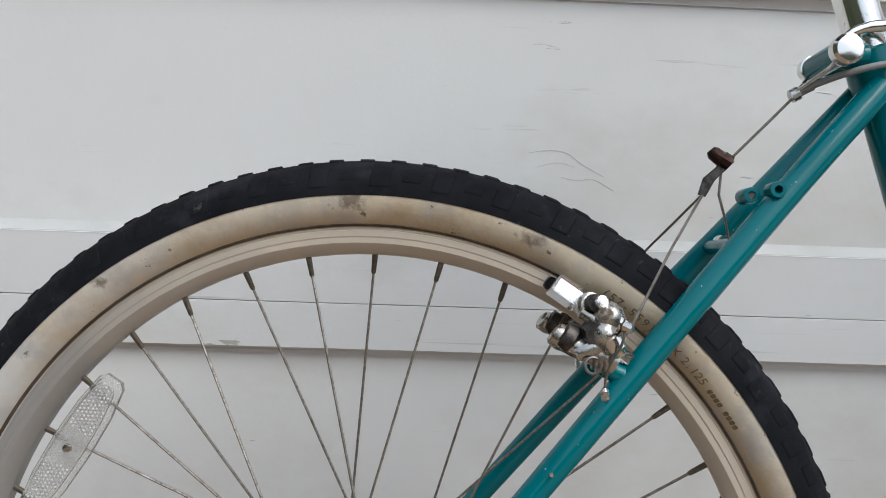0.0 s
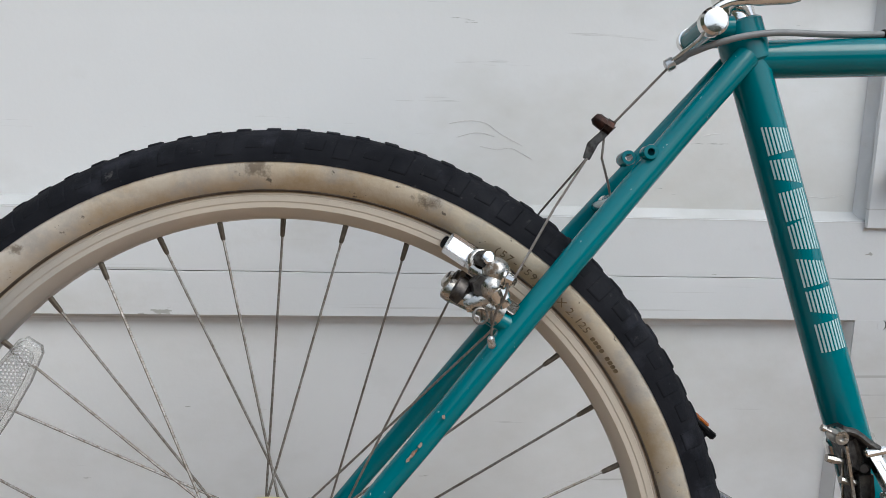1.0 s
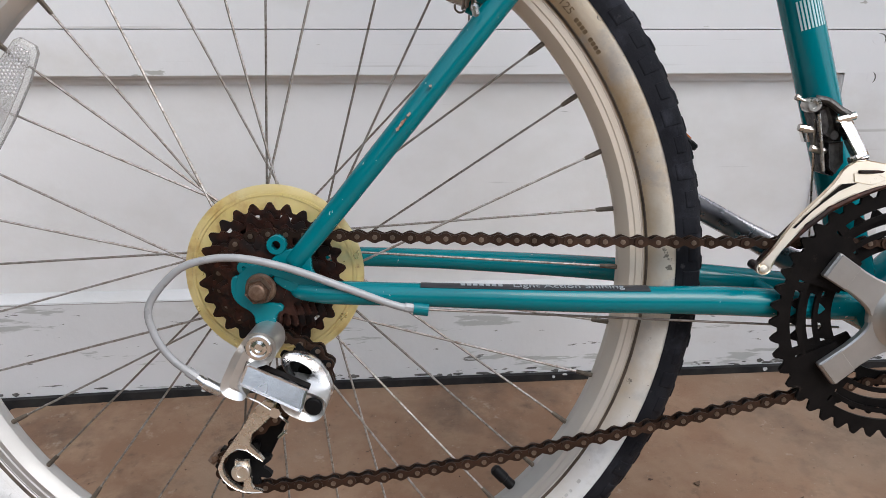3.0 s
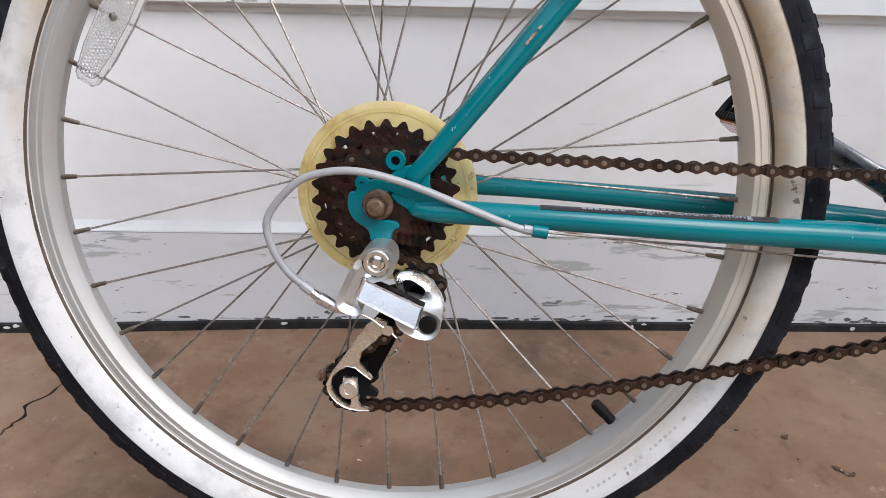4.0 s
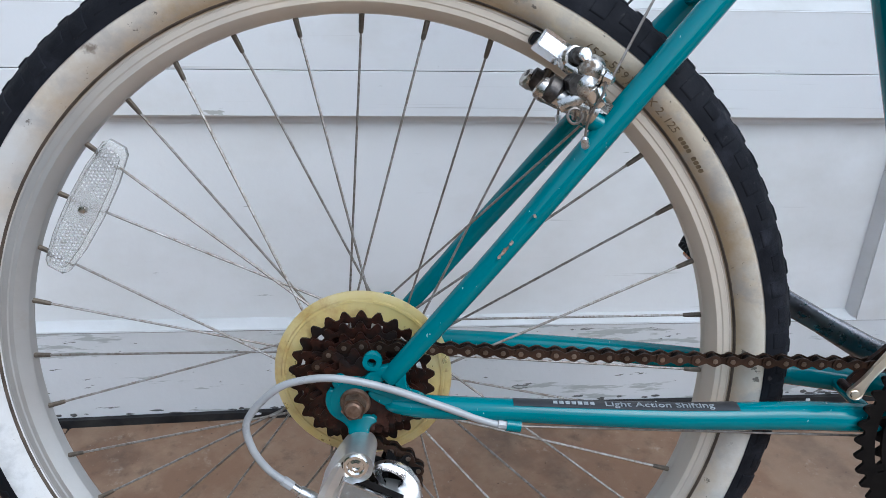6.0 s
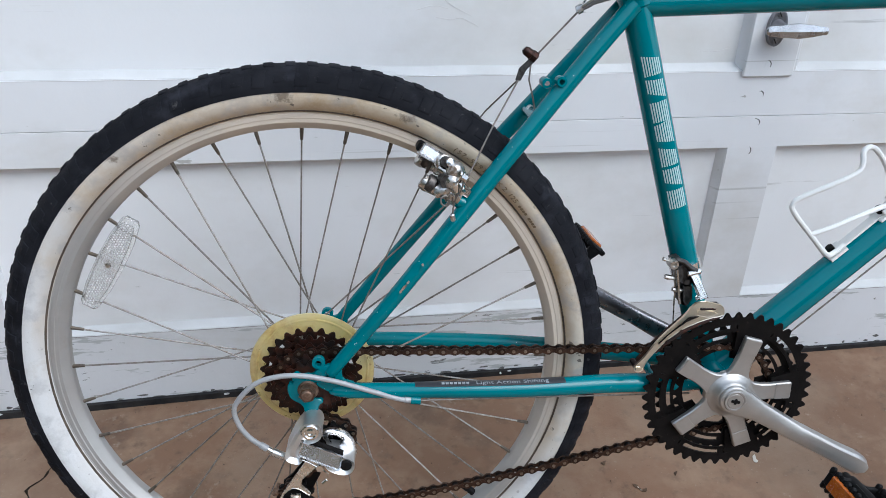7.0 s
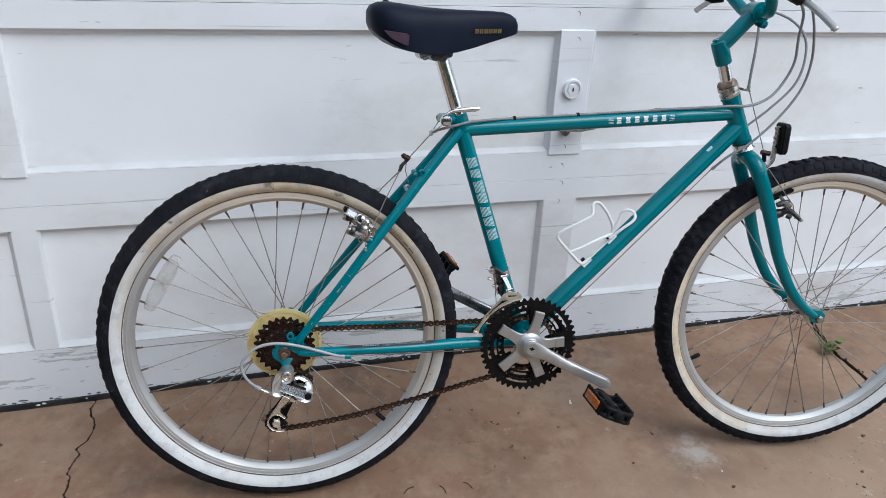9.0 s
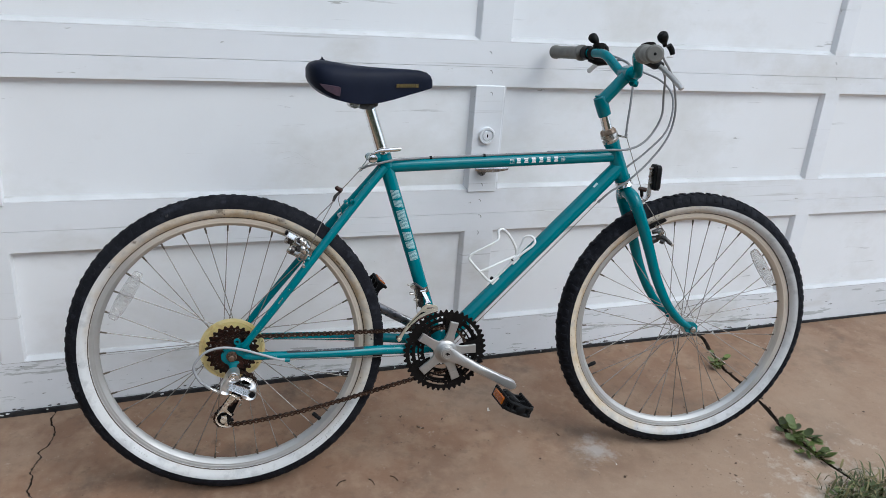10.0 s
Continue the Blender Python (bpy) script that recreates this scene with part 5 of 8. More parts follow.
def arm_shape(sg, inner, outer):
    """A tapering crank arm from the spindle along +x, 174 mm long."""
    s = Shape()
    prof = []
    for f, w, y0, y1 in ((0.0, 0.0165, inner, inner + 0.018), (0.012, 0.0165, inner, inner + 0.018), (0.035, 0.0122, inner + 0.001, inner + 0.0165), (0.085, 0.0100, inner + 0.005, outer - 0.002),
                         (0.140, 0.0104, inner + 0.009, outer), (0.164, 0.0120, inner + 0.010, outer + 0.001), (0.176, 0.0108, inner + 0.010, outer + 0.001), (0.183, 0.0050, inner + 0.011, outer)):
        prof.append((f, w, y0, y1))
    verts, faces, n = [], [], 12
    for f, w, y0, y1 in prof:
        cy, hy = (y0 + y1) / 2, (y1 - y0) / 2
        for k in range(n):
            a = 2 * math.pi * k / n
            c, d = math.cos(a), math.sin(a)
            verts.append((f, -sg * (cy + hy * math.copysign(abs(c) ** 0.55, c)), w * math.copysign(abs(d) ** 0.55, d)))
    for i in range(len(prof) - 1):
        for k in range(n):
            faces.append((i * n + k, i * n + (k + 1) % n, (i + 1) * n + (k + 1) % n, (i + 1) * n + k))
    faces += [tuple(range(n)), tuple((len(prof) - 1) * n + k for k in range(n))]
    s.add(verts, faces)
    return s


CRANK_ANGLE = 28.2
right_arm = arm_shape(1, 0.0555, 0.0845)
lathe(right_arm, [(0.0, -0.0736), (0.0085, -0.0736), (0.0090, -0.0730), (0.0096, -0.0730), (0.0100, -0.0738), (0.0116, -0.0738), (0.0122, -0.0730), (0.0126, -0.0718), (0.0148, -0.0716), (0.0160, -0.0706), (0.0166, -0.0685)], 30)
part("crank_arm", right_arm, M_CRANK, crank, "", pose(0, 0, 0, 0, CRANK_ANGLE, 0))
s = Shape()
slab(s, rounded(0.0105, 0.0034, 0.0012, 2), -0.0742, -0.0734, 0, pose(0, 0, 0, 0, 12, 0))
slab(s, rounded(0.0030, 0.0070, 0.0012, 2), -0.0741, -0.0734, 0, pose(0, 0, 0, 0, 12, 0))
part("crank_bolt_slot", s, M_BLACK, crank, "dark slot in the dust cap")
s = arm_shape(-1, 0.0520, 0.0800)
lathe(s, [(0.010, 0.030), (0.010, 0.056), (0.0165, 0.056), (0.017, 0.070)], 20)
part("crank_arm", s, M_ARM_DARK, crank, "dark grey crank arm, its shade put into the colour", pose(0, 0, 0, 0, CRANK_ANGLE + 180, 0))


def build_pedal(sg, at, label):
    """A black toothed platform with amber reflectors on its front and rear rails; its spindle runs along y."""
    s = Shape()
    tube(s, [(0, 0, 0), (0, -sg * 0.008, 0), (0, -sg * 0.010, 0), (0, -sg * 0.080, 0)], [0.0075, 0.0075, 0.010, 0.0115], 16)
    pedal = part("pedal", s, M_BLACK, bike, label, at)
    cage = Shape()
    for fx in (1, -1):
        block(cage, fx * 0.039 - 0.004, fx * 0.039 + 0.004, min(-sg * 0.012, -sg * 0.090), max(-sg * 0.012, -sg * 0.090), -0.0095, 0.0095, 0.003)
        for k in range(9):
            y = -sg * (0.015 + 0.0088 * k)
            for z in (0.0095, -0.0095):
                block(cage, fx * 0.039 - 0.0042, fx * 0.039 + 0.0042, y - 0.0028, y + 0.0028, z - 0.0045, z + 0.0045, 0.0018)
        for k in range(3):
            y = -sg * (0.016 + 0.034 * k)
            slab(cage, [(fx * 0.008, -0.0080), (fx * 0.022, -0.0055), (fx * 0.037, -0.0085), (fx * 0.037, 0.0085), (fx * 0.022, 0.0055), (fx * 0.008, 0.0080)][::fx], y - 0.0030, y + 0.0030, 0, None, 0.001)
        for z in (0.0080, -0.0080):
            tube(cage, spline([(fx * 0.038, -sg * 0.086, z), (fx * 0.036, -sg * 0.092, z), (fx * 0.024, -sg * 0.097, z), (0, -sg * 0.098, z)], 3), [0.0042] * 9 + [0.0046], 10)
        for x, r in ((0.012, 0.0048), (0.026, 0.0046)):
            tube(cage, [(fx * x, -sg * 0.0965, 0.0080), (fx * x, -sg * 0.0965, -0.0080)], r, 8)
    block(cage, -0.0125, 0.0125, min(-sg * 0.022, -sg * 0.096), max(-sg * 0.022, -sg * 0.096), -0.0085, 0.0085, 0.003)
    cage.v = [(x * 0.80, y, z) for x, y, z in cage.v]
    part("pedal_cage", cage, M_BLACK, pedal, "black toothed plastic cage")
    for fx in (1, -1):
        r = Shape()
        block(r, fx * 0.0345 - 0.003, fx * 0.0345 + 0.003, min(-sg * 0.024, -sg * 0.078), max(-sg * 0.024, -sg * 0.078), -0.0085, 0.0085, 0.0015)
        part("pedal_reflector", r, M_AMBER, pedal, "amber plastic reflector")
    cap = Shape()
    tube(cap, [(0, -sg * 0.094, 0), (0, -sg * 0.102, 0), (0, -sg * 0.104, 0)], [0.0105, 0.0100, 0.007], 12)
    part("end_cap", cap, M_BLACK, pedal)
    return pedal


ARM = Vector((math.cos(radians(CRANK_ANGLE)), 0, -math.sin(radians(CRANK_ANGLE)))) * 0.174
build_pedal(1, Matrix.Translation(B(*BB) + ARM + Vector((-0.016, -0.086, -0.0085))) @ pose(0, 0, 0, 0, 23, 0), "black plastic platform pedal with amber reflectors")
build_pedal(-1, Matrix.Translation(B(*BB) - ARM + Vector((0.0175, 0.082, 0.014))) @ pose(0, 0, 0, 0, -50, 0), "black plastic platform pedal with amber reflectors")

# ---------------------------------------------------------------- rear derailleur


def pierced(s, outer, inner, y0, y1):
    """A plate from y0 (front, slightly domed at its edge) to y1 with a hole; both outlines have as many corners."""
    n = len(outer)
    cx, cz = sum(p[0] for p in outer) / n, sum(p[1] for p in outer) / n
    edge = [(cx + (x - cx) * 0.94, cz + (z - cz) * 0.94) for x, z in outer]
    rings = [(inner, y1), (inner, y0 + 0.0006), ([(0.92 * x + 0.08 * ex, 0.92 * z + 0.08 * ez) for (x, z), (ex, ez) in zip(inner, edge)], y0), (edge, y0), (outer, y0 + 0.0012), (outer, y1)]
    verts = [(x, y, z) for ring, y in rings for x, z in ring]
    faces = [(a * n + k, a * n + (k + 1) % n, (a + 1) * n + (k + 1) % n, (a + 1) * n + k) for a in range(5) for k in range(n)]
    return s.add(verts, faces + [(5 * n + k, 5 * n + (k + 1) % n, (k + 1) % n, k) for k in range(n)])


def lift(pts, round_off=0):
    return soft([(x, u + HUB) for x, u in pts], round_off)


s = Shape()
slab(s, lift([(-0.0135, -0.0300), (-0.0095, -0.0255), (-0.0030, -0.0238), (0.0045, -0.0255), (0.0088, -0.0310), (0.0088, -0.0410), (0.0030, -0.0470), (-0.0060, -0.0490), (-0.0140, -0.0580), (-0.0160, -0.0650),
              (-0.0120, -0.0690), (-0.0160, -0.0745), (-0.0290, -0.0700), (-0.0310, -0.0625), (-0.0262, -0.0520), (-0.0205, -0.0400)], 2), -0.0655, -0.0862, 0, None, 0.0045)
rd = part("rear_derailleur", s, M_SATIN, bike, "polished alloy rear derailleur below the rusty sprockets")
s = Shape()
m = Matrix.Translation(B(-0.0030, -0.0352))
lathe(s, [(0.0, -0.0895), (0.0026, -0.0895), (0.0030, -0.0912), (0.0052, -0.0906), (0.0062, -0.0918), (0.0082, -0.0918), (0.0090, -0.0908), (0.0092, -0.085)], 28, 0, m)
part("mounting_bolt", s, M_CHROME, rd, "chromed hexagon-socket bolt")
s = Shape()
lathe(s, [(0.0092, -0.0876), (0.0104, -0.0876), (0.0104, -0.0850), (0.0092, -0.0850)], 26, 0, m, True)
part("bolt_ring", s, M_BLACK, rd)
s = Shape()
slab(s, lift([(-0.0118, -0.0472), (0.0290, -0.0655), (0.0246, -0.0812), (-0.0172, -0.0610)]), -0.0840, -0.0925, 0, None, 0.0022)
pivot = B(0.0065, -0.0645, 0.088)
tip = Matrix.Translation(pivot) @ Matrix.Rotation(radians(-15), 4, Vector((0.0408, 0, -0.0195)).normalized()) @ Matrix.Translation(-pivot)
s.v = [tuple(tip @ Vector(p)) for p in s.v]
part("parallel_link", s, M_POLISH, rd, "mirror-bright link plate")
s = Shape()
slab(s, lift([(-0.0128, -0.0462), (0.0296, -0.0650), (0.0252, -0.0820), (-0.0182, -0.0614)]), -0.0800, -0.0858, 0, None, 0.001)
part("link_back", s, M_BLACKMETAL, rd, "dark inner link")
s = Shape()
slab(s, lift([(0.009, -0.063), (0.026, -0.0655), (0.041, -0.071), (0.0415, -0.080), (0.0365, -0.0875), (0.0275, -0.0890), (0.010, -0.081)], 2), -0.0640, -0.0865, 0, None, 0.004)
part("lower_knuckle", s, M_SATIN, rd)
s = Shape()
lathe(s, [(0.0, -0.0890), (0.0052, -0.0888), (0.0064, -0.0875), (0.0066, -0.0850)], 24, 0, Matrix.Translation(B(0.0322, -0.0785)))
part("pivot_cap", s, M_BLACK, rd, "round black pivot cap")
s = Shape()
plate = [(0.0040, -0.0505), (0.0142, -0.0453), (0.0274, -0.0476), (0.0372, -0.0564), (0.0429, -0.0700), (0.0427, -0.0801), (0.0300, -0.0780), (0.0140, -0.0680)]
window = [(0.0117, -0.0539), (0.0150, -0.0522), (0.0190, -0.0526), (0.0250, -0.0560), (0.0294, -0.0600), (0.0265, -0.0645), (0.0212, -0.0672), (0.0141, -0.0635)]
pierced(s, soft([(x, u + HUB) for x, u in plate], 2), soft([(x, u + HUB) for x, u in window], 2), -0.0700, -0.0640)
part("chain_guide_plate", s, M_POLISH, rd, "curved polished outer cage with a window")
s = Shape()
slab(s, lift([(-0.009, -0.0820), (0.003, -0.0860), (-0.001, -0.0945), (-0.0220, -0.1142), (-0.0085, -0.1290), (-0.0105, -0.1310), (-0.0250, -0.1190), (-0.0370, -0.1270), (-0.0400, -0.1345), (-0.0380, -0.1430), (-0.0270, -0.1530),
              (-0.0250, -0.1525), (-0.0240, -0.1420), (-0.0185, -0.1420), (-0.0195, -0.1520), (-0.0110, -0.1540), (-0.0110, -0.1555), (-0.0225, -0.1560), (-0.0330, -0.1525), (-0.0415, -0.1440), (-0.0435, -0.1330), (-0.027, -0.109)], 1),
     -0.0645, -0.0670, 0, None, 0.0005)
lathe(s, [(0.0, -0.0690), (0.0028, -0.0690), (0.0030, -0.0700), (0.0062, -0.0698), (0.0070, -0.0688), (0.0072, -0.0640)], 20, 0, Matrix.Translation(B(*PULLEY_B)))
slab(s, lift([(-0.0305, -0.1300), (-0.0200, -0.1300), (-0.0200, -0.1390), (-0.0305, -0.1390)]), -0.0648, -0.0668, 0, None, 0.0005)
part("outer_cage_plate", s, M_CAGE, rd, "worn chromed cage plate")
s = Shape()
slab(s, lift([(0.012, -0.0500), (0.0280, -0.0500), (0.0320, -0.0640), (0.0150, -0.0860), (-0.0100, -0.1380), (-0.0220, -0.1540), (-0.0400, -0.1440), (-0.0400, -0.1240), (-0.0300, -0.1150), (0.0030, -0.0720)]), -0.0475, -0.0495, 0, None, 0.0005)
part("inner_cage_plate", s, M_BLACKMETAL, rd, "grimy inner cage plate")
for c in (PULLEY_A, PULLEY_B):
    s = Shape()
    ring_teeth(s, 9, 0.005, -0.0025, 0.0025, 0, 0.0070)
    part("jockey_wheel", s, M_BLACK, rd, "black toothed jockey wheel", Matrix.Translation(B(c[0], c[1], 0.0560)))
s = Shape()
tube(s, [B(-0.0503, -0.0616, 0.0775), B(-0.0455, -0.0655, 0.0775), B(-0.0450, -0.0658, 0.0775), B(-0.0350, -0.0715, 0.077), B(-0.0260, -0.0745, 0.077)], [0.0030, 0.0035, 0.0045, 0.0042, 0.0030], 12)
part("barrel_adjuster", s, M_ALLOY, rd, "knurled barrel adjuster")
s = Shape()
tube(s, [B(0.004, -0.0860, 0.072), B(0.004, -0.0860, 0.082)], 0.0042, 6)
tube(s, [B(-0.026, -0.0720, 0.077), B(-0.008, -0.0790, 0.079), B(0.006, -0.0880, 0.080), B(0.0125, -0.0940, 0.080), B(0.0115, -0.1000, 0.080), B(0.0065, -0.1050, 0.080)], 0.0009, 6)
tube(s, [B(0.0105, -0.1012, 0.080), B(0.0060, -0.1055, 0.080)], 0.0017, 8)
part("cable_clamp_bolt", s, M_CHROME, rd, "cable clamp bolt and crimped cable end")
s = Shape()
tube(s, [B(-0.0470, -0.132, 0.052), B(-0.0520, -0.138, 0.055)], [0.0035, 0.003], 8)
tube(s, [B(-0.0465, -0.131, 0.046), B(-0.0465, -0.131, 0.063)], 0.0022, 8)
part("cage_stop", s, M_BOLT, rd)
rd.matrix_basis = Matrix.Translation((RD_AT[0], 0, RD_AT[1])) @ rd.matrix_basis

# ---------------------------------------------------------------- front derailleur
s = Shape()
lathe(s, [(0.0150, -0.006), (0.0172, -0.006), (0.0172, 0.006), (0.0150, 0.006)], 24, 0, Matrix.Translation(B(0.4135, 0.1100)) @ pose(0, 0, 0, 0, -17.5, 0) @ pose(0, 0, 0, 90, 0, 0), True)
fd = part("front_derailleur", s, M_CHROME, bike, "chromed front derailleur clamped to the seat tube")
s = Shape()
slab(s, lift([(0.403, 0.0845), (0.4135, 0.0910), (0.430, 0.0880), (0.4355, 0.0865), (0.4375, 0.0810), (0.4370, 0.0765), (0.4330, 0.0745), (0.423, 0.0722), (0.410, 0.0670), (0.395, 0.0592), (0.380, 0.0468), (0.369, 0.0342), (0.361, 0.0240), (0.3580, 0.0175),
              (0.3555, 0.0105), (0.3490, 0.0105), (0.3480, 0.0165), (0.3530, 0.0220), (0.3570, 0.0265), (0.3655, 0.0388), (0.3715, 0.0478), (0.3800, 0.0568), (0.3890, 0.0660), (0.3985, 0.0765)], 1), -0.0565, -0.0585, 0, None, 0.0006)
slab(s, lift([(0.409, 0.0810), (0.425, 0.0805), (0.431, 0.0775), (0.421, 0.0735), (0.4095, 0.0755)]), -0.0583, -0.0592, 0, None, 0.0003)
lathe(s, [(0.0, -0.0602), (0.0026, -0.0600), (0.0030, -0.0585), (0.0044, -0.0585), (0.0046, -0.0560)], 14, 0, Matrix.Translation(B(0.3515, 0.0140)))
s.v = [(x, y + (z - HUB - 0.020 - (x - 0.353) * 0.78) * 0.15, z) for x, y, z in s.v]
part("outer_cage_plate", s, M_GOLD, fd, "tarnished golden-silver cage plate")
s = Shape()
tube(s, [B(x, u, 0.0575) for x, u in ((0.4365, 0.0748), (0.423, 0.0700), (0.410, 0.0645), (0.395, 0.0565), (0.380, 0.0442), (0.369, 0.0318))], [0.0016, 0.0022, 0.0024, 0.0024, 0.0022, 0.0012], 8)
part("turned_edge", s, M_RUST, fd, "rusty turned lower edge")
s = Shape()
slab(s, lift([(0.4010, 0.0740), (0.4105, 0.0748), (0.398, 0.0690), (0.388, 0.0608), (0.377, 0.0510), (0.3708, 0.0430), (0.3704, 0.0436), (0.3800, 0.0535), (0.3895, 0.0632)]), -0.0578, -0.0600)
part("cage_slot", s, M_BLACKMETAL, fd, "dark slot in the cage plate")
s = Shape()
slab(s, lift([(0.412, 0.0780), (0.435, 0.0780), (0.432, 0.0690), (0.400, 0.0520), (0.370, 0.0265), (0.358, 0.0120), (0.3515, 0.0120), (0.3670, 0.0330), (0.395, 0.0630)], 1), -0.0400, -0.0420, 0, None, 0.0006)
block(s, 0.412, 0.437, -0.0580, -0.0400, 0.0810 + HUB, 0.0835 + HUB, 0.0006)
lathe(s, [(0.0, -0.0600), (0.0032, -0.0595), (0.0034, -0.0400)], 12, 0, Matrix.Translation(B(0.3515, 0.0135)))
part("inner_cage_plate", s, M_RUST, fd)
s = Shape()
slab(s, lift([(0.3990, 0.1150), (0.4072, 0.1172), (0.4188, 0.0920), (0.4105, 0.0888)]), -0.0400, -0.0460, 0, None, 0.0010)
slab(s, lift([(0.4012, 0.1105), (0.4058, 0.1118), (0.4150, 0.0940), (0.4105, 0.0925)]), -0.0459, -0.0468, 0, None, 0.0004)
s.v = [(x, y + (z - HUB - 0.10) * 0.28, z) for x, y, z in s.v]
tube(s, [B(0.3955, 0.1158, 0.0430), B(0.3965, 0.1160, 0.0430), B(0.4088, 0.1190, 0.0430), B(0.4100, 0.1193, 0.0430)], [0.0018, 0.0030, 0.0030, 0.0018], 10)
tube(s, [B(0.4085, 0.0875, 0.0430), B(0.4205, 0.0905, 0.0430)], 0.0026, 10)
fd_links = [part("outer_link", s, M_CHROME, fd, "bright link arm")]
s = Shape()
slab(s, lift([(0.3815, 0.1280), (0.3900, 0.1305), (0.3990, 0.1230), (0.4040, 0.1130), (0.4050, 0.0920), (0.4020, 0.0760), (0.3960, 0.0780), (0.3925, 0.0950), (0.3885, 0.1100)]), -0.0220, -0.0330, 0, None, 0.003)
slab(s, lift([(0.3850, 0.1230), (0.3910, 0.1250), (0.3960, 0.1120), (0.3935, 0.1040), (0.3895, 0.1060)]), -0.0330, -0.0385, 0, None, 0.002)
slab(s, lift([(0.3945, 0.1000), (0.4040, 0.1010), (0.4060, 0.0860), (0.4010, 0.0780), (0.3965, 0.0820)]), -0.0330, -0.0380, 0, None, 0.002)
lathe(s, [(0.0, -0.0405), (0.0030, -0.0405), (0.0036, -0.0390), (0.0036, -0.0330)], 14, 0, Matrix.Translation(B(0.3975, 0.1050)))
fd_links.append(part("body", s, M_GRIME, fd, "grimy dark linkage"))
s = Shape()
tube(s, [B(0.3700, 0.1310, 0.038), B(0.3790, 0.1270, 0.038)], 0.0010, 8)
tube(s, [B(0.3690, 0.1315, 0.038), B(0.3715, 0.1303, 0.038)], 0.0022, 8)
lathe(s, [(0.0, -0.0415), (0.0022, -0.0415), (0.0026, -0.0440), (0.0046, -0.0440), (0.0052, -0.0420), (0.0052, -0.0330)], 16, 0, Matrix.Translation(B(0.3800, 0.1260)))
for x, u in ((0.3790, 0.1095), (0.3890, 0.0950)):
    tube(s, [B(x - 0.005, u + 0.001, 0.036), B(x - 0.001, u, 0.036), B(x + 0.006, u - 0.001, 0.036)], [0.0026, 0.0031, 0.0022], 8)
tube(s, [B(0.3850, 0.1200, 0.040), B(0.3925, 0.0800, 0.040)], 0.0014, 8)
tube(s, [B(0.3855, 0.1240, 0.034), B(0.4030, 0.0180, 0.010)], 0.0008, 6)
fd_links.append(part("limit_screw", s, M_BRAKE, fd, "small adjusting screws and cable"))
s = Shape()
tube(s, spline([B(0.3830, 0.1300, 0.038), B(0.3910, 0.1285, 0.040), B(0.3990, 0.1225, 0.042), B(0.4050, 0.1190, 0.043)], 3), 0.0028, 10)
fd_links.append(part("upper_link", s, M_GRIME, fd))
for ob in fd_links:
    ob.matrix_basis = Matrix.Translation((0.0035, 0, 0.0010)) @ ob.matrix_basis

# ---------------------------------------------------------------- rear cantilever brake
M_CAP = material("dark_tarnished_cap", (0.030, 0.029, 0.030), (0.13, 0.115, 0.105), 120, 0.35, 0.6, metal=0.7, grain=0.4, grain_scale=300)


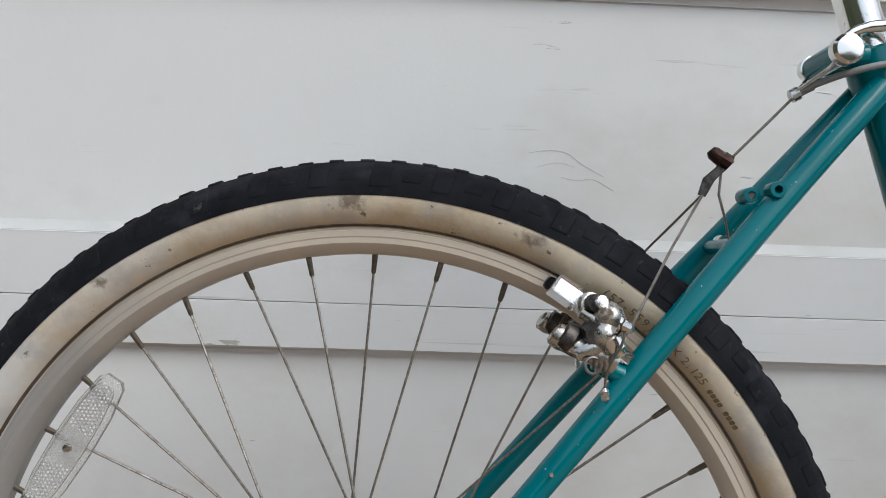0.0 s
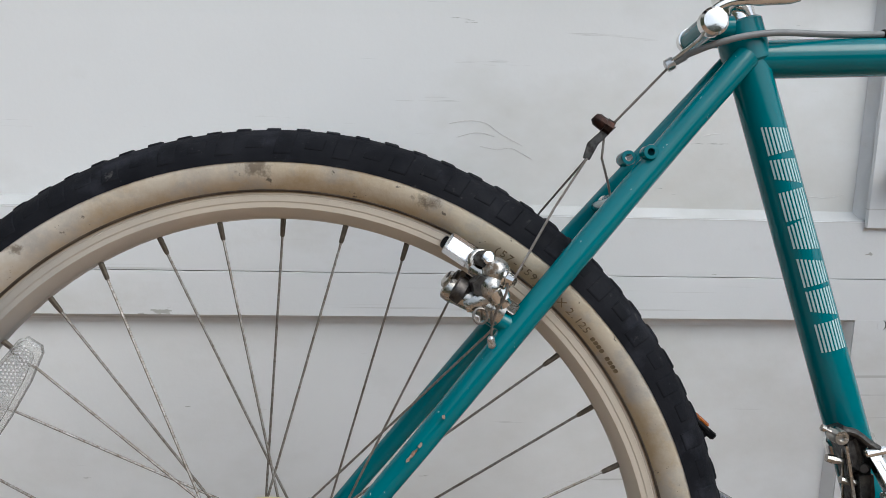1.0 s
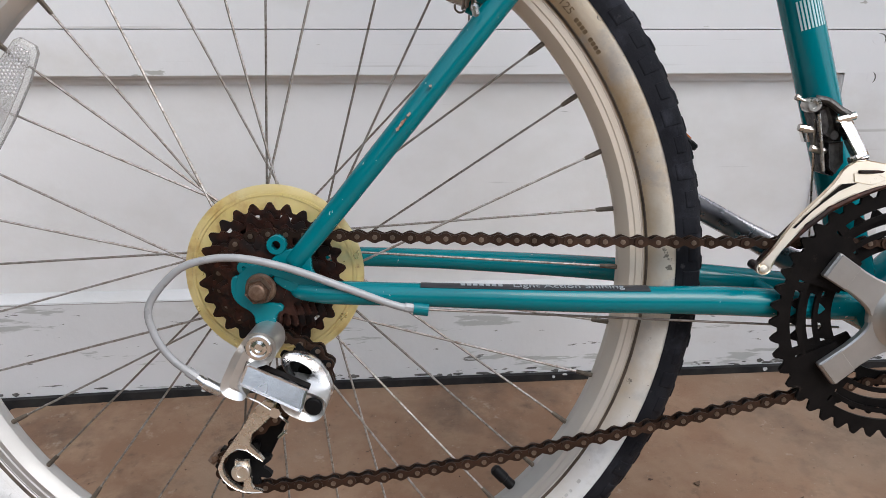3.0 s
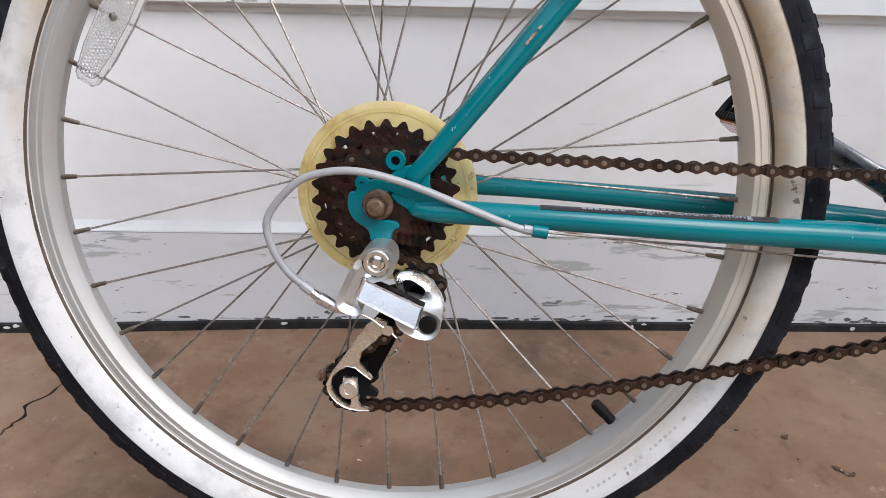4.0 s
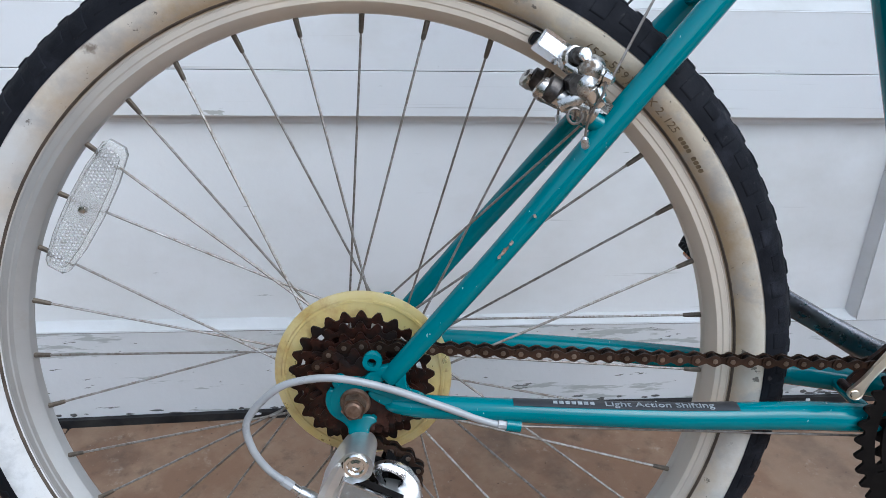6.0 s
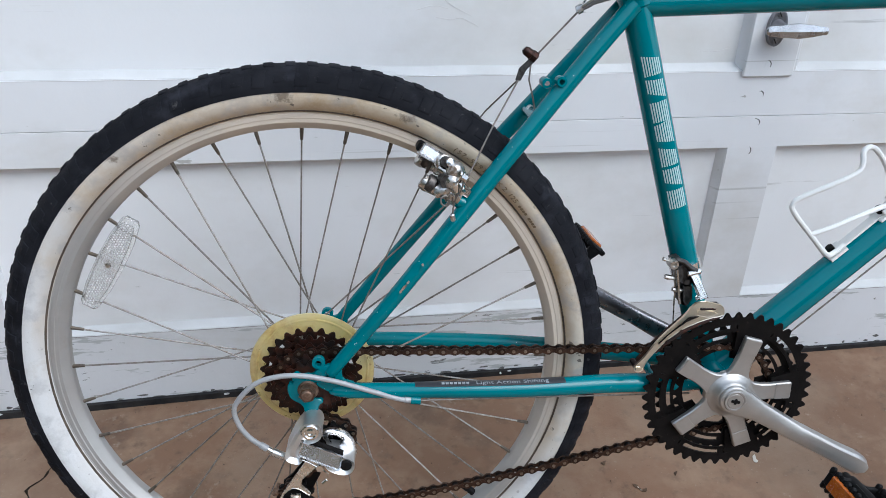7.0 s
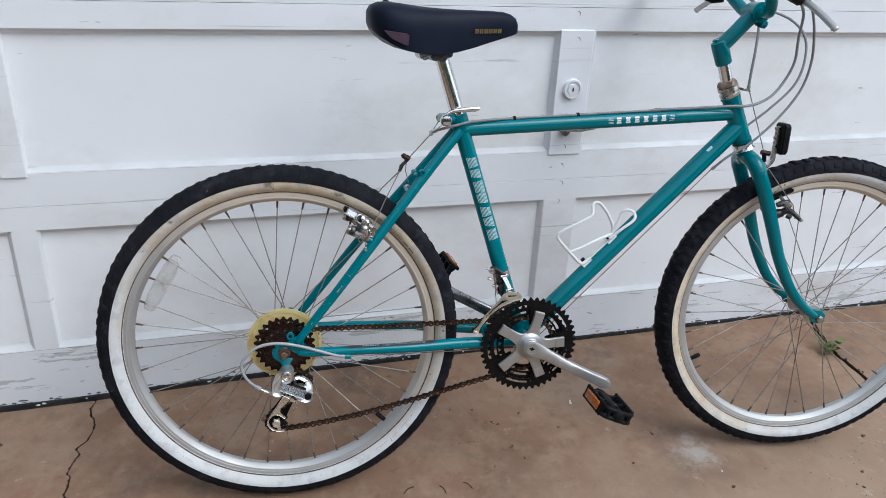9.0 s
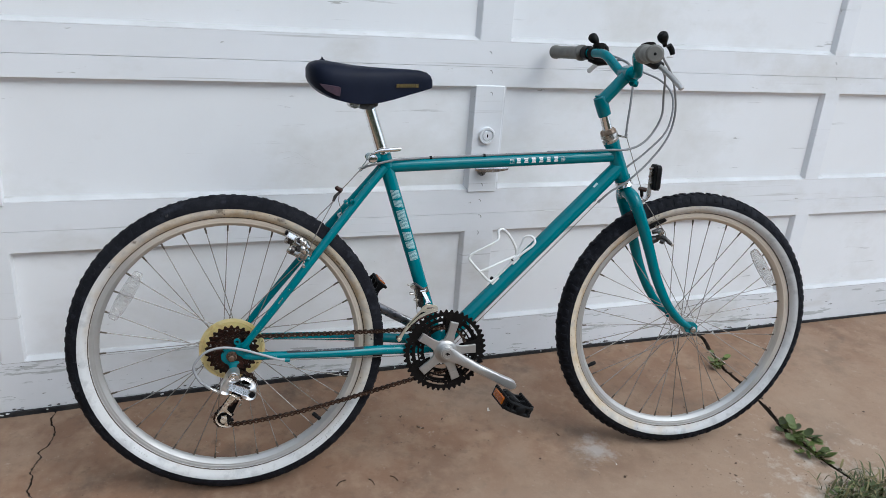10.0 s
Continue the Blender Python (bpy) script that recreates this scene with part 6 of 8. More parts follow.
def rear_cantilever(brake, sg):
    """One arm of the rear brake on its frame post; sg is 1 on the right side."""
    ax, au = RIM_DIR.x, RIM_DIR.y
    m = Matrix(((ax, 0, au, 0), (0, 1, 0, 0), (au, 0, -ax, 0), (0, 0, 0, 1)))

    def P(x, u, off):
        return B(x, u, sg * off)
    s = Shape()
    slab(s, rounded(0.0215, 0.0118, 0.0022, 3), -sg * 0.0262, -sg * 0.0405, 0, Matrix.Translation(P(0.1255, 0.2437, 0)) @ m @ pose(0, -sg * 0.033, 0, -14 * sg, 0, 0) @ pose(0, sg * 0.033, 0), 0.0020)
    tube(s, [P(0.1335, 0.2385, 0.036), P(0.1385, 0.2355, 0.037)], [0.0060, 0.0056], 14)
    part("pad_holder", s, M_POLISH, brake, "bright alloy pad holder")
    s = Shape()
    slab(s, rounded(0.056, 0.0092, 0.003, 3), -sg * 0.0150, -sg * 0.0275, 0, Matrix.Translation(P(0.1370, 0.2355, 0)) @ m, 0.001)
    part("brake_pad", s, M_BLACK, brake, "black rubber brake block")
    # post clamp with its dark eye and bright bolt end
    s = Shape()
    tube(s, [P(0.1372, 0.2360, 0.034), P(0.1372, 0.2362, 0.0345), P(0.1384, 0.2378, 0.050), P(0.1386, 0.2380, 0.0512)], [0.0062, 0.0080, 0.0080, 0.0064], 18)
    tube(s, [P(0.1330, 0.2330, 0.050), P(0.1395, 0.2295, 0.0525), P(0.1460, 0.2270, 0.054)], [0.0036, 0.0048, 0.0040], 12)
    part("post_clamp", s, M_BRAKE, brake, "pitted chrome pad clamp")
    s = Shape()
    tube(s, [P(0.1392, 0.2392, 0.048), P(0.1412, 0.2396, 0.056)], [0.0056, 0.0054], 16)
    part("clamp_eye", s, M_GRIME, brake, "dark clamp eye")
    s = Shape()
    tube(s, [P(0.1418, 0.2400, 0.054), P(0.1440, 0.2406, 0.0605), P(0.1442, 0.2407, 0.0612)], [0.0042, 0.0042, 0.0032], 14)
    part("clamp_bolt", s, M_POLISH, brake, "bright bolt end")
    # domed washers of the cable anchor, one above the other
    for (x, u, off), r in (((0.1490, 0.2312, 0.054), 0.0098), ((0.1462, 0.2212, 0.056), 0.0096)):
        c = P(x, u, off)
        d = Vector((0.30, -sg * 1.0, -0.10)).normalized()
        s = tube(Shape(), [c - d * 0.006, c - d * 0.002, c + d * 0.003, c + d * 0.006, c + d * 0.0082, c + d * 0.0090], [r * 0.80, r, r * 0.94, r * 0.74, r * 0.42, r * 0.12], 20)
        part("domed_washer", s, M_BRAKE, brake, "pitted chrome domed washer")
    s = Shape()
    tube(s, [P(0.1385, 0.2228, 0.052), P(0.1405, 0.2220, 0.062)], [0.0074, 0.0070], 6)
    part("washer_nut", s, M_GRIME, brake, "dark tarnished nut")
    for k in range(3):
        c = P(0.1525 + 0.0024 * k, 0.2285 - 0.0010 * k, 0.061 + 0.002 * k)
        part("anchor_ring", tube(Shape(), [c, c + Vector((0.0016, 0, -0.0006))], [0.0066 - 0.0008 * k, 0.0062 - 0.0008 * k], 16), M_CHROME, brake)
    part("anchor_bolt", tube(Shape(), [P(0.1560, 0.2275, 0.066), P(0.1600, 0.2258, 0.069)], [0.0034, 0.0028], 8), M_CHROME, brake)
    part("pivot_nut", tube(Shape(), [P(0.1495, 0.2195, 0.058), P(0.1535, 0.2130, 0.058), P(0.1537, 0.2128, 0.058), P(0.1555, 0.2100, 0.057)], [0.0072, 0.0066, 0.0050, 0.0046], 16), M_CHROME, brake)
    # the arm itself: a flat bright bar below, from the post to the rusty spring cap
    s = Shape()
    tube(s, spline([P(0.1530, 0.2030, 0.049), P(0.1430, 0.2085, 0.052), P(0.1330, 0.2118, 0.052), P(0.1225, 0.2165, 0.050), P(0.1170, 0.2205, 0.048)], 4),
         [0.0085] * 4 + [0.0074] * 4 + [0.0070] * 4 + [0.0078] * 4 + [0.0060], 14, 0, 0.8)
    tube(s, [P(0.1400, 0.2120, 0.052), P(0.1440, 0.2180, 0.055), P(0.1480, 0.2270, 0.056)], [0.0072, 0.0070, 0.0062], 14, 0, 0.8)
    tube(s, [P(0.1300, 0.2080, 0.057), P(0.1400, 0.2128, 0.0590), P(0.1430, 0.2145, 0.0585)], [0.0040, 0.0048, 0.0040], 10, 0, 0.5)
    part("brake_arm", s, M_BRAKE, brake, "chromed cantilever arm")
    s = Shape()
    tube(s, [P(0.1330, 0.2135, 0.049), P(0.1285, 0.2160, 0.050), P(0.1283, 0.2161, 0.050), P(0.1225, 0.2195, 0.050), P(0.1215, 0.2201, 0.050)], [0.0066, 0.0070, 0.0090, 0.0086, 0.0060], 20)
    tube(s, [P(0.1215, 0.2200, 0.050), P(0.1185, 0.2218, 0.050), P(0.1178, 0.2222, 0.050)], [0.0050, 0.0046, 0.0026], 8)
    part("spring_cap", s, M_CAP, brake, "rusty spring cap and pivot bolt")
    s = Shape()
    slab(s, rounded(0.0095, 0.0075, 0.001, 2), -sg * 0.036, -sg * 0.050, 0, Matrix.Translation(P(0.1600, 0.2085, 0)) @ m, 0.0008)
    part("post_foot", s, M_BRAKE, brake, "square brake post foot")
    s = Shape()
    coil = [P(0.1500 - 0.0016 * k / 6.283, 0.2040 + 0.0090 * math.sin(k * 0.5) + 0.0008 * k / 6.283, 0.0475 + 0.0098 * math.cos(k * 0.5)) for k in range(40)]
    tube(s, coil, 0.0010, 6)
    loop = [P(0.1395 + 0.0044 * math.cos(0.42 * k + 0.9), 0.2030 + 0.0048 * math.sin(0.42 * k + 0.9), 0.0600 + 0.0003 * k) for k in range(15)]
    tube(s, loop, 0.0009, 6)
    tube(s, spline([P(0.1570, 0.2270, 0.068), P(0.1540, 0.2160, 0.069), P(0.1490, 0.2060, 0.067), P(0.1470, 0.1960, 0.064), P(0.1468, 0.1900, 0.063)], 4), 0.0009, 6)
    part("return_spring", s, M_WIRE, brake, "coiled return spring and cable tail")
    s = Shape()
    tube(s, [P(0.1468, 0.1905, 0.063), P(0.1466, 0.1890, 0.063), P(0.1476, 0.1838, 0.0625), P(0.1482, 0.1826, 0.0625)], [0.0014, 0.0026, 0.0026, 0.0014], 10)
    part("cable_crimp", s, M_ALLOY, brake, "crimped cable end")


RIM_DIR = Vector((-0.845, 0.534)).normalized()
s = Shape()
tube(s, [B(0.2300, 0.2820, -0.006), B(0.2300, 0.2820, 0.006)], 0.0040, 10)
rear_brake = part("rear_brake", s, M_ALLOY, bike, "chromed cantilever rim brake with bare cables")
for side in (1, -1):
    rear_cantilever(rear_brake, side)
s = Shape()
tube(s, [B(0.2195, 0.3420, 0.002), B(0.2215, 0.3400, 0.002), B(0.2270, 0.3360, 0.002)], [0.0030, 0.0048, 0.0050], 10)
tube(s, [B(0.2270, 0.3360, 0.002), B(0.2320, 0.3330, 0.002)], [0.0058, 0.0058], 10)
part("yoke_bolt", s, M_RUST, rear_brake, "rusty brown cable yoke bolt")
s = Shape()
slab(s, lift([(0.2300, 0.3370), (0.2350, 0.3345), (0.2225, 0.3215), (0.2170, 0.3105), (0.2120, 0.3120), (0.2150, 0.3230)]), -0.0045, -0.0020, 0, None, 0.0006)
part("straddle_yoke", s, M_GRIME, rear_brake, "small grey cable yoke")
s = Shape()
for sg in (1, -1):
    tube(s, [B(0.2155, 0.3125, 0.003), B(0.1880, 0.2740, sg * 0.036), B(0.1590, 0.2265, sg * 0.069)], 0.0009, 6)
tube(s, [B(0.2725, 0.3800, 0.004), B(0.2330, 0.3370, 0.003), B(0.2200, 0.3200, 0.003)], 0.0010, 6)
tube(s, [B(0.2270, 0.3280, 0.002), B(0.2255, 0.3120, 0.004), B(0.2300, 0.2950, 0.006), B(0.2325, 0.2830, 0.006)], 0.0009, 6)
part("brake_wire", s, M_WIRE, rear_brake, "bare straddle cable")

# ---------------------------------------------------------------- seat cluster, post and saddle
s = Shape()
ax = (Vector((ST_TOP[0], 0, ST_TOP[1])) - Vector((BB[0], 0, BB[1]))).normalized()
tube(s, [B(0.3250, 0.3960), B(0.2965, 0.4860), B(0.2895, 0.5080)], [0.0130, 0.0130, 0.0130], 24)
tube(s, [B(0.2895, 0.5080), B(0.2885, 0.5120)], [0.0136, 0.0110], 24)
post = part("seat_post", s, M_PITTED, bike, "worn chrome seat post")
s = Shape()
tube(s, [B(0.2860, 0.5140, -0.020), B(0.2860, 0.5140, 0.020)], 0.0105, 16)
tube(s, [B(0.2740, 0.5135, -0.023), B(0.2740, 0.5135, 0.023)], [0.0085, 0.0085], 14)
tube(s, [B(0.2980, 0.5170, -0.023), B(0.2980, 0.5170, 0.023)], [0.0062, 0.0062], 14)
part("saddle_clamp", s, M_GRIME, post, "grimy dark saddle clamp")
s = Shape()
tube(s, [B(0.2935, 0.4045, 0.020), B(0.2935, 0.4045, 0.0225), B(0.2935, 0.4045, 0.0290), B(0.2935, 0.4045, 0.0312), B(0.2935, 0.4045, 0.0320)], [0.0070, 0.0098, 0.0098, 0.0080, 0.0030], 24)
tube(s, spline([B(0.2940, 0.4110, 0.0215), B(0.2985, 0.4165, 0.022), B(0.3090, 0.4205, 0.022), B(0.3250, 0.4222, 0.022), B(0.3540, 0.4245, 0.022)], 4), [0.0030] * 8 + [0.0038] * 4 + [0.0046] * 4 + [0.0030], 12, 0, 0.7)
qr = part("quick_release_lever", s, M_CHROME, bike, "chromed quick-release seat clamp lever")
s = tube(Shape(), [B(0.2935, 0.4045, -0.020), B(0.2935, 0.4045, -0.0205), B(0.2935, 0.4045, -0.0270), B(0.2935, 0.4045, -0.0285)], [0.0070, 0.0090, 0.0088, 0.0060], 18)
part("clamp_nut", s, M_CHROME, qr)


def saddle_shape():
    rows = [  # x, half width, top, lowest edge, crown height of the rim
        (0.1600, 0.030, 0.5880, 0.5660), (0.1655, 0.048, 0.5955, 0.5560), (0.1765, 0.060, 0.6000, 0.5450), (0.1920, 0.068, 0.6005, 0.5340), (0.2120, 0.070, 0.5985, 0.5250),
        (0.2360, 0.064, 0.5955, 0.5190), (0.2600, 0.054, 0.5930, 0.5165), (0.2850, 0.043, 0.5915, 0.5170), (0.3100, 0.034, 0.5905, 0.5200), (0.3400, 0.027, 0.5900, 0.5275),
        (0.3700, 0.0235, 0.5895, 0.5370), (0.3950, 0.0215, 0.5880, 0.5445), (0.4080, 0.0200, 0.5845, 0.5485), (0.4170, 0.0160, 0.5785, 0.5515), (0.4215, 0.0100, 0.5710, 0.5540), (0.4230, 0.0045, 0.5650, 0.5560)]
    n, verts, faces = 22, [], []
    for x, w, top, low in rows:
        h = top - low
        for k in range(n):
            f = k / (n - 1)
            a = math.pi * f
            c = math.cos(a)
            y = -w * math.copysign(abs(c) ** 0.62, c)
            z = low + h * (math.sin(a) ** 0.52 if 0 < f < 1 else 0)
            flare = 1.0 - 0.16 * (1 - (z - low) / h)
            verts.append((x, y * flare, z + HUB))
    for i in range(len(rows) - 1):
        for k in range(n - 1):
            faces.append((i * n + k, i * n + k + 1, (i + 1) * n + k + 1, (i + 1) * n + k))
        faces.append((i * n + n - 1, i * n, (i + 1) * n, (i + 1) * n + n - 1))
    faces += [tuple(range(n)), tuple((len(rows) - 1) * n + k for k in range(n))]
    return Shape().add(verts, faces)


saddle = part("saddle", saddle_shape(), M_SADDLE, bike, "dark navy vinyl saddle with a worn tail", None, 60)
s = Shape()
for sg in (1, -1):
    tube(s, spline([B(0.195, 0.5600, sg * 0.032), B(0.235, 0.5330, sg * 0.024), B(0.262, 0.5220, sg * 0.020), B(0.295, 0.5220, sg * 0.020), B(0.330, 0.5400, sg * 0.014), B(0.380, 0.5650, sg * 0.006)], 4), 0.0035, 8)
part("saddle_rails", s, M_CHROME, saddle, "chromed saddle rails")
s = Shape()
tube(s, [B(0.256, 0.5175, -0.024), B(0.256, 0.5175, 0.024)], [0.011, 0.011], 18)
part("clamp_band", s, M_BRAKE, saddle)
s = Shape()
slab(s, [(-0.022, 0.009), (0.016, 0.0070), (0.021, 0.005), (0.021, -0.012), (0.015, -0.0115), (-0.008, -0.003)], -0.0010, 0.0020, 0, Matrix.Translation(B(0.2010, 0.5440, 0.0672)) @ pose(0, 0, 0, 10, 4, 8), 0.0006)
part("side_panel", s, M_PLUM, saddle, "faded plum side panel")
s = Shape()
for k in range(6):
    m = Matrix.Translation(B(0.3440 + 0.0082 * k, 0.5550 + 0.0003 * k, 0.0270 - 0.00060 * k)) @ pose(0, 0, 0, 14, 0, 4)
    for x0 in (-0.0026, 0.0010):
        slab(s, [(x0, -0.0036), (x0 + 0.0017, -0.0036), (x0 + 0.0017, 0.0036), (x0, 0.0036)], -0.0012, 0.0010, 0, m)
part("maker_mark", s, M_DECAL_Y, saddle, "row of small yellow printed bars")
s = Shape()
for x, u, h in ((0.189, 0.5985, 0.0050), (0.1925, 0.5985, 0.0095), (0.1960, 0.5980, 0.0055), (0.2020, 0.5970, 0.0040)):
    tube(s, [B(x, u - 0.004, -0.010), B(x + 0.0006, u + h * 0.6, -0.011), B(x - 0.0004, u + h, -0.012)], [0.0034, 0.0024, 0.0006], 7)
part("torn_flap", s, M_SADDLE, saddle, "torn tuft of vinyl on the tail")

# ---------------------------------------------------------------- headset, stem, bars
AX = -AXIS_DIR
M_CAP_RUST = material("rust_browned_nut", (0.16, 0.095, 0.06), (0.34, 0.27, 0.21), 90, 0.35, 0.55, metal=0.8, grain=0.4, grain_scale=300)


def on_axis(d, off=0.0):
    return AXIS_TOP + AX * d + Vector((0, -off, 0))


s = Shape()
tube(s, [on_axis(-0.012), on_axis(-0.006), on_axis(-0.0055), on_axis(0.001), on_axis(0.0012), on_axis(0.008), on_axis(0.0085), on_axis(0.013)], [0.0185, 0.0195, 0.0165, 0.0165, 0.0200, 0.0195, 0.0150, 0.0140], 24)
headset = part("headset", s, M_BRAKE, bike, "rust-flecked chrome headset")
s = Shape()
tube(s, [on_axis(0.009), on_axis(0.015), on_axis(0.019)], [0.0185, 0.0180, 0.0150], 6)
part("lock_nut", s, M_CAP_RUST, headset, "rusty headset lock nut")
s = Shape()
lo = B(0.8905, 0.354)
tube(s, [lo + AX * 0.002, lo - AX * 0.004, lo - AX * 0.0045, lo - AX * 0.011, lo - AX * 0.014], [0.0190, 0.0195, 0.0170, 0.0210, 0.0180], 24)
part("lower_cup", s, M_CHROME, headset, "chrome lower headset cup")
s = Shape()
slab(s, lift([(0.8620, 0.4640), (0.8850, 0.4575), (0.8900, 0.4560), (0.8900, 0.4535), (0.8620, 0.4580)]), -0.003, 0.003, 0, None, 0.0006)
part("cable_hanger", s, M_BRAKE, headset, "bent steel cable hanger", steered(Matrix.Identity(4)))

stem_m = steered(Matrix.Identity(4))
s = Shape()
tube(s, [on_axis(0.012), on_axis(0.070) + Vector((0.004, 0, 0))], 0.0111, 20)
stem = part("stem", s, M_CHROME, bike, "teal stem on a chrome quill", stem_m)
s = Shape()
knee = on_axis(0.0905) + Vector((0.005, 0, 0))
clampc = B(0.8790, 0.5985)
tube(s, [on_axis(0.052) + Vector((0.004, 0, 0)), on_axis(0.055) + Vector((0.004, 0, 0)), on_axis(0.086) + Vector((0.005, 0, 0)), on_axis(0.096) + Vector((0.005, 0, 0)), on_axis(0.0985) + Vector((0.005, 0, 0))], [0.0135, 0.0152, 0.0158, 0.0150, 0.0105], 22)
tube(s, [knee + Vector((0.000, 0, -0.006)), knee.lerp(clampc, 0.35) + Vector((0.002, 0, -0.002)), knee.lerp(clampc, 0.7), clampc], [0.0150, 0.0140, 0.0140, 0.0150], 20)
tube(s, [clampc + Vector((0, -0.020, 0)), clampc + Vector((0, 0.020, 0))], 0.0180, 24)
tube(s, [clampc + Vector((0.004, -0.010, -0.018)), clampc + Vector((0.016, -0.008, -0.022))], [0.0085, 0.0075], 12)
part("stem_arm", s, M_TEAL, stem, "teal forged stem arm")
s = Shape()
tube(s, [clampc + Vector((0.010, -0.016, -0.020)), clampc + Vector((0.010, 0.012, -0.020))], 0.0052, 6)
part("clamp_bolt", s, M_BLACK, stem)
s = Shape()
tube(s, [on_axis(0.0985), on_axis(0.1010)], [0.0065, 0.0055], 12)
part("stem_bolt", s, M_TEAL, stem)

half = [(0.8790, 0.5985, 0.0), (0.8790, 0.5985, 0.034), (0.8775, 0.6010, 0.048), (0.8710, 0.6120, 0.062), (0.8610, 0.6280, 0.078), (0.8530, 0.6385, 0.094), (0.8460, 0.6410, 0.116), (0.8300, 0.6410, 0.178), (0.8120, 0.6410, 0.240), (0.7970, 0.6410, 0.296)]
pts = [B(x, u, -o) for x, u, o in reversed(half)] + [B(x, u, o) for x, u, o in half[1:]]
s = Shape()
tube(s, spline(pts, 5), 0.0111, 18)
bars = part("handlebar", s, M_TEAL, bike, "teal riser handlebar with grey grips", stem_m)
for sg in (1, -1):
    a, b = B(0.8290, 0.6410, sg * 0.182), B(0.7960, 0.6410, sg * 0.300)
    s = Shape()
    nn = 14
    path = [a.lerp(b, i / nn) for i in range(nn + 1)]
    tube(s, [path[0]] + path + [b + (b - a).normalized() * 0.003], [0.0140, 0.0195, 0.0195] + [0.0152 + 0.0006 * (i % 2) for i in range(nn - 4)] + [0.0158, 0.0172, 0.0170, 0.0135], 20)
    part("grip", s, M_GRIP, bars, "worn grey rubber grip", stem_m.inverted() @ stem_m)
    s = Shape()
    tube(s, [b + (b - a).normalized() * 0.0028, b + (b - a).normalized() * 0.0034], 0.0028, 10)
    part("grip_hole", s, M_BLACK, bars)
    # brake lever: clamp, body, blade
    s = Shape()
    c = B(0.8355, 0.6412, sg * 0.164)
    d = (b - a).normalized()
    tube(s, [c - d * 0.010, c + d * 0.010], 0.0165, 20)
    tube(s, [c + Vector((0.006, 0, -0.010)), c + Vector((0.030, sg * 0.006, -0.020)), c + Vector((0.048, sg * 0.016, -0.020))], [0.0105, 0.0100, 0.0070], 12)
    lever = part("brake_lever", s, M_BLACK, bike, "alloy brake lever in a black clamp", stem_m)
    s = Shape()
    fw, out, dn = (0.060, 0.062, 0.064) if sg > 0 else (0.046, 0.108, 0.046)
    blade = spline([c + Vector((0.034, sg * 0.010, -0.020))] + [c + Vector((0.034 + (fw - 0.034) * f, sg * 0.010 - sg * (out + 0.010) * f, -0.020 - (dn - 0.020) * (f ** 1.3))) for f in (0.25, 0.53, 0.83, 1.0)], 4)
    nb = len(blade)
    tube(s, blade, [0.0058] * (nb - 3) + [0.0052, 0.0066, 0.0046], 12, 0, 0.6)
    part("lever_blade", s, M_CRANK, lever, "silver lever blade")
    # thumb shifter
    s = Shape()
    e = B(0.8425, 0.6412, sg * 0.140)
    tube(s, [e - d * 0.007, e + d * 0.007], 0.0150, 18)
    lathe(s, [(0.0, -0.010), (0.013, -0.009), (0.015, -0.004), (0.015, 0.006), (0.0, 0.008)], 20, 0, Matrix.Translation(e + Vector((0.012, 0, 0.014))) @ pose(0, 0, 0, 70, 0, 0))
    shifter = part("thumb_shifter", s, M_BLACKMETAL, bike, "black thumb shifter with a rubber paddle", stem_m)
    s = Shape()
    e = e + Vector((0.034, 0, 0)) if sg > 0 else e
    pd = [e + Vector((0.012, -sg * 0.004, 0.018)), e + Vector((0.007, -sg * 0.008, 0.027)), e + Vector((0.000, -sg * 0.014, 0.036)), e + Vector((-0.006, -sg * 0.018, 0.043))]
    tube(s, spline(pd, 4), [0.0048] * 3 + [0.0062, 0.0078, 0.0094, 0.0106, 0.0113, 0.0116, 0.0114, 0.0104, 0.0086, 0.0050], 14, 0, 0.9)
    part("paddle", s, M_BLACK, shifter, "black rubber thumb paddle")
    s = Shape()
    tube(s, [e + Vector((0.022, 0, 0.020)), e + Vector((0.030, sg * 0.002, 0.012)), e + Vector((0.034, sg * 0.002, 0.002))], [0.0060, 0.0062, 0.0050], 10)
    part("barrel_adjuster", s, M_BLACK, shifter)

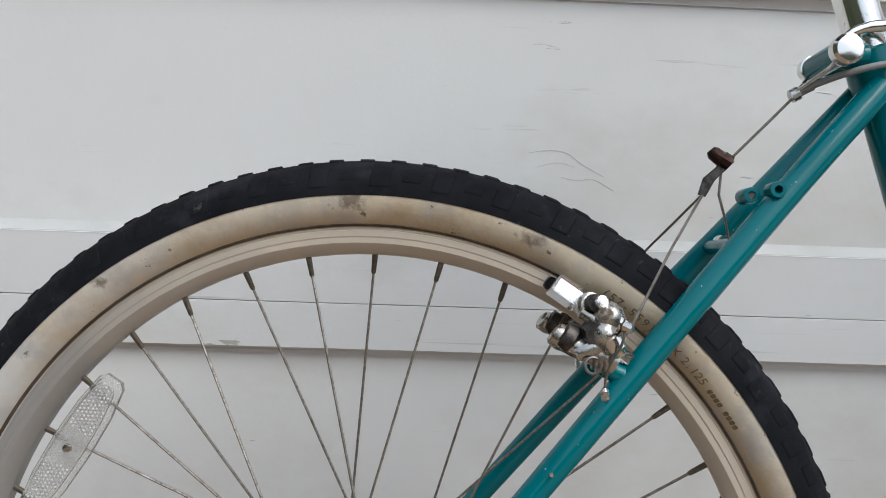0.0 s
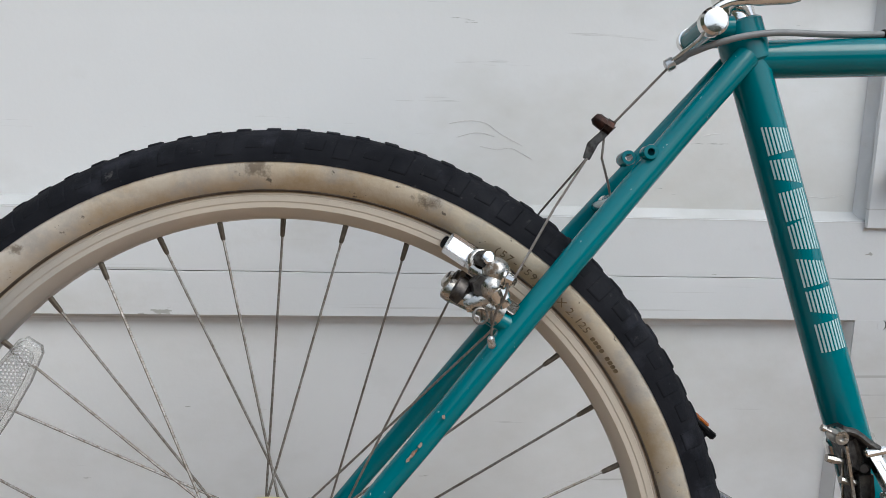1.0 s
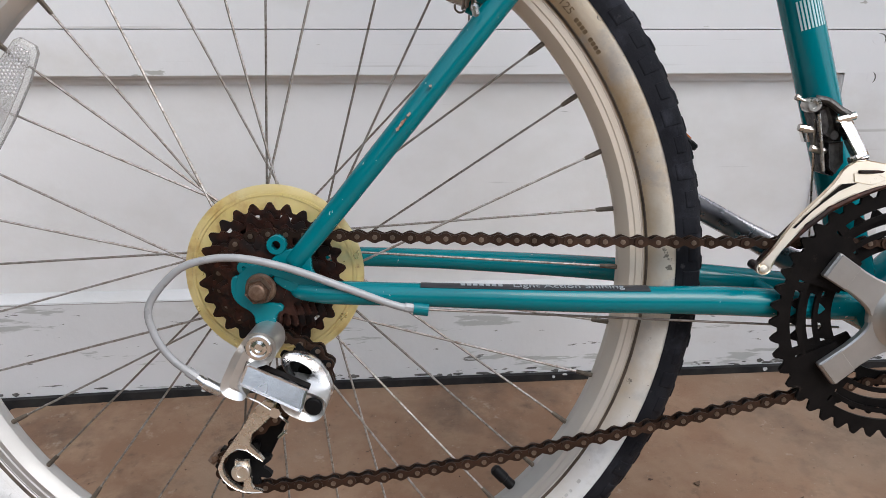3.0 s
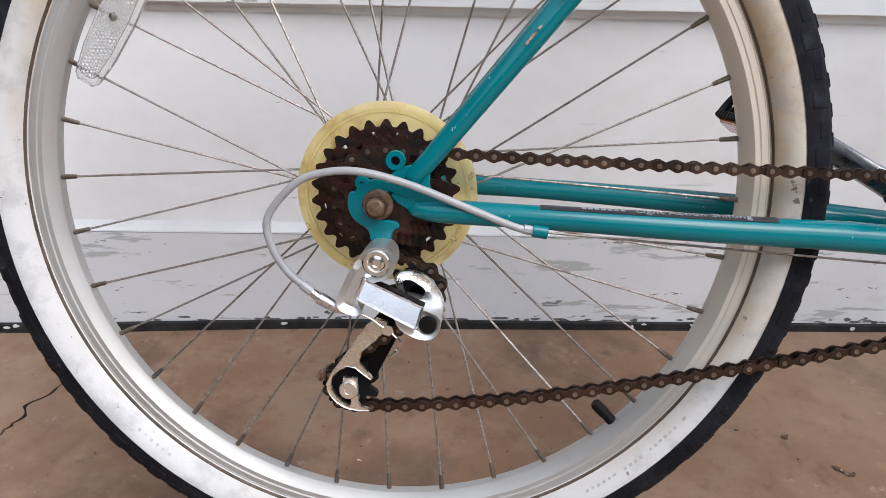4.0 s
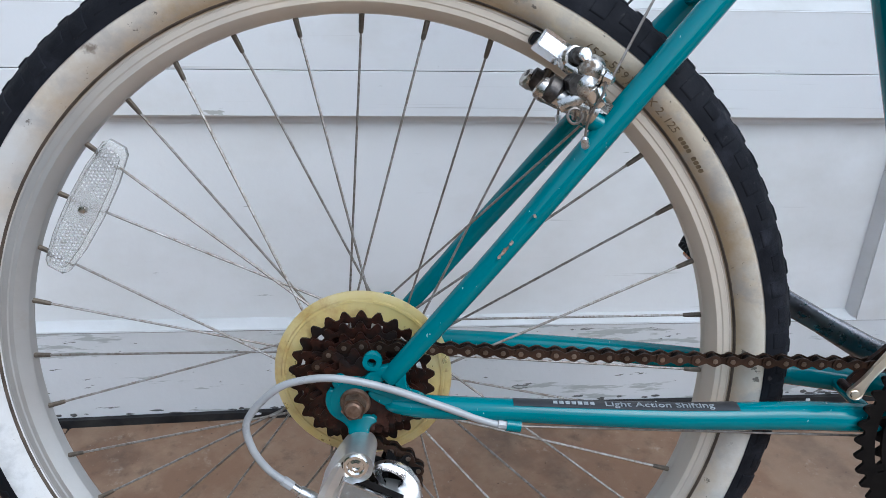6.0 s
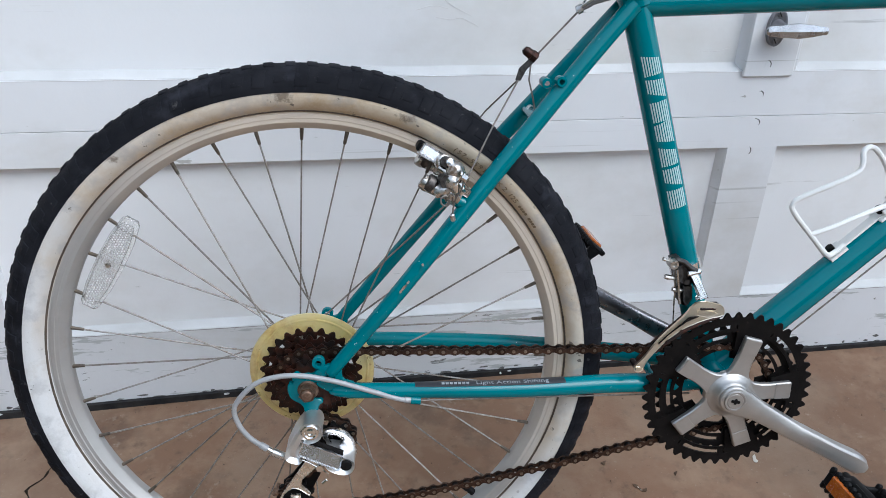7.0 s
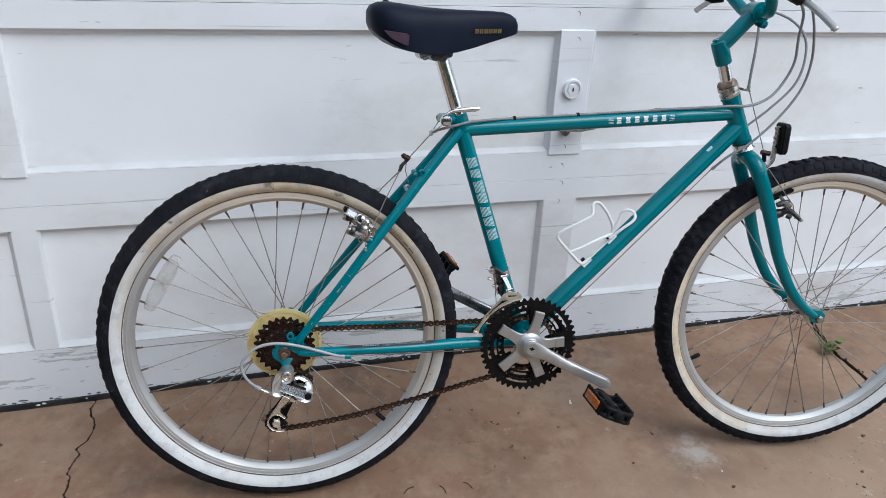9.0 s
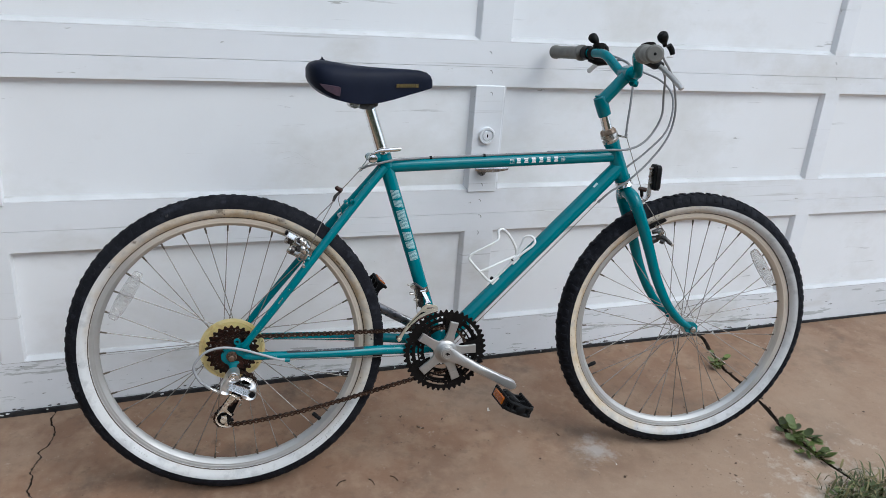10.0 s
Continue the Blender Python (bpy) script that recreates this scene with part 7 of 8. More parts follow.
# ---------------------------------------------------------------- cables
CABLES = [
    ("brake_cable", M_CABLE, 0.0026, [(0.700, 0.4200, 0.006), (0.780, 0.4240, 0.010), (0.840, 0.4280, 0.021), (0.880, 0.4300, 0.026), (0.918, 0.4440, 0.024), (0.948, 0.4720, 0.018), (0.964, 0.5100, 0.020), (0.955, 0.5560, 0.034), (0.932, 0.5940, 0.070), (0.890, 0.6150, 0.115), (0.870, 0.6220, 0.150)], "grey rear brake cable housing"),
    ("shift_cable", M_CABLE, 0.0024, [(0.8250, 0.3060, -0.0100), (0.868, 0.3480, -0.022), (0.905, 0.3800, -0.024), (0.952, 0.4180, -0.020), (0.998, 0.4640, -0.018), (1.016, 0.5100, -0.022), (1.016, 0.5560, -0.032), (0.992, 0.5880, -0.050), (0.948, 0.6100, -0.078), (0.910, 0.6360, -0.105), (0.880, 0.6460, -0.128), (0.866, 0.6480, -0.138)], "grey gear cable housing"),
    ("shift_cable", M_CABLE, 0.0024, [(0.8250, 0.3060, 0.0110), (0.850, 0.3330, 0.022), (0.886, 0.3590, 0.032), (0.938, 0.4080, 0.034), (0.976, 0.4600, 0.034), (0.985, 0.5120, 0.040), (0.968, 0.5620, 0.058), (0.935, 0.6020, 0.088), (0.895, 0.6320, 0.118), (0.880, 0.6460, 0.138)], "grey gear cable housing"),
    ("brake_cable", M_CABLE, 0.0026, [(0.8880, 0.4560, 0.0), (0.8880, 0.4880, 0.002), (0.8950, 0.5320, -0.004), (0.9050, 0.5800, -0.020), (0.9150, 0.6150, -0.055), (0.9100, 0.6320, -0.095), (0.8860, 0.6240, -0.150)], "grey front brake cable housing"),
    ("shift_cable", M_CABLE_PALE, 0.0027, [(0.1080, -0.0142, 0.0660), (0.0945, -0.0116, 0.0680), (0.0610, 0.0005, 0.0690), (0.0240, 0.0145, 0.0720), (-0.0080, 0.0229, 0.0760), (-0.0320, 0.0226, 0.0780), (-0.0535, 0.0146, 0.0790), (-0.0735, -0.0092, 0.0790), (-0.0715, -0.0303, 0.0790), (-0.0605, -0.0484, 0.0785), (-0.0445, -0.0620, 0.0775)], "pale silver gear cable loop"),
    ("brake_cable", M_CABLE, 0.0023, [(0.2745, 0.3818, 0.0060), (0.2830, 0.3862, 0.0110), (0.2980, 0.3915, 0.0195), (0.3180, 0.3968, 0.0225), (0.3450, 0.4015, 0.0160), (0.3850, 0.4035, 0.0080), (0.4240, 0.4055, 0.0050), (0.5450, 0.4115, 0.0050), (0.7000, 0.4195, 0.0060)], "pale rear brake cable along the top tube"),
]
for name, mt, r, pts, lab in CABLES:
    s = Shape()
    path = spline([B(*p) for p in pts], 7)
    tube(s, path, r, 14)
    tube(s, [path[0], path[0] + (path[1] - path[0]).normalized() * 0.008], r * 1.35, 9)
    tube(s, [path[-1], path[-1] + (path[-2] - path[-1]).normalized() * 0.008], r * 1.35, 9)
    part(name, s, mt, bike, lab)
s = Shape()
tube(s, [B(0.2740, 0.3815, 0.0055), B(0.2735, 0.3813, 0.0055), B(0.2690, 0.3785, 0.0045), B(0.2685, 0.3782, 0.0045)], [0.0030, 0.0046, 0.0046, 0.0030], 12)
for off, far in ((0.0030, -0.0205), (0.0080, 0.0195)):
    tube(s, spline([B(0.2705, 0.3810, off), B(0.2755, 0.3850, off + far * 0.15), B(0.2850, 0.3930, off * 0.3 + far * 0.8), B(0.2900, 0.3990, far), B(0.2935, 0.4045, far)], 4), 0.0012, 8)
part("cable_stop_stirrup", s, M_ALLOY, bike, "wire cable stop hung from the seat bolt")
s = Shape()
for a, b in (((0.1165, -0.0152, 0.0655), (0.4300, -0.0400, 0.0220)), ((0.8250, 0.3060, 0.0100), (0.4760, -0.0400, 0.0080)), ((0.8250, 0.3060, -0.0100), (0.4760, -0.0400, -0.0080)),
             ((0.8890, 0.4560, 0.0020), (0.9390, 0.3350, 0.0030))):
    tube(s, [B(*a), B(*a).lerp(B(*b), 0.5), B(*b)], 0.0009, 6)
part("cable_wire", s, M_WIRE, bike, "bare cable wires along the frame")

# ---------------------------------------------------------------- front brake and front reflector
s = Shape()
tube(s, [B(0.9395, 0.3330, 0.0), B(0.9420, 0.3180, 0.0)], [0.0045, 0.0040], 8)
front_brake = part("front_brake", s, M_BLACKMETAL, bike, "chromed front cantilever brake behind the fork", stem_m)
s = Shape()
tube(s, [B(0.9330, 0.3370, 0.0), B(0.9500, 0.3340, 0.0)], [0.0050, 0.0058], 6)
part("yoke_bolt", s, M_RUST, front_brake, "rusty cable yoke bolt")
for sg in (1, -1):
    s = Shape()
    tube(s, [B(0.9410, 0.3180, 0.0), B(0.9620, 0.2780, sg * 0.036), B(0.9800, 0.2460, sg * 0.062), B(0.9900, 0.2180, sg * 0.060)], 0.0009, 6)
    part("brake_wire", s, M_WIRE, front_brake)
    s = Shape()
    tube(s, [B(0.9500, 0.2215, sg * 0.046), B(0.9600, 0.2240, sg * 0.0465), B(0.9700, 0.2265, sg * 0.0465)], [0.0085, 0.0095, 0.0078], 14)
    tube(s, spline([B(0.9660, 0.2270, sg * 0.048), B(0.9760, 0.2330, sg * 0.055), B(0.9840, 0.2290, sg * 0.064), B(0.9950, 0.2190, sg * 0.070)], 3), [0.0068] * 3 + [0.0056] * 3 + [0.0046] * 3 + [0.0040], 12)
    part("brake_arm", s, M_GRIME, front_brake, "tarnished cantilever arm")
    s = Shape()
    m = Matrix.Translation(B(0.9760, 0.2560, 0.0)) @ pose(0, 0, 0, 0, -27, 0)
    slab(s, rounded(0.050, 0.0066, 0.0025, 3), -sg * 0.0155, -sg * 0.0255, 0, m, 0.001)
    part("brake_pad", s, M_BLACK, front_brake, "black rubber brake block")
    s = Shape()
    tube(s, [B(0.9730, 0.2540, sg * 0.024), B(0.9730, 0.2430, sg * 0.056)], 0.0032, 10)
    tube(s, [B(0.9720, 0.2450, sg * 0.048), B(0.9735, 0.2420, sg * 0.060)], [0.0072, 0.0062], 12)
    tube(s, [B(0.9930, 0.2230, sg * 0.066), B(1.0000, 0.2160, sg * 0.070)], [0.0052, 0.0042], 12)
    part("eye_bolt", s, M_BRAKE, front_brake, "chromed eye bolt")
    s = Shape()
    tube(s, [B(0.9560, 0.2420, sg * 0.047), B(0.9680, 0.2460, sg * 0.048), B(0.9800, 0.2490, sg * 0.048)], [0.0050, 0.0062, 0.0046], 12)
    tube(s, [B(0.9740, 0.2240, sg * 0.058), B(0.9790, 0.2220, sg * 0.064)], [0.0064, 0.0058], 6)
    part("clamp_nut", s, M_GRIME, front_brake, "dark tarnished clamp nut")

s = Shape()
path = [B(0.9300, 0.3080, 0), B(0.9450, 0.3080, 0), B(0.9550, 0.3170, 0), B(0.9585, 0.3280, 0), B(0.9600, 0.3880, 0)]
tube(s, spline(path, 4), 0.0056, 10, 0, 0.45)
fr = part("front_reflector", s, M_ALLOY, bike, "dark reflector on a bent grey bracket", stem_m)
s = Shape()
slab(s, rounded(0.036, 0.060, 0.007, 4), -0.0065, 0.0065, 0, Matrix.Translation(B(0.9705, 0.3640, 0.0)) @ pose(0, 0, 0, 0, 0, 90) @ pose(0, 0, 0, 0, 0, 0), 0.002)
part("reflector_body", s, M_BLACK, fr, "black reflector housing")
s = Shape()
slab(s, rounded(0.031, 0.054, 0.006, 4), -0.0080, -0.0062, 0, Matrix.Translation(B(0.9705, 0.3640, 0.0)) @ pose(0, 0, 0, 0, 0, 90), 0.0008)
part("reflector_lens", s, M_DARKLENS, fr, "dark reflector lens")
s = Shape()
for u in (0.3840, 0.3660):
    tube(s, [B(0.9540, u, 0.0), B(0.9570, u, 0.0)], [0.0028, 0.0034], 8)
part("bracket_screw", s, M_BOLT, fr)

# ---------------------------------------------------------------- bottle cage on the down tube
DT = Vector((0.7178, 0, 0.6963))
NT = Vector((-0.6963, 0, 0.7178))
D0 = B(0.521, 0.0365)


def C(a, h, off):
    """A place a along the down tube, h over its axis."""
    return D0 + DT * a + NT * h + Vector((0, -off, 0))


s = Shape()
slab(s, [(0, 0), (0.022, 0), (0.022, 0.012), (0, 0.012)], -0.011, 0.011, 0, Matrix(((DT.x, 0, NT.x, C(0.0960, 0.0175, 0).x), (0, 1, 0, 0), (DT.z, 0, NT.z, C(0.0960, 0.0175, 0).z), (0, 0, 0, 1))) @ Matrix.Diagonal((1, 1, 0.3, 1)), 0.0008)
slab(s, [(0, 0), (0.022, 0), (0.022, 0.012), (0, 0.012)], -0.011, 0.011, 0, Matrix(((DT.x, 0, NT.x, C(0.1620, 0.0175, 0).x), (0, 1, 0, 0), (DT.z, 0, NT.z, C(0.1620, 0.0175, 0).z), (0, 0, 0, 1))) @ Matrix.Diagonal((1, 1, 0.3, 1)), 0.0008)
slab(s, [(0.004, 0), (0.086, 0), (0.086, 0.010), (0.004, 0.010)], -0.006, 0.006, 0, Matrix(((DT.x, 0, NT.x, C(0.0960, 0.0195, 0).x), (0, 1, 0, 0), (DT.z, 0, NT.z, C(0.0960, 0.0195, 0).z), (0, 0, 0, 1))) @ Matrix.Diagonal((1, 1, 0.25, 1)), 0.0006)
cage = part("bottle_cage", s, M_WHITE, bike, "white coated wire bottle cage on the down tube")
RODS = [
    [(0.118, 0.0240, 0.006), (0.103, 0.0245, 0.008), (0.0960, 0.0320, 0.010), (0.0955, 0.0640, 0.012), (0.0965, 0.0980, 0.012), (0.1010, 0.1075, 0.012), (0.1130, 0.1078, 0.014), (0.1500, 0.0975, 0.020), (0.1710, 0.0920, 0.020),
     (0.1800, 0.0955, 0.018), (0.1880, 0.1035, 0.015), (0.1970, 0.1015, 0.012), (0.2015, 0.0900, 0.010), (0.1998, 0.0660, 0.008), (0.1930, 0.0400, 0.004), (0.1860, 0.0295, 0.002), (0.1760, 0.0250, 0.001)],
    [(0.0958, 0.0640, 0.012), (0.1180, 0.0540, 0.012), (0.1390, 0.0455, 0.010), (0.1650, 0.0340, 0.007), (0.1800, 0.0260, 0.004)],
    [(0.1700, 0.0245, 0.008), (0.2050, 0.0218, 0.012), (0.2230, 0.0195, 0.013), (0.2335, 0.0210, 0.012), (0.2385, 0.0270, 0.008), (0.2370, 0.0355, 0.004), (0.2296, 0.0410, 0.0), (0.2220, 0.0400, -0.003), (0.2050, 0.0310, -0.005), (0.1850, 0.0255, -0.006)]]
for pts in RODS:
    s = Shape()
    tube(s, spline([C(*p) for p in pts], 5), 0.0029, 10)
    part("cage_rod", s, M_WHITE, cage)
for a in (0.1055, 0.1715):
    s = Shape()
    tube(s, [C(a, 0.0215, 0.0), C(a, 0.0290, 0.0)], [0.0046, 0.0042], 10)
    part("cage_bolt", s, M_BLACK, cage, "small dark bolt")

# ---------------------------------------------------------------- transfers on the tubes


def wrapped(s, a, b, r, t0, t1, ang0, ang1, n=3):
    """A strip on a tube from a to b: t along the tube, ang round it in degrees from the right side, upward."""
    a, b = B(*a), B(*b)
    d = (b - a).normalized()
    right = Vector((0, -1, 0))
    up = d.cross(right) * -1
    verts = []
    for t in (t0, t1):
        for k in range(n + 1):
            g = radians(ang0 + (ang1 - ang0) * k / n)
            for rr in (r - 0.0004, r + 0.0003):
                verts.append(a + d * t + (right * math.cos(g) + up * math.sin(g)) * rr)
    w = (n + 1) * 2
    faces = []
    for k in range(n):
        faces += [(2 * k + 1, 2 * k + 3, w + 2 * k + 3, w + 2 * k + 1), (2 * k, w + 2 * k, w + 2 * k + 2, 2 * k + 2)]
    faces += [(0, 1, w + 1, w), (2 * n, w + 2 * n, w + 2 * n + 1, 2 * n + 1)]
    return s.add(verts, faces)


s = Shape()
SLANT = ((0.0, 0.0), (0.0009, 0.0), (0.0, 0.0008), (0.0006, -0.0006), (0.0, 0.0), (0.0010, 0.0004), (0.0, 0.0007))
for k in range(7):
    t = 0.2150 + 0.0240 * k
    for j in range(8):
        g = -38 + 9.6 * j
        t0, t1 = t + SLANT[k][0] * j, t + 0.0208 - SLANT[k][1] * (7 - j)
        wrapped(s, BB, ST_TOP, 0.0146, t0, t1, g, g + 5.2, 2)
part("seat_tube_transfer", s, M_DECAL_T, frameset, "column of pale striped bars")
s = Shape()
for k in range(6):
    t = 0.2880 + 0.0178 * k
    for j in range(3):
        wrapped(s, *TOP_TUBE, 0.0137, t + (0.0 if j != 1 else 0.001), t + (0.0095 if j != 1 else 0.0085), -22 + 17 * j, -8 + 17 * j, 2)
for sg in (-1, 1):
    for j in range(4):
        t = 0.2720 if sg < 0 else 0.3935
        wrapped(s, *TOP_TUBE, 0.0137, t, t + 0.010, -20 + 12 * j, -17 + 12 * j, 1)
part("top_tube_transfer", s, M_DECAL_W, frameset, "row of six white bars")
s = Shape()
for t0, t1, g0, g1 in ((0.494, 0.507, 40, 56),):
    wrapped(s, *DOWN_TUBE, 0.0176, t0, t1, g0, g1, 3)
part("paint_wear", s, M_DECAL_T, frameset, "small worn pale patch")
def on_stay(x, g, lift):
    """A place on the right chain stay: x ahead, g degrees up from its right side, lift over the paint."""
    k = max(i for i in range(len(STAY) - 1) if STAY[i].x <= x)
    p, q = STAY[k], STAY[k + 1]
    d = (q - p).normalized()
    right = Vector((0, -1, 0))
    right = (right - d * right.dot(d)).normalized()
    up = right.cross(d)
    up = up if up.z > 0 else -up
    return p.lerp(q, (x - p.x) / (q.x - p.x)) + (right * math.cos(radians(g)) + up * math.sin(radians(g))) * (stay_radius(x) + lift)


s = Shape()
nx, ng = 20, 6
for i in range(nx + 1):
    s.v += [tuple(on_stay(0.111 + 0.163 * i / nx, 52 + 68 * j / ng, h)) for j in range(ng + 1) for h in (-0.0004, 0.0005)]
w = (ng + 1) * 2
for i in range(nx):
    for j in range(ng):
        for f in (0, 1):
            a = i * w + 2 * j + f
            s.f.append((a, a + 2, a + w + 2, a + w))
            s.m.append(0)
    for a in (i * w, i * w + 2 * ng):
        s.f.append((a, a + 1, a + w + 1, a + w))
        s.m.append(0)
for a in (2 * j for j in range(ng)):
    for b in (a, nx * w + a):
        s.f.append((b, b + 2, b + 3, b + 1))
        s.m.append(0)
part("chain_stay_sticker", s, M_DECAL_K, frameset, "black sticker with white lettering")
s = Shape()
vs, fs = letters("Light Action Shifting", 0.0098, 0.0004)
s.add([on_stay(0.2155 + x, 76 + math.degrees(z * 0.62 / 0.0090), 0.0008 - y) for x, y, z in vs], fs)
for k in range(7):
    bar = Shape()
    slab(bar, [(0.1390 + 0.0044 * k, -0.0014), (0.1390 + 0.0044 * k + 0.0030, -0.0014), (0.1390 + 0.0044 * k + 0.0030, 0.0014), (0.1390 + 0.0044 * k, 0.0014)], -0.0002, 0.0002)
    s.add([on_stay(x, 76 + math.degrees(z / 0.0090), 0.0008 - y) for x, y, z in bar.v], bar.f)
part("sticker_lettering", s, M_PRINT, frameset, "small white lettering")

# ---------------------------------------------------------------- weeds in the joint and litter on the concrete


def leaf_mesh(seed):
    rnd = random.Random(seed)
    s, n = Shape(), 9
    ring = []
    for k in range(n):
        a = 2 * math.pi * k / n
        r = 0.5 * (1 + 0.12 * rnd.uniform(-1, 1))
        ring.append((0.5 + r * math.cos(a), 0.46 * r * 2 * math.sin(a) * 0.85, 0.10 * math.cos(a) ** 2 + 0.10 * abs(math.sin(a)) + rnd.uniform(-0.02, 0.02)))
    verts = [(0.5, 0, 0)] + ring + [(x, y, z - 0.02) for x, y, z in [(0.5, 0, 0)] + ring]
    faces = [(0, 1 + k, 1 + (k + 1) % n) for k in range(n)] + [(n + 1, n + 2 + (k + 1) % n, n + 2 + k) for k in range(n)]
    faces += [(1 + k, n + 2 + k, n + 2 + (k + 1) % n, 1 + (k + 1) % n) for k in range(n)]
    s.add(verts, faces)
    return to_mesh("leaf", s, M_LEAF, 60)


LEAVES = [leaf_mesh(k) for k in range(4)]


def build_weed(x, y, count, spread, size, seed, label, tall=0.03):
    rnd = random.Random(seed)
    s = Shape()
    z = ground_z(y) - 0.012
    blades = []
    for k in range(count):
        a, r = rnd.uniform(0, 6.283), spread * math.sqrt(rnd.random())
        tip = Vector((x + r * math.cos(a) * 0.75 - 0.2 * r * math.sin(a), y + r * math.sin(a), z + 0.014 + tall * rnd.random() ** 1.3))
        tube(s, spline([Vector((x + rnd.uniform(-0.004, 0.004), y + (tip.y - y) * 0.4, z)), Vector((x, y, z)).lerp(tip, 0.6) + Vector((0, 0, 0.008)), tip], 3), 0.0010, 5)
        blades.append((tip, a))
    weed = part("weed", s, M_LEAF)
    tagged(weed, label, "weed", "weeds in the joint")
    for tip, a in blades:
        sz = size * rnd.uniform(0.55, 1.1)
        m = Matrix.Translation(tip) @ pose(0, 0, 0, rnd.uniform(-35, 35), rnd.uniform(-45, 5), math.degrees(a) + rnd.uniform(-50, 50)) @ Matrix.Diagonal((sz, sz * rnd.uniform(0.8, 1.1), sz, 1))
        part("leaf", LEAVES[rnd.randrange(4)], None, weed, "", m)


build_weed(1.447, -0.165, 24, 0.038, 0.034, 3, "green round-leaved weed growing in the concrete joint", 0.026)
build_weed(1.448, -0.235, 20, 0.034, 0.030, 5, "small green weed growing in the concrete joint", 0.014)
build_weed(1.463, 0.190, 18, 0.034, 0.022, 9, "small shaded weed growing in the concrete joint", 0.030)
build_weed(1.400, -0.395, 14, 0.045, 0.022, 11, "broad-leaved weed among the grass in the joint", 0.024)
build_weed(1.490, -0.420, 16, 0.050, 0.024, 13, "broad-leaved weed among the grass in the joint", 0.028)


def per_piece(m, light):
    """Varies the tone from blade to blade."""
    nt = m.node_tree
    p = nt.nodes["Principled BSDF"]
    base = p.inputs["Base Color"].links[0].from_socket
    chance = nt.nodes.new("ShaderNodeNewGeometry").outputs["Random Per Island"]
    nt.links.new(blend(nt, ramp(nt, chance, [(0.45, G0), (1.0, G1)]), base, light), p.inputs["Base Color"])


per_piece(M_GRASS, (0.22, 0.175, 0.07))
rnd = random.Random(12)
s = Shape()
for k in range(360):
    x, y = 1.455 + rnd.gauss(0, 0.060), -0.405 + rnd.gauss(0, 0.040)
    z = ground_z(y) - 0.004
    h, a = rnd.uniform(0.014, 0.052), rnd.uniform(0, 6.283)
    dx, dy, w = math.cos(a), math.sin(a), rnd.uniform(0.0009, 0.0030)
    lean = rnd.uniform(0.4, 1.5) * h
    verts = []
    for f, ww in ((0.0, 0.5), (0.35, 1.0), (0.7, 0.8), (1.0, 0.1)):
        q = (x + dx * lean * f, y + dy * lean * f, z + h * (1.9 * f - 1.15 * f * f))
        ww *= w
        verts += [(q[0] - dy * ww, q[1] + dx * ww, q[2] + ww * 0.4), (q[0] + dy * ww, q[1] - dx * ww, q[2] + ww * 0.4), (q[0], q[1], q[2] - ww * 0.2)]
    faces = []
    for i in (0, 3, 6):
        faces += [(i, i + 1, i + 4, i + 3), (i + 1, i + 2, i + 5, i + 4), (i + 2, i, i + 3, i + 5)]
    s.add(verts, faces)
tagged(part("grass", s, M_GRASS), "tuft of yellow-green grass in the concrete joint", "grass", kind="stuff")

s = Shape()
for k in range(260):
    y = rnd.uniform(-0.9, 0.33) if k % 2 else rnd.gauss(-0.42, 0.04)
    x = wander(y, JOINT) + (rnd.gauss(0, 0.008) if k % 2 else rnd.gauss(-0.02, 0.05))
    r = rnd.uniform(0.0012, 0.0042)
    lathe(s, [(0.0, -r * 0.4), (r, 0.0), (0.0, r * 0.5)], 5, 0, Matrix.Translation((x, y, ground_z(y, x))) @ pose(0, 0, 0, 90, rnd.uniform(0, 180), 0))
tagged(part("joint_dirt", s, M_DIRT), "dark soil crumbs along the concrete joint", "soil", kind="stuff")


def chip_mesh(seed):
    rnd2 = random.Random(seed)
    s2, n = Shape(), 11
    out = [((0.4 + 0.6 * rnd2.random()) * math.cos(6.283 * k / n), (0.2 + 0.5 * rnd2.random()) * math.sin(6.283 * k / n)) for k in range(n)]
    slab(s2, out, -0.05, 0.05, 0, None, 0.03)
    s2.v = [(x, z + 0.25 * x * x, -y + 0.18 * x * x + 0.1 * z) for x, y, z in s2.v]
    return s2


CHIPS = [to_mesh("dry_leaf", chip_mesh(k), M_DRY, 40) for k in range(5)]
PALES = [to_mesh("pale_chip", chip_mesh(k + 9), M_PALE, 40) for k in range(3)]


def litter(name, mesh, x, y, size, lab):
    ob = part(name, mesh, None)
    ob.matrix_basis = Matrix.Translation((x, y, ground_z(y, x) + size * 0.12)) @ pose(0, 0, 0, rnd.uniform(-12, 12), rnd.uniform(-12, 12), rnd.uniform(0, 360)) @ Matrix.Diagonal((size * 0.8, size * rnd.uniform(0.45, 0.8), size * rnd.uniform(0.5, 0.9), 1))
    tagged(ob, lab, "debris", "litter on the driveway")


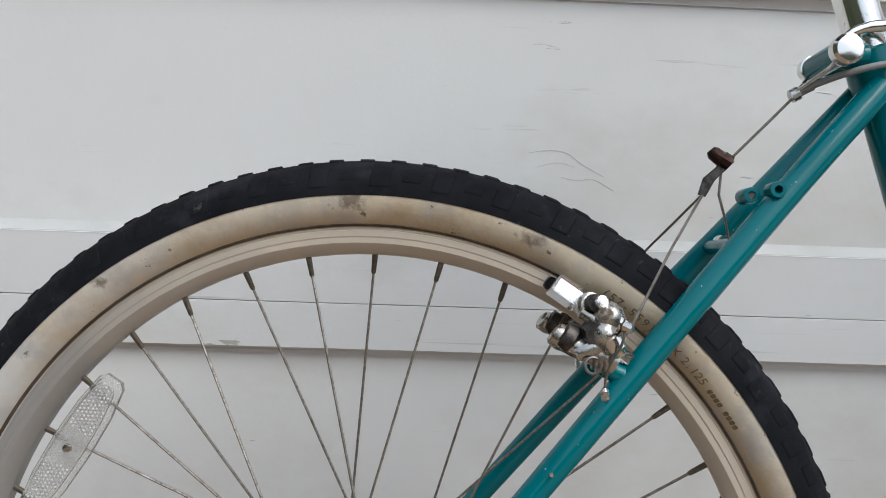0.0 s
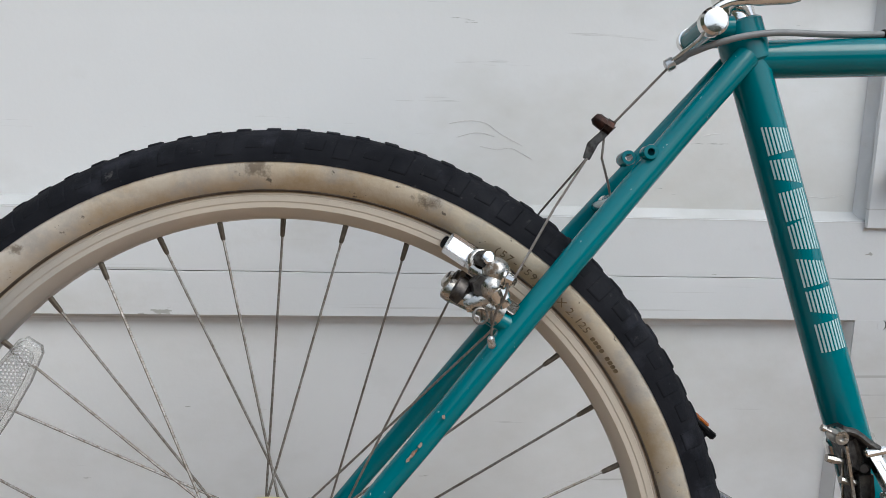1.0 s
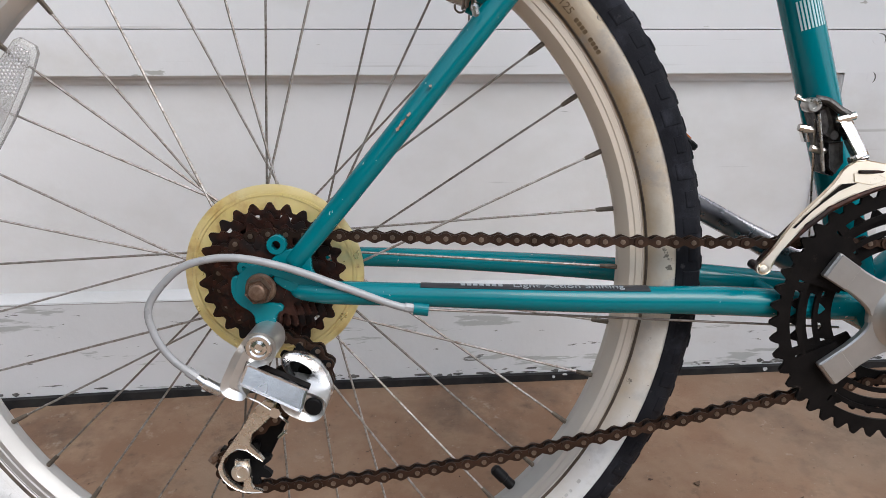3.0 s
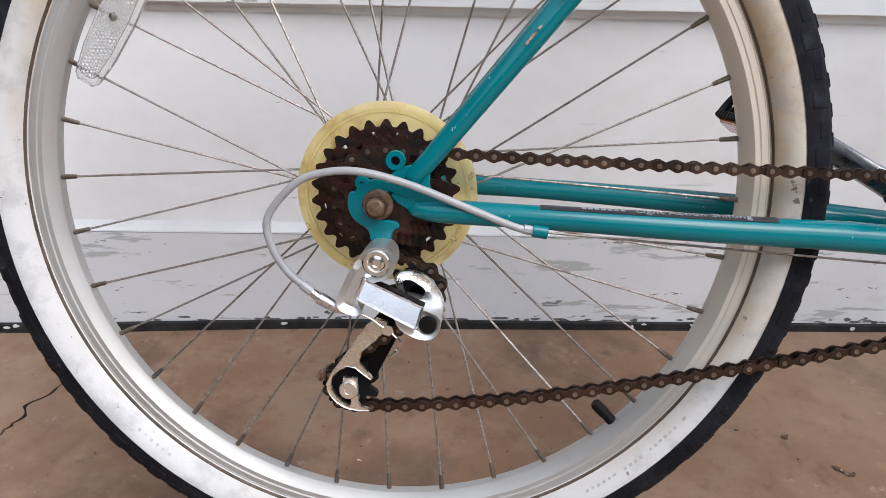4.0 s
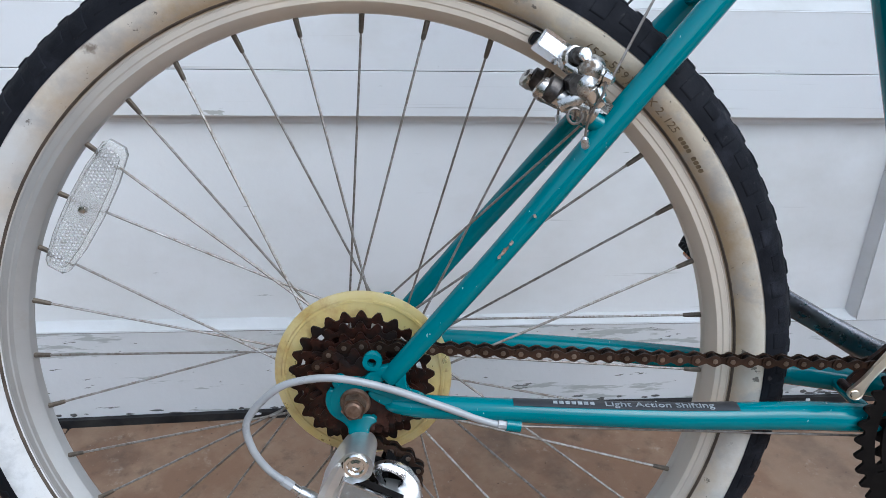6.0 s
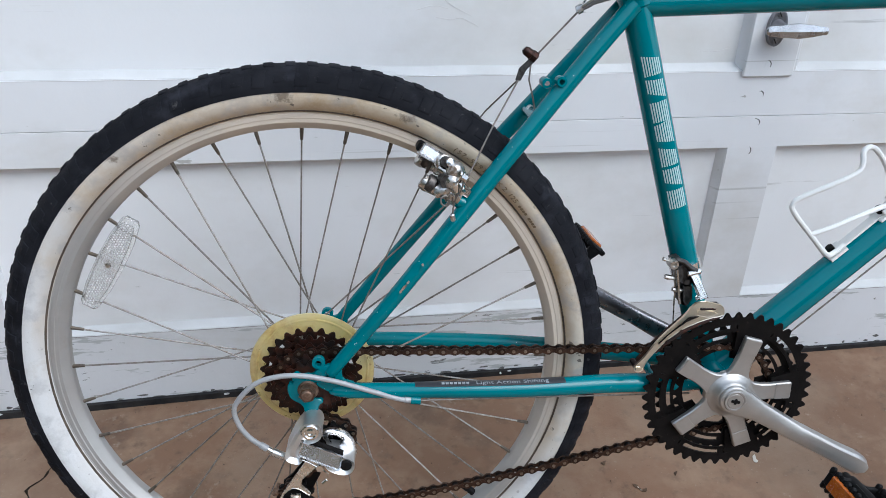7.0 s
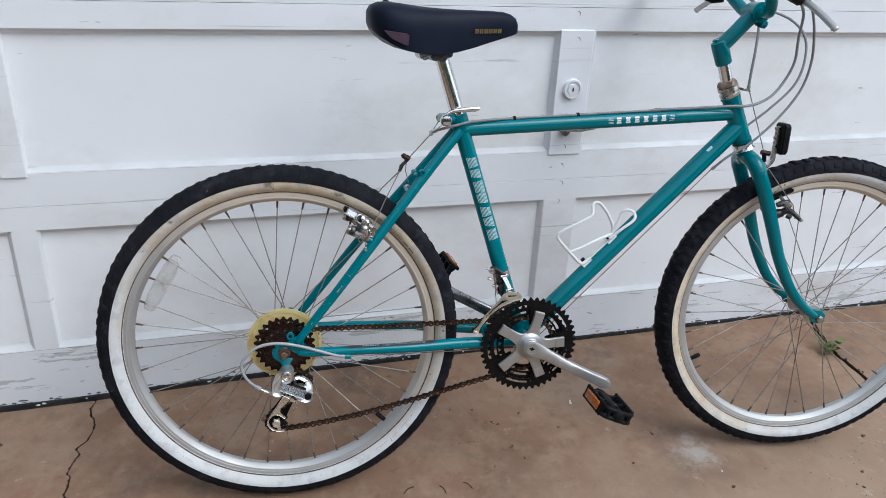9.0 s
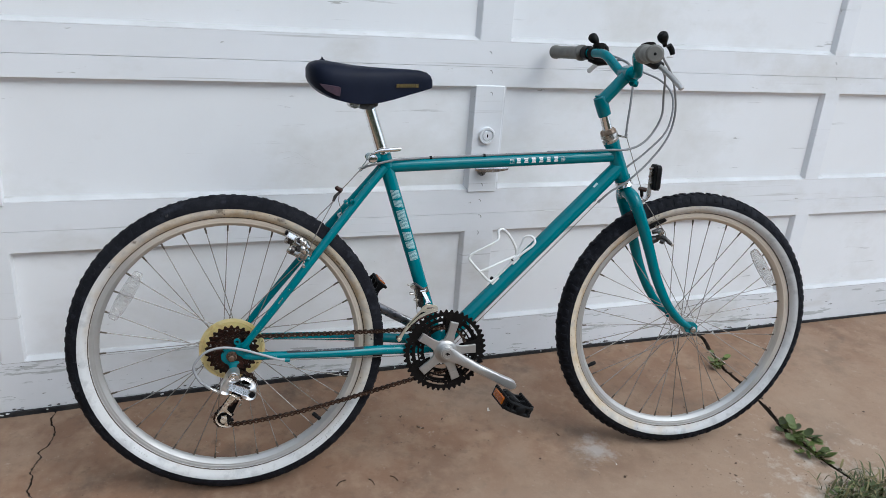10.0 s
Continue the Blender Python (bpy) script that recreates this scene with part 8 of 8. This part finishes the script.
for x, y, size in ((0.421, 0.127, 0.008), (0.525, 0.097, 0.007), (0.600, 0.035, 0.007), (0.471, -0.008, 0.009), (0.476, -0.004, 0.007), (0.490, -0.044, 0.007), (0.418, -0.057, 0.006), (0.483, -0.163, 0.007), (0.805, -0.024, 0.010),
                   (0.719, -0.102, 0.008), (0.370, 0.137, 0.005), (0.362, 0.025, 0.005), (0.455, 0.078, 0.011), (0.466, 0.070, 0.009), (-0.587, 0.205, 0.012), (0.897, -0.206, 0.009), (1.13, -0.02, 0.010), (1.30, -0.12, 0.012), (1.22, 0.02, 0.010),
                   (0.10, -0.02, 0.006), (-0.30, -0.10, 0.007), (1.18, -0.26, 0.009), (0.98, 0.12, 0.006), (1.75, -0.10, 0.008), (1.62, -0.32, 0.011), (0.66, -0.24, 0.007), (0.05, 0.20, 0.005), (1.21, -0.22, 0.008), (1.17, -0.25, 0.006)):
    litter("dry_leaf", CHIPS[rnd.randrange(5)], x, y, size, "small curled brown leaf scrap on the concrete")
for x, y, size in ((0.661, 0.112, 0.012), (0.459, 0.073, 0.008), (-0.040, 0.075, 0.005), (0.90, -0.16, 0.006)):
    litter("pale_chip", PALES[rnd.randrange(3)], x, y, size, "small pale chip lying on the concrete")
for x, y, ln, a in ((0.2255, -0.088, 0.014, 40), (0.3483, -0.0973, 0.012, -50), (0.2951, -0.0995, 0.012, -65), (1.33, -0.41, 0.050, 12)):
    c, d = Vector((x, y, ground_z(y, x) + 0.0014)), Vector((math.cos(radians(a)), math.sin(radians(a)), 0))
    side = Vector((-d.y, d.x, 0))
    sh = tube(Shape(), spline([c - d * ln, c - d * ln * 0.3 + side * ln * 0.15 + Vector((0, 0, 0.0015)), c + d * ln * 0.4 + side * ln * 0.1, c + d * ln + side * ln * -0.2], 4), 0.0011, 6)
    tagged(part("twig", sh, M_PALE if ln > 0.03 else M_DRY), "thin dry twig lying on the concrete", "debris", "litter on the driveway")
s = Shape()
for k in range(420):
    x, y = (rnd.uniform(-0.9, 2.2), rnd.uniform(-0.6, 0.33)) if k < 320 else (rnd.gauss(1.18, 0.20), rnd.gauss(-0.26, 0.10))
    r = rnd.uniform(0.0006, 0.0019 if k < 320 else 0.0023)
    lathe(s, [(0.0, -r * 0.5), (r, 0.0), (0.0, r * 0.6)], 5, 0, Matrix.Translation((x, y, ground_z(y, x))) @ pose(0, 0, 0, 90, rnd.uniform(0, 180), 0))
tagged(part("grit", s, M_DRY), "fine dark grit scattered over the concrete", "grit", kind="stuff")
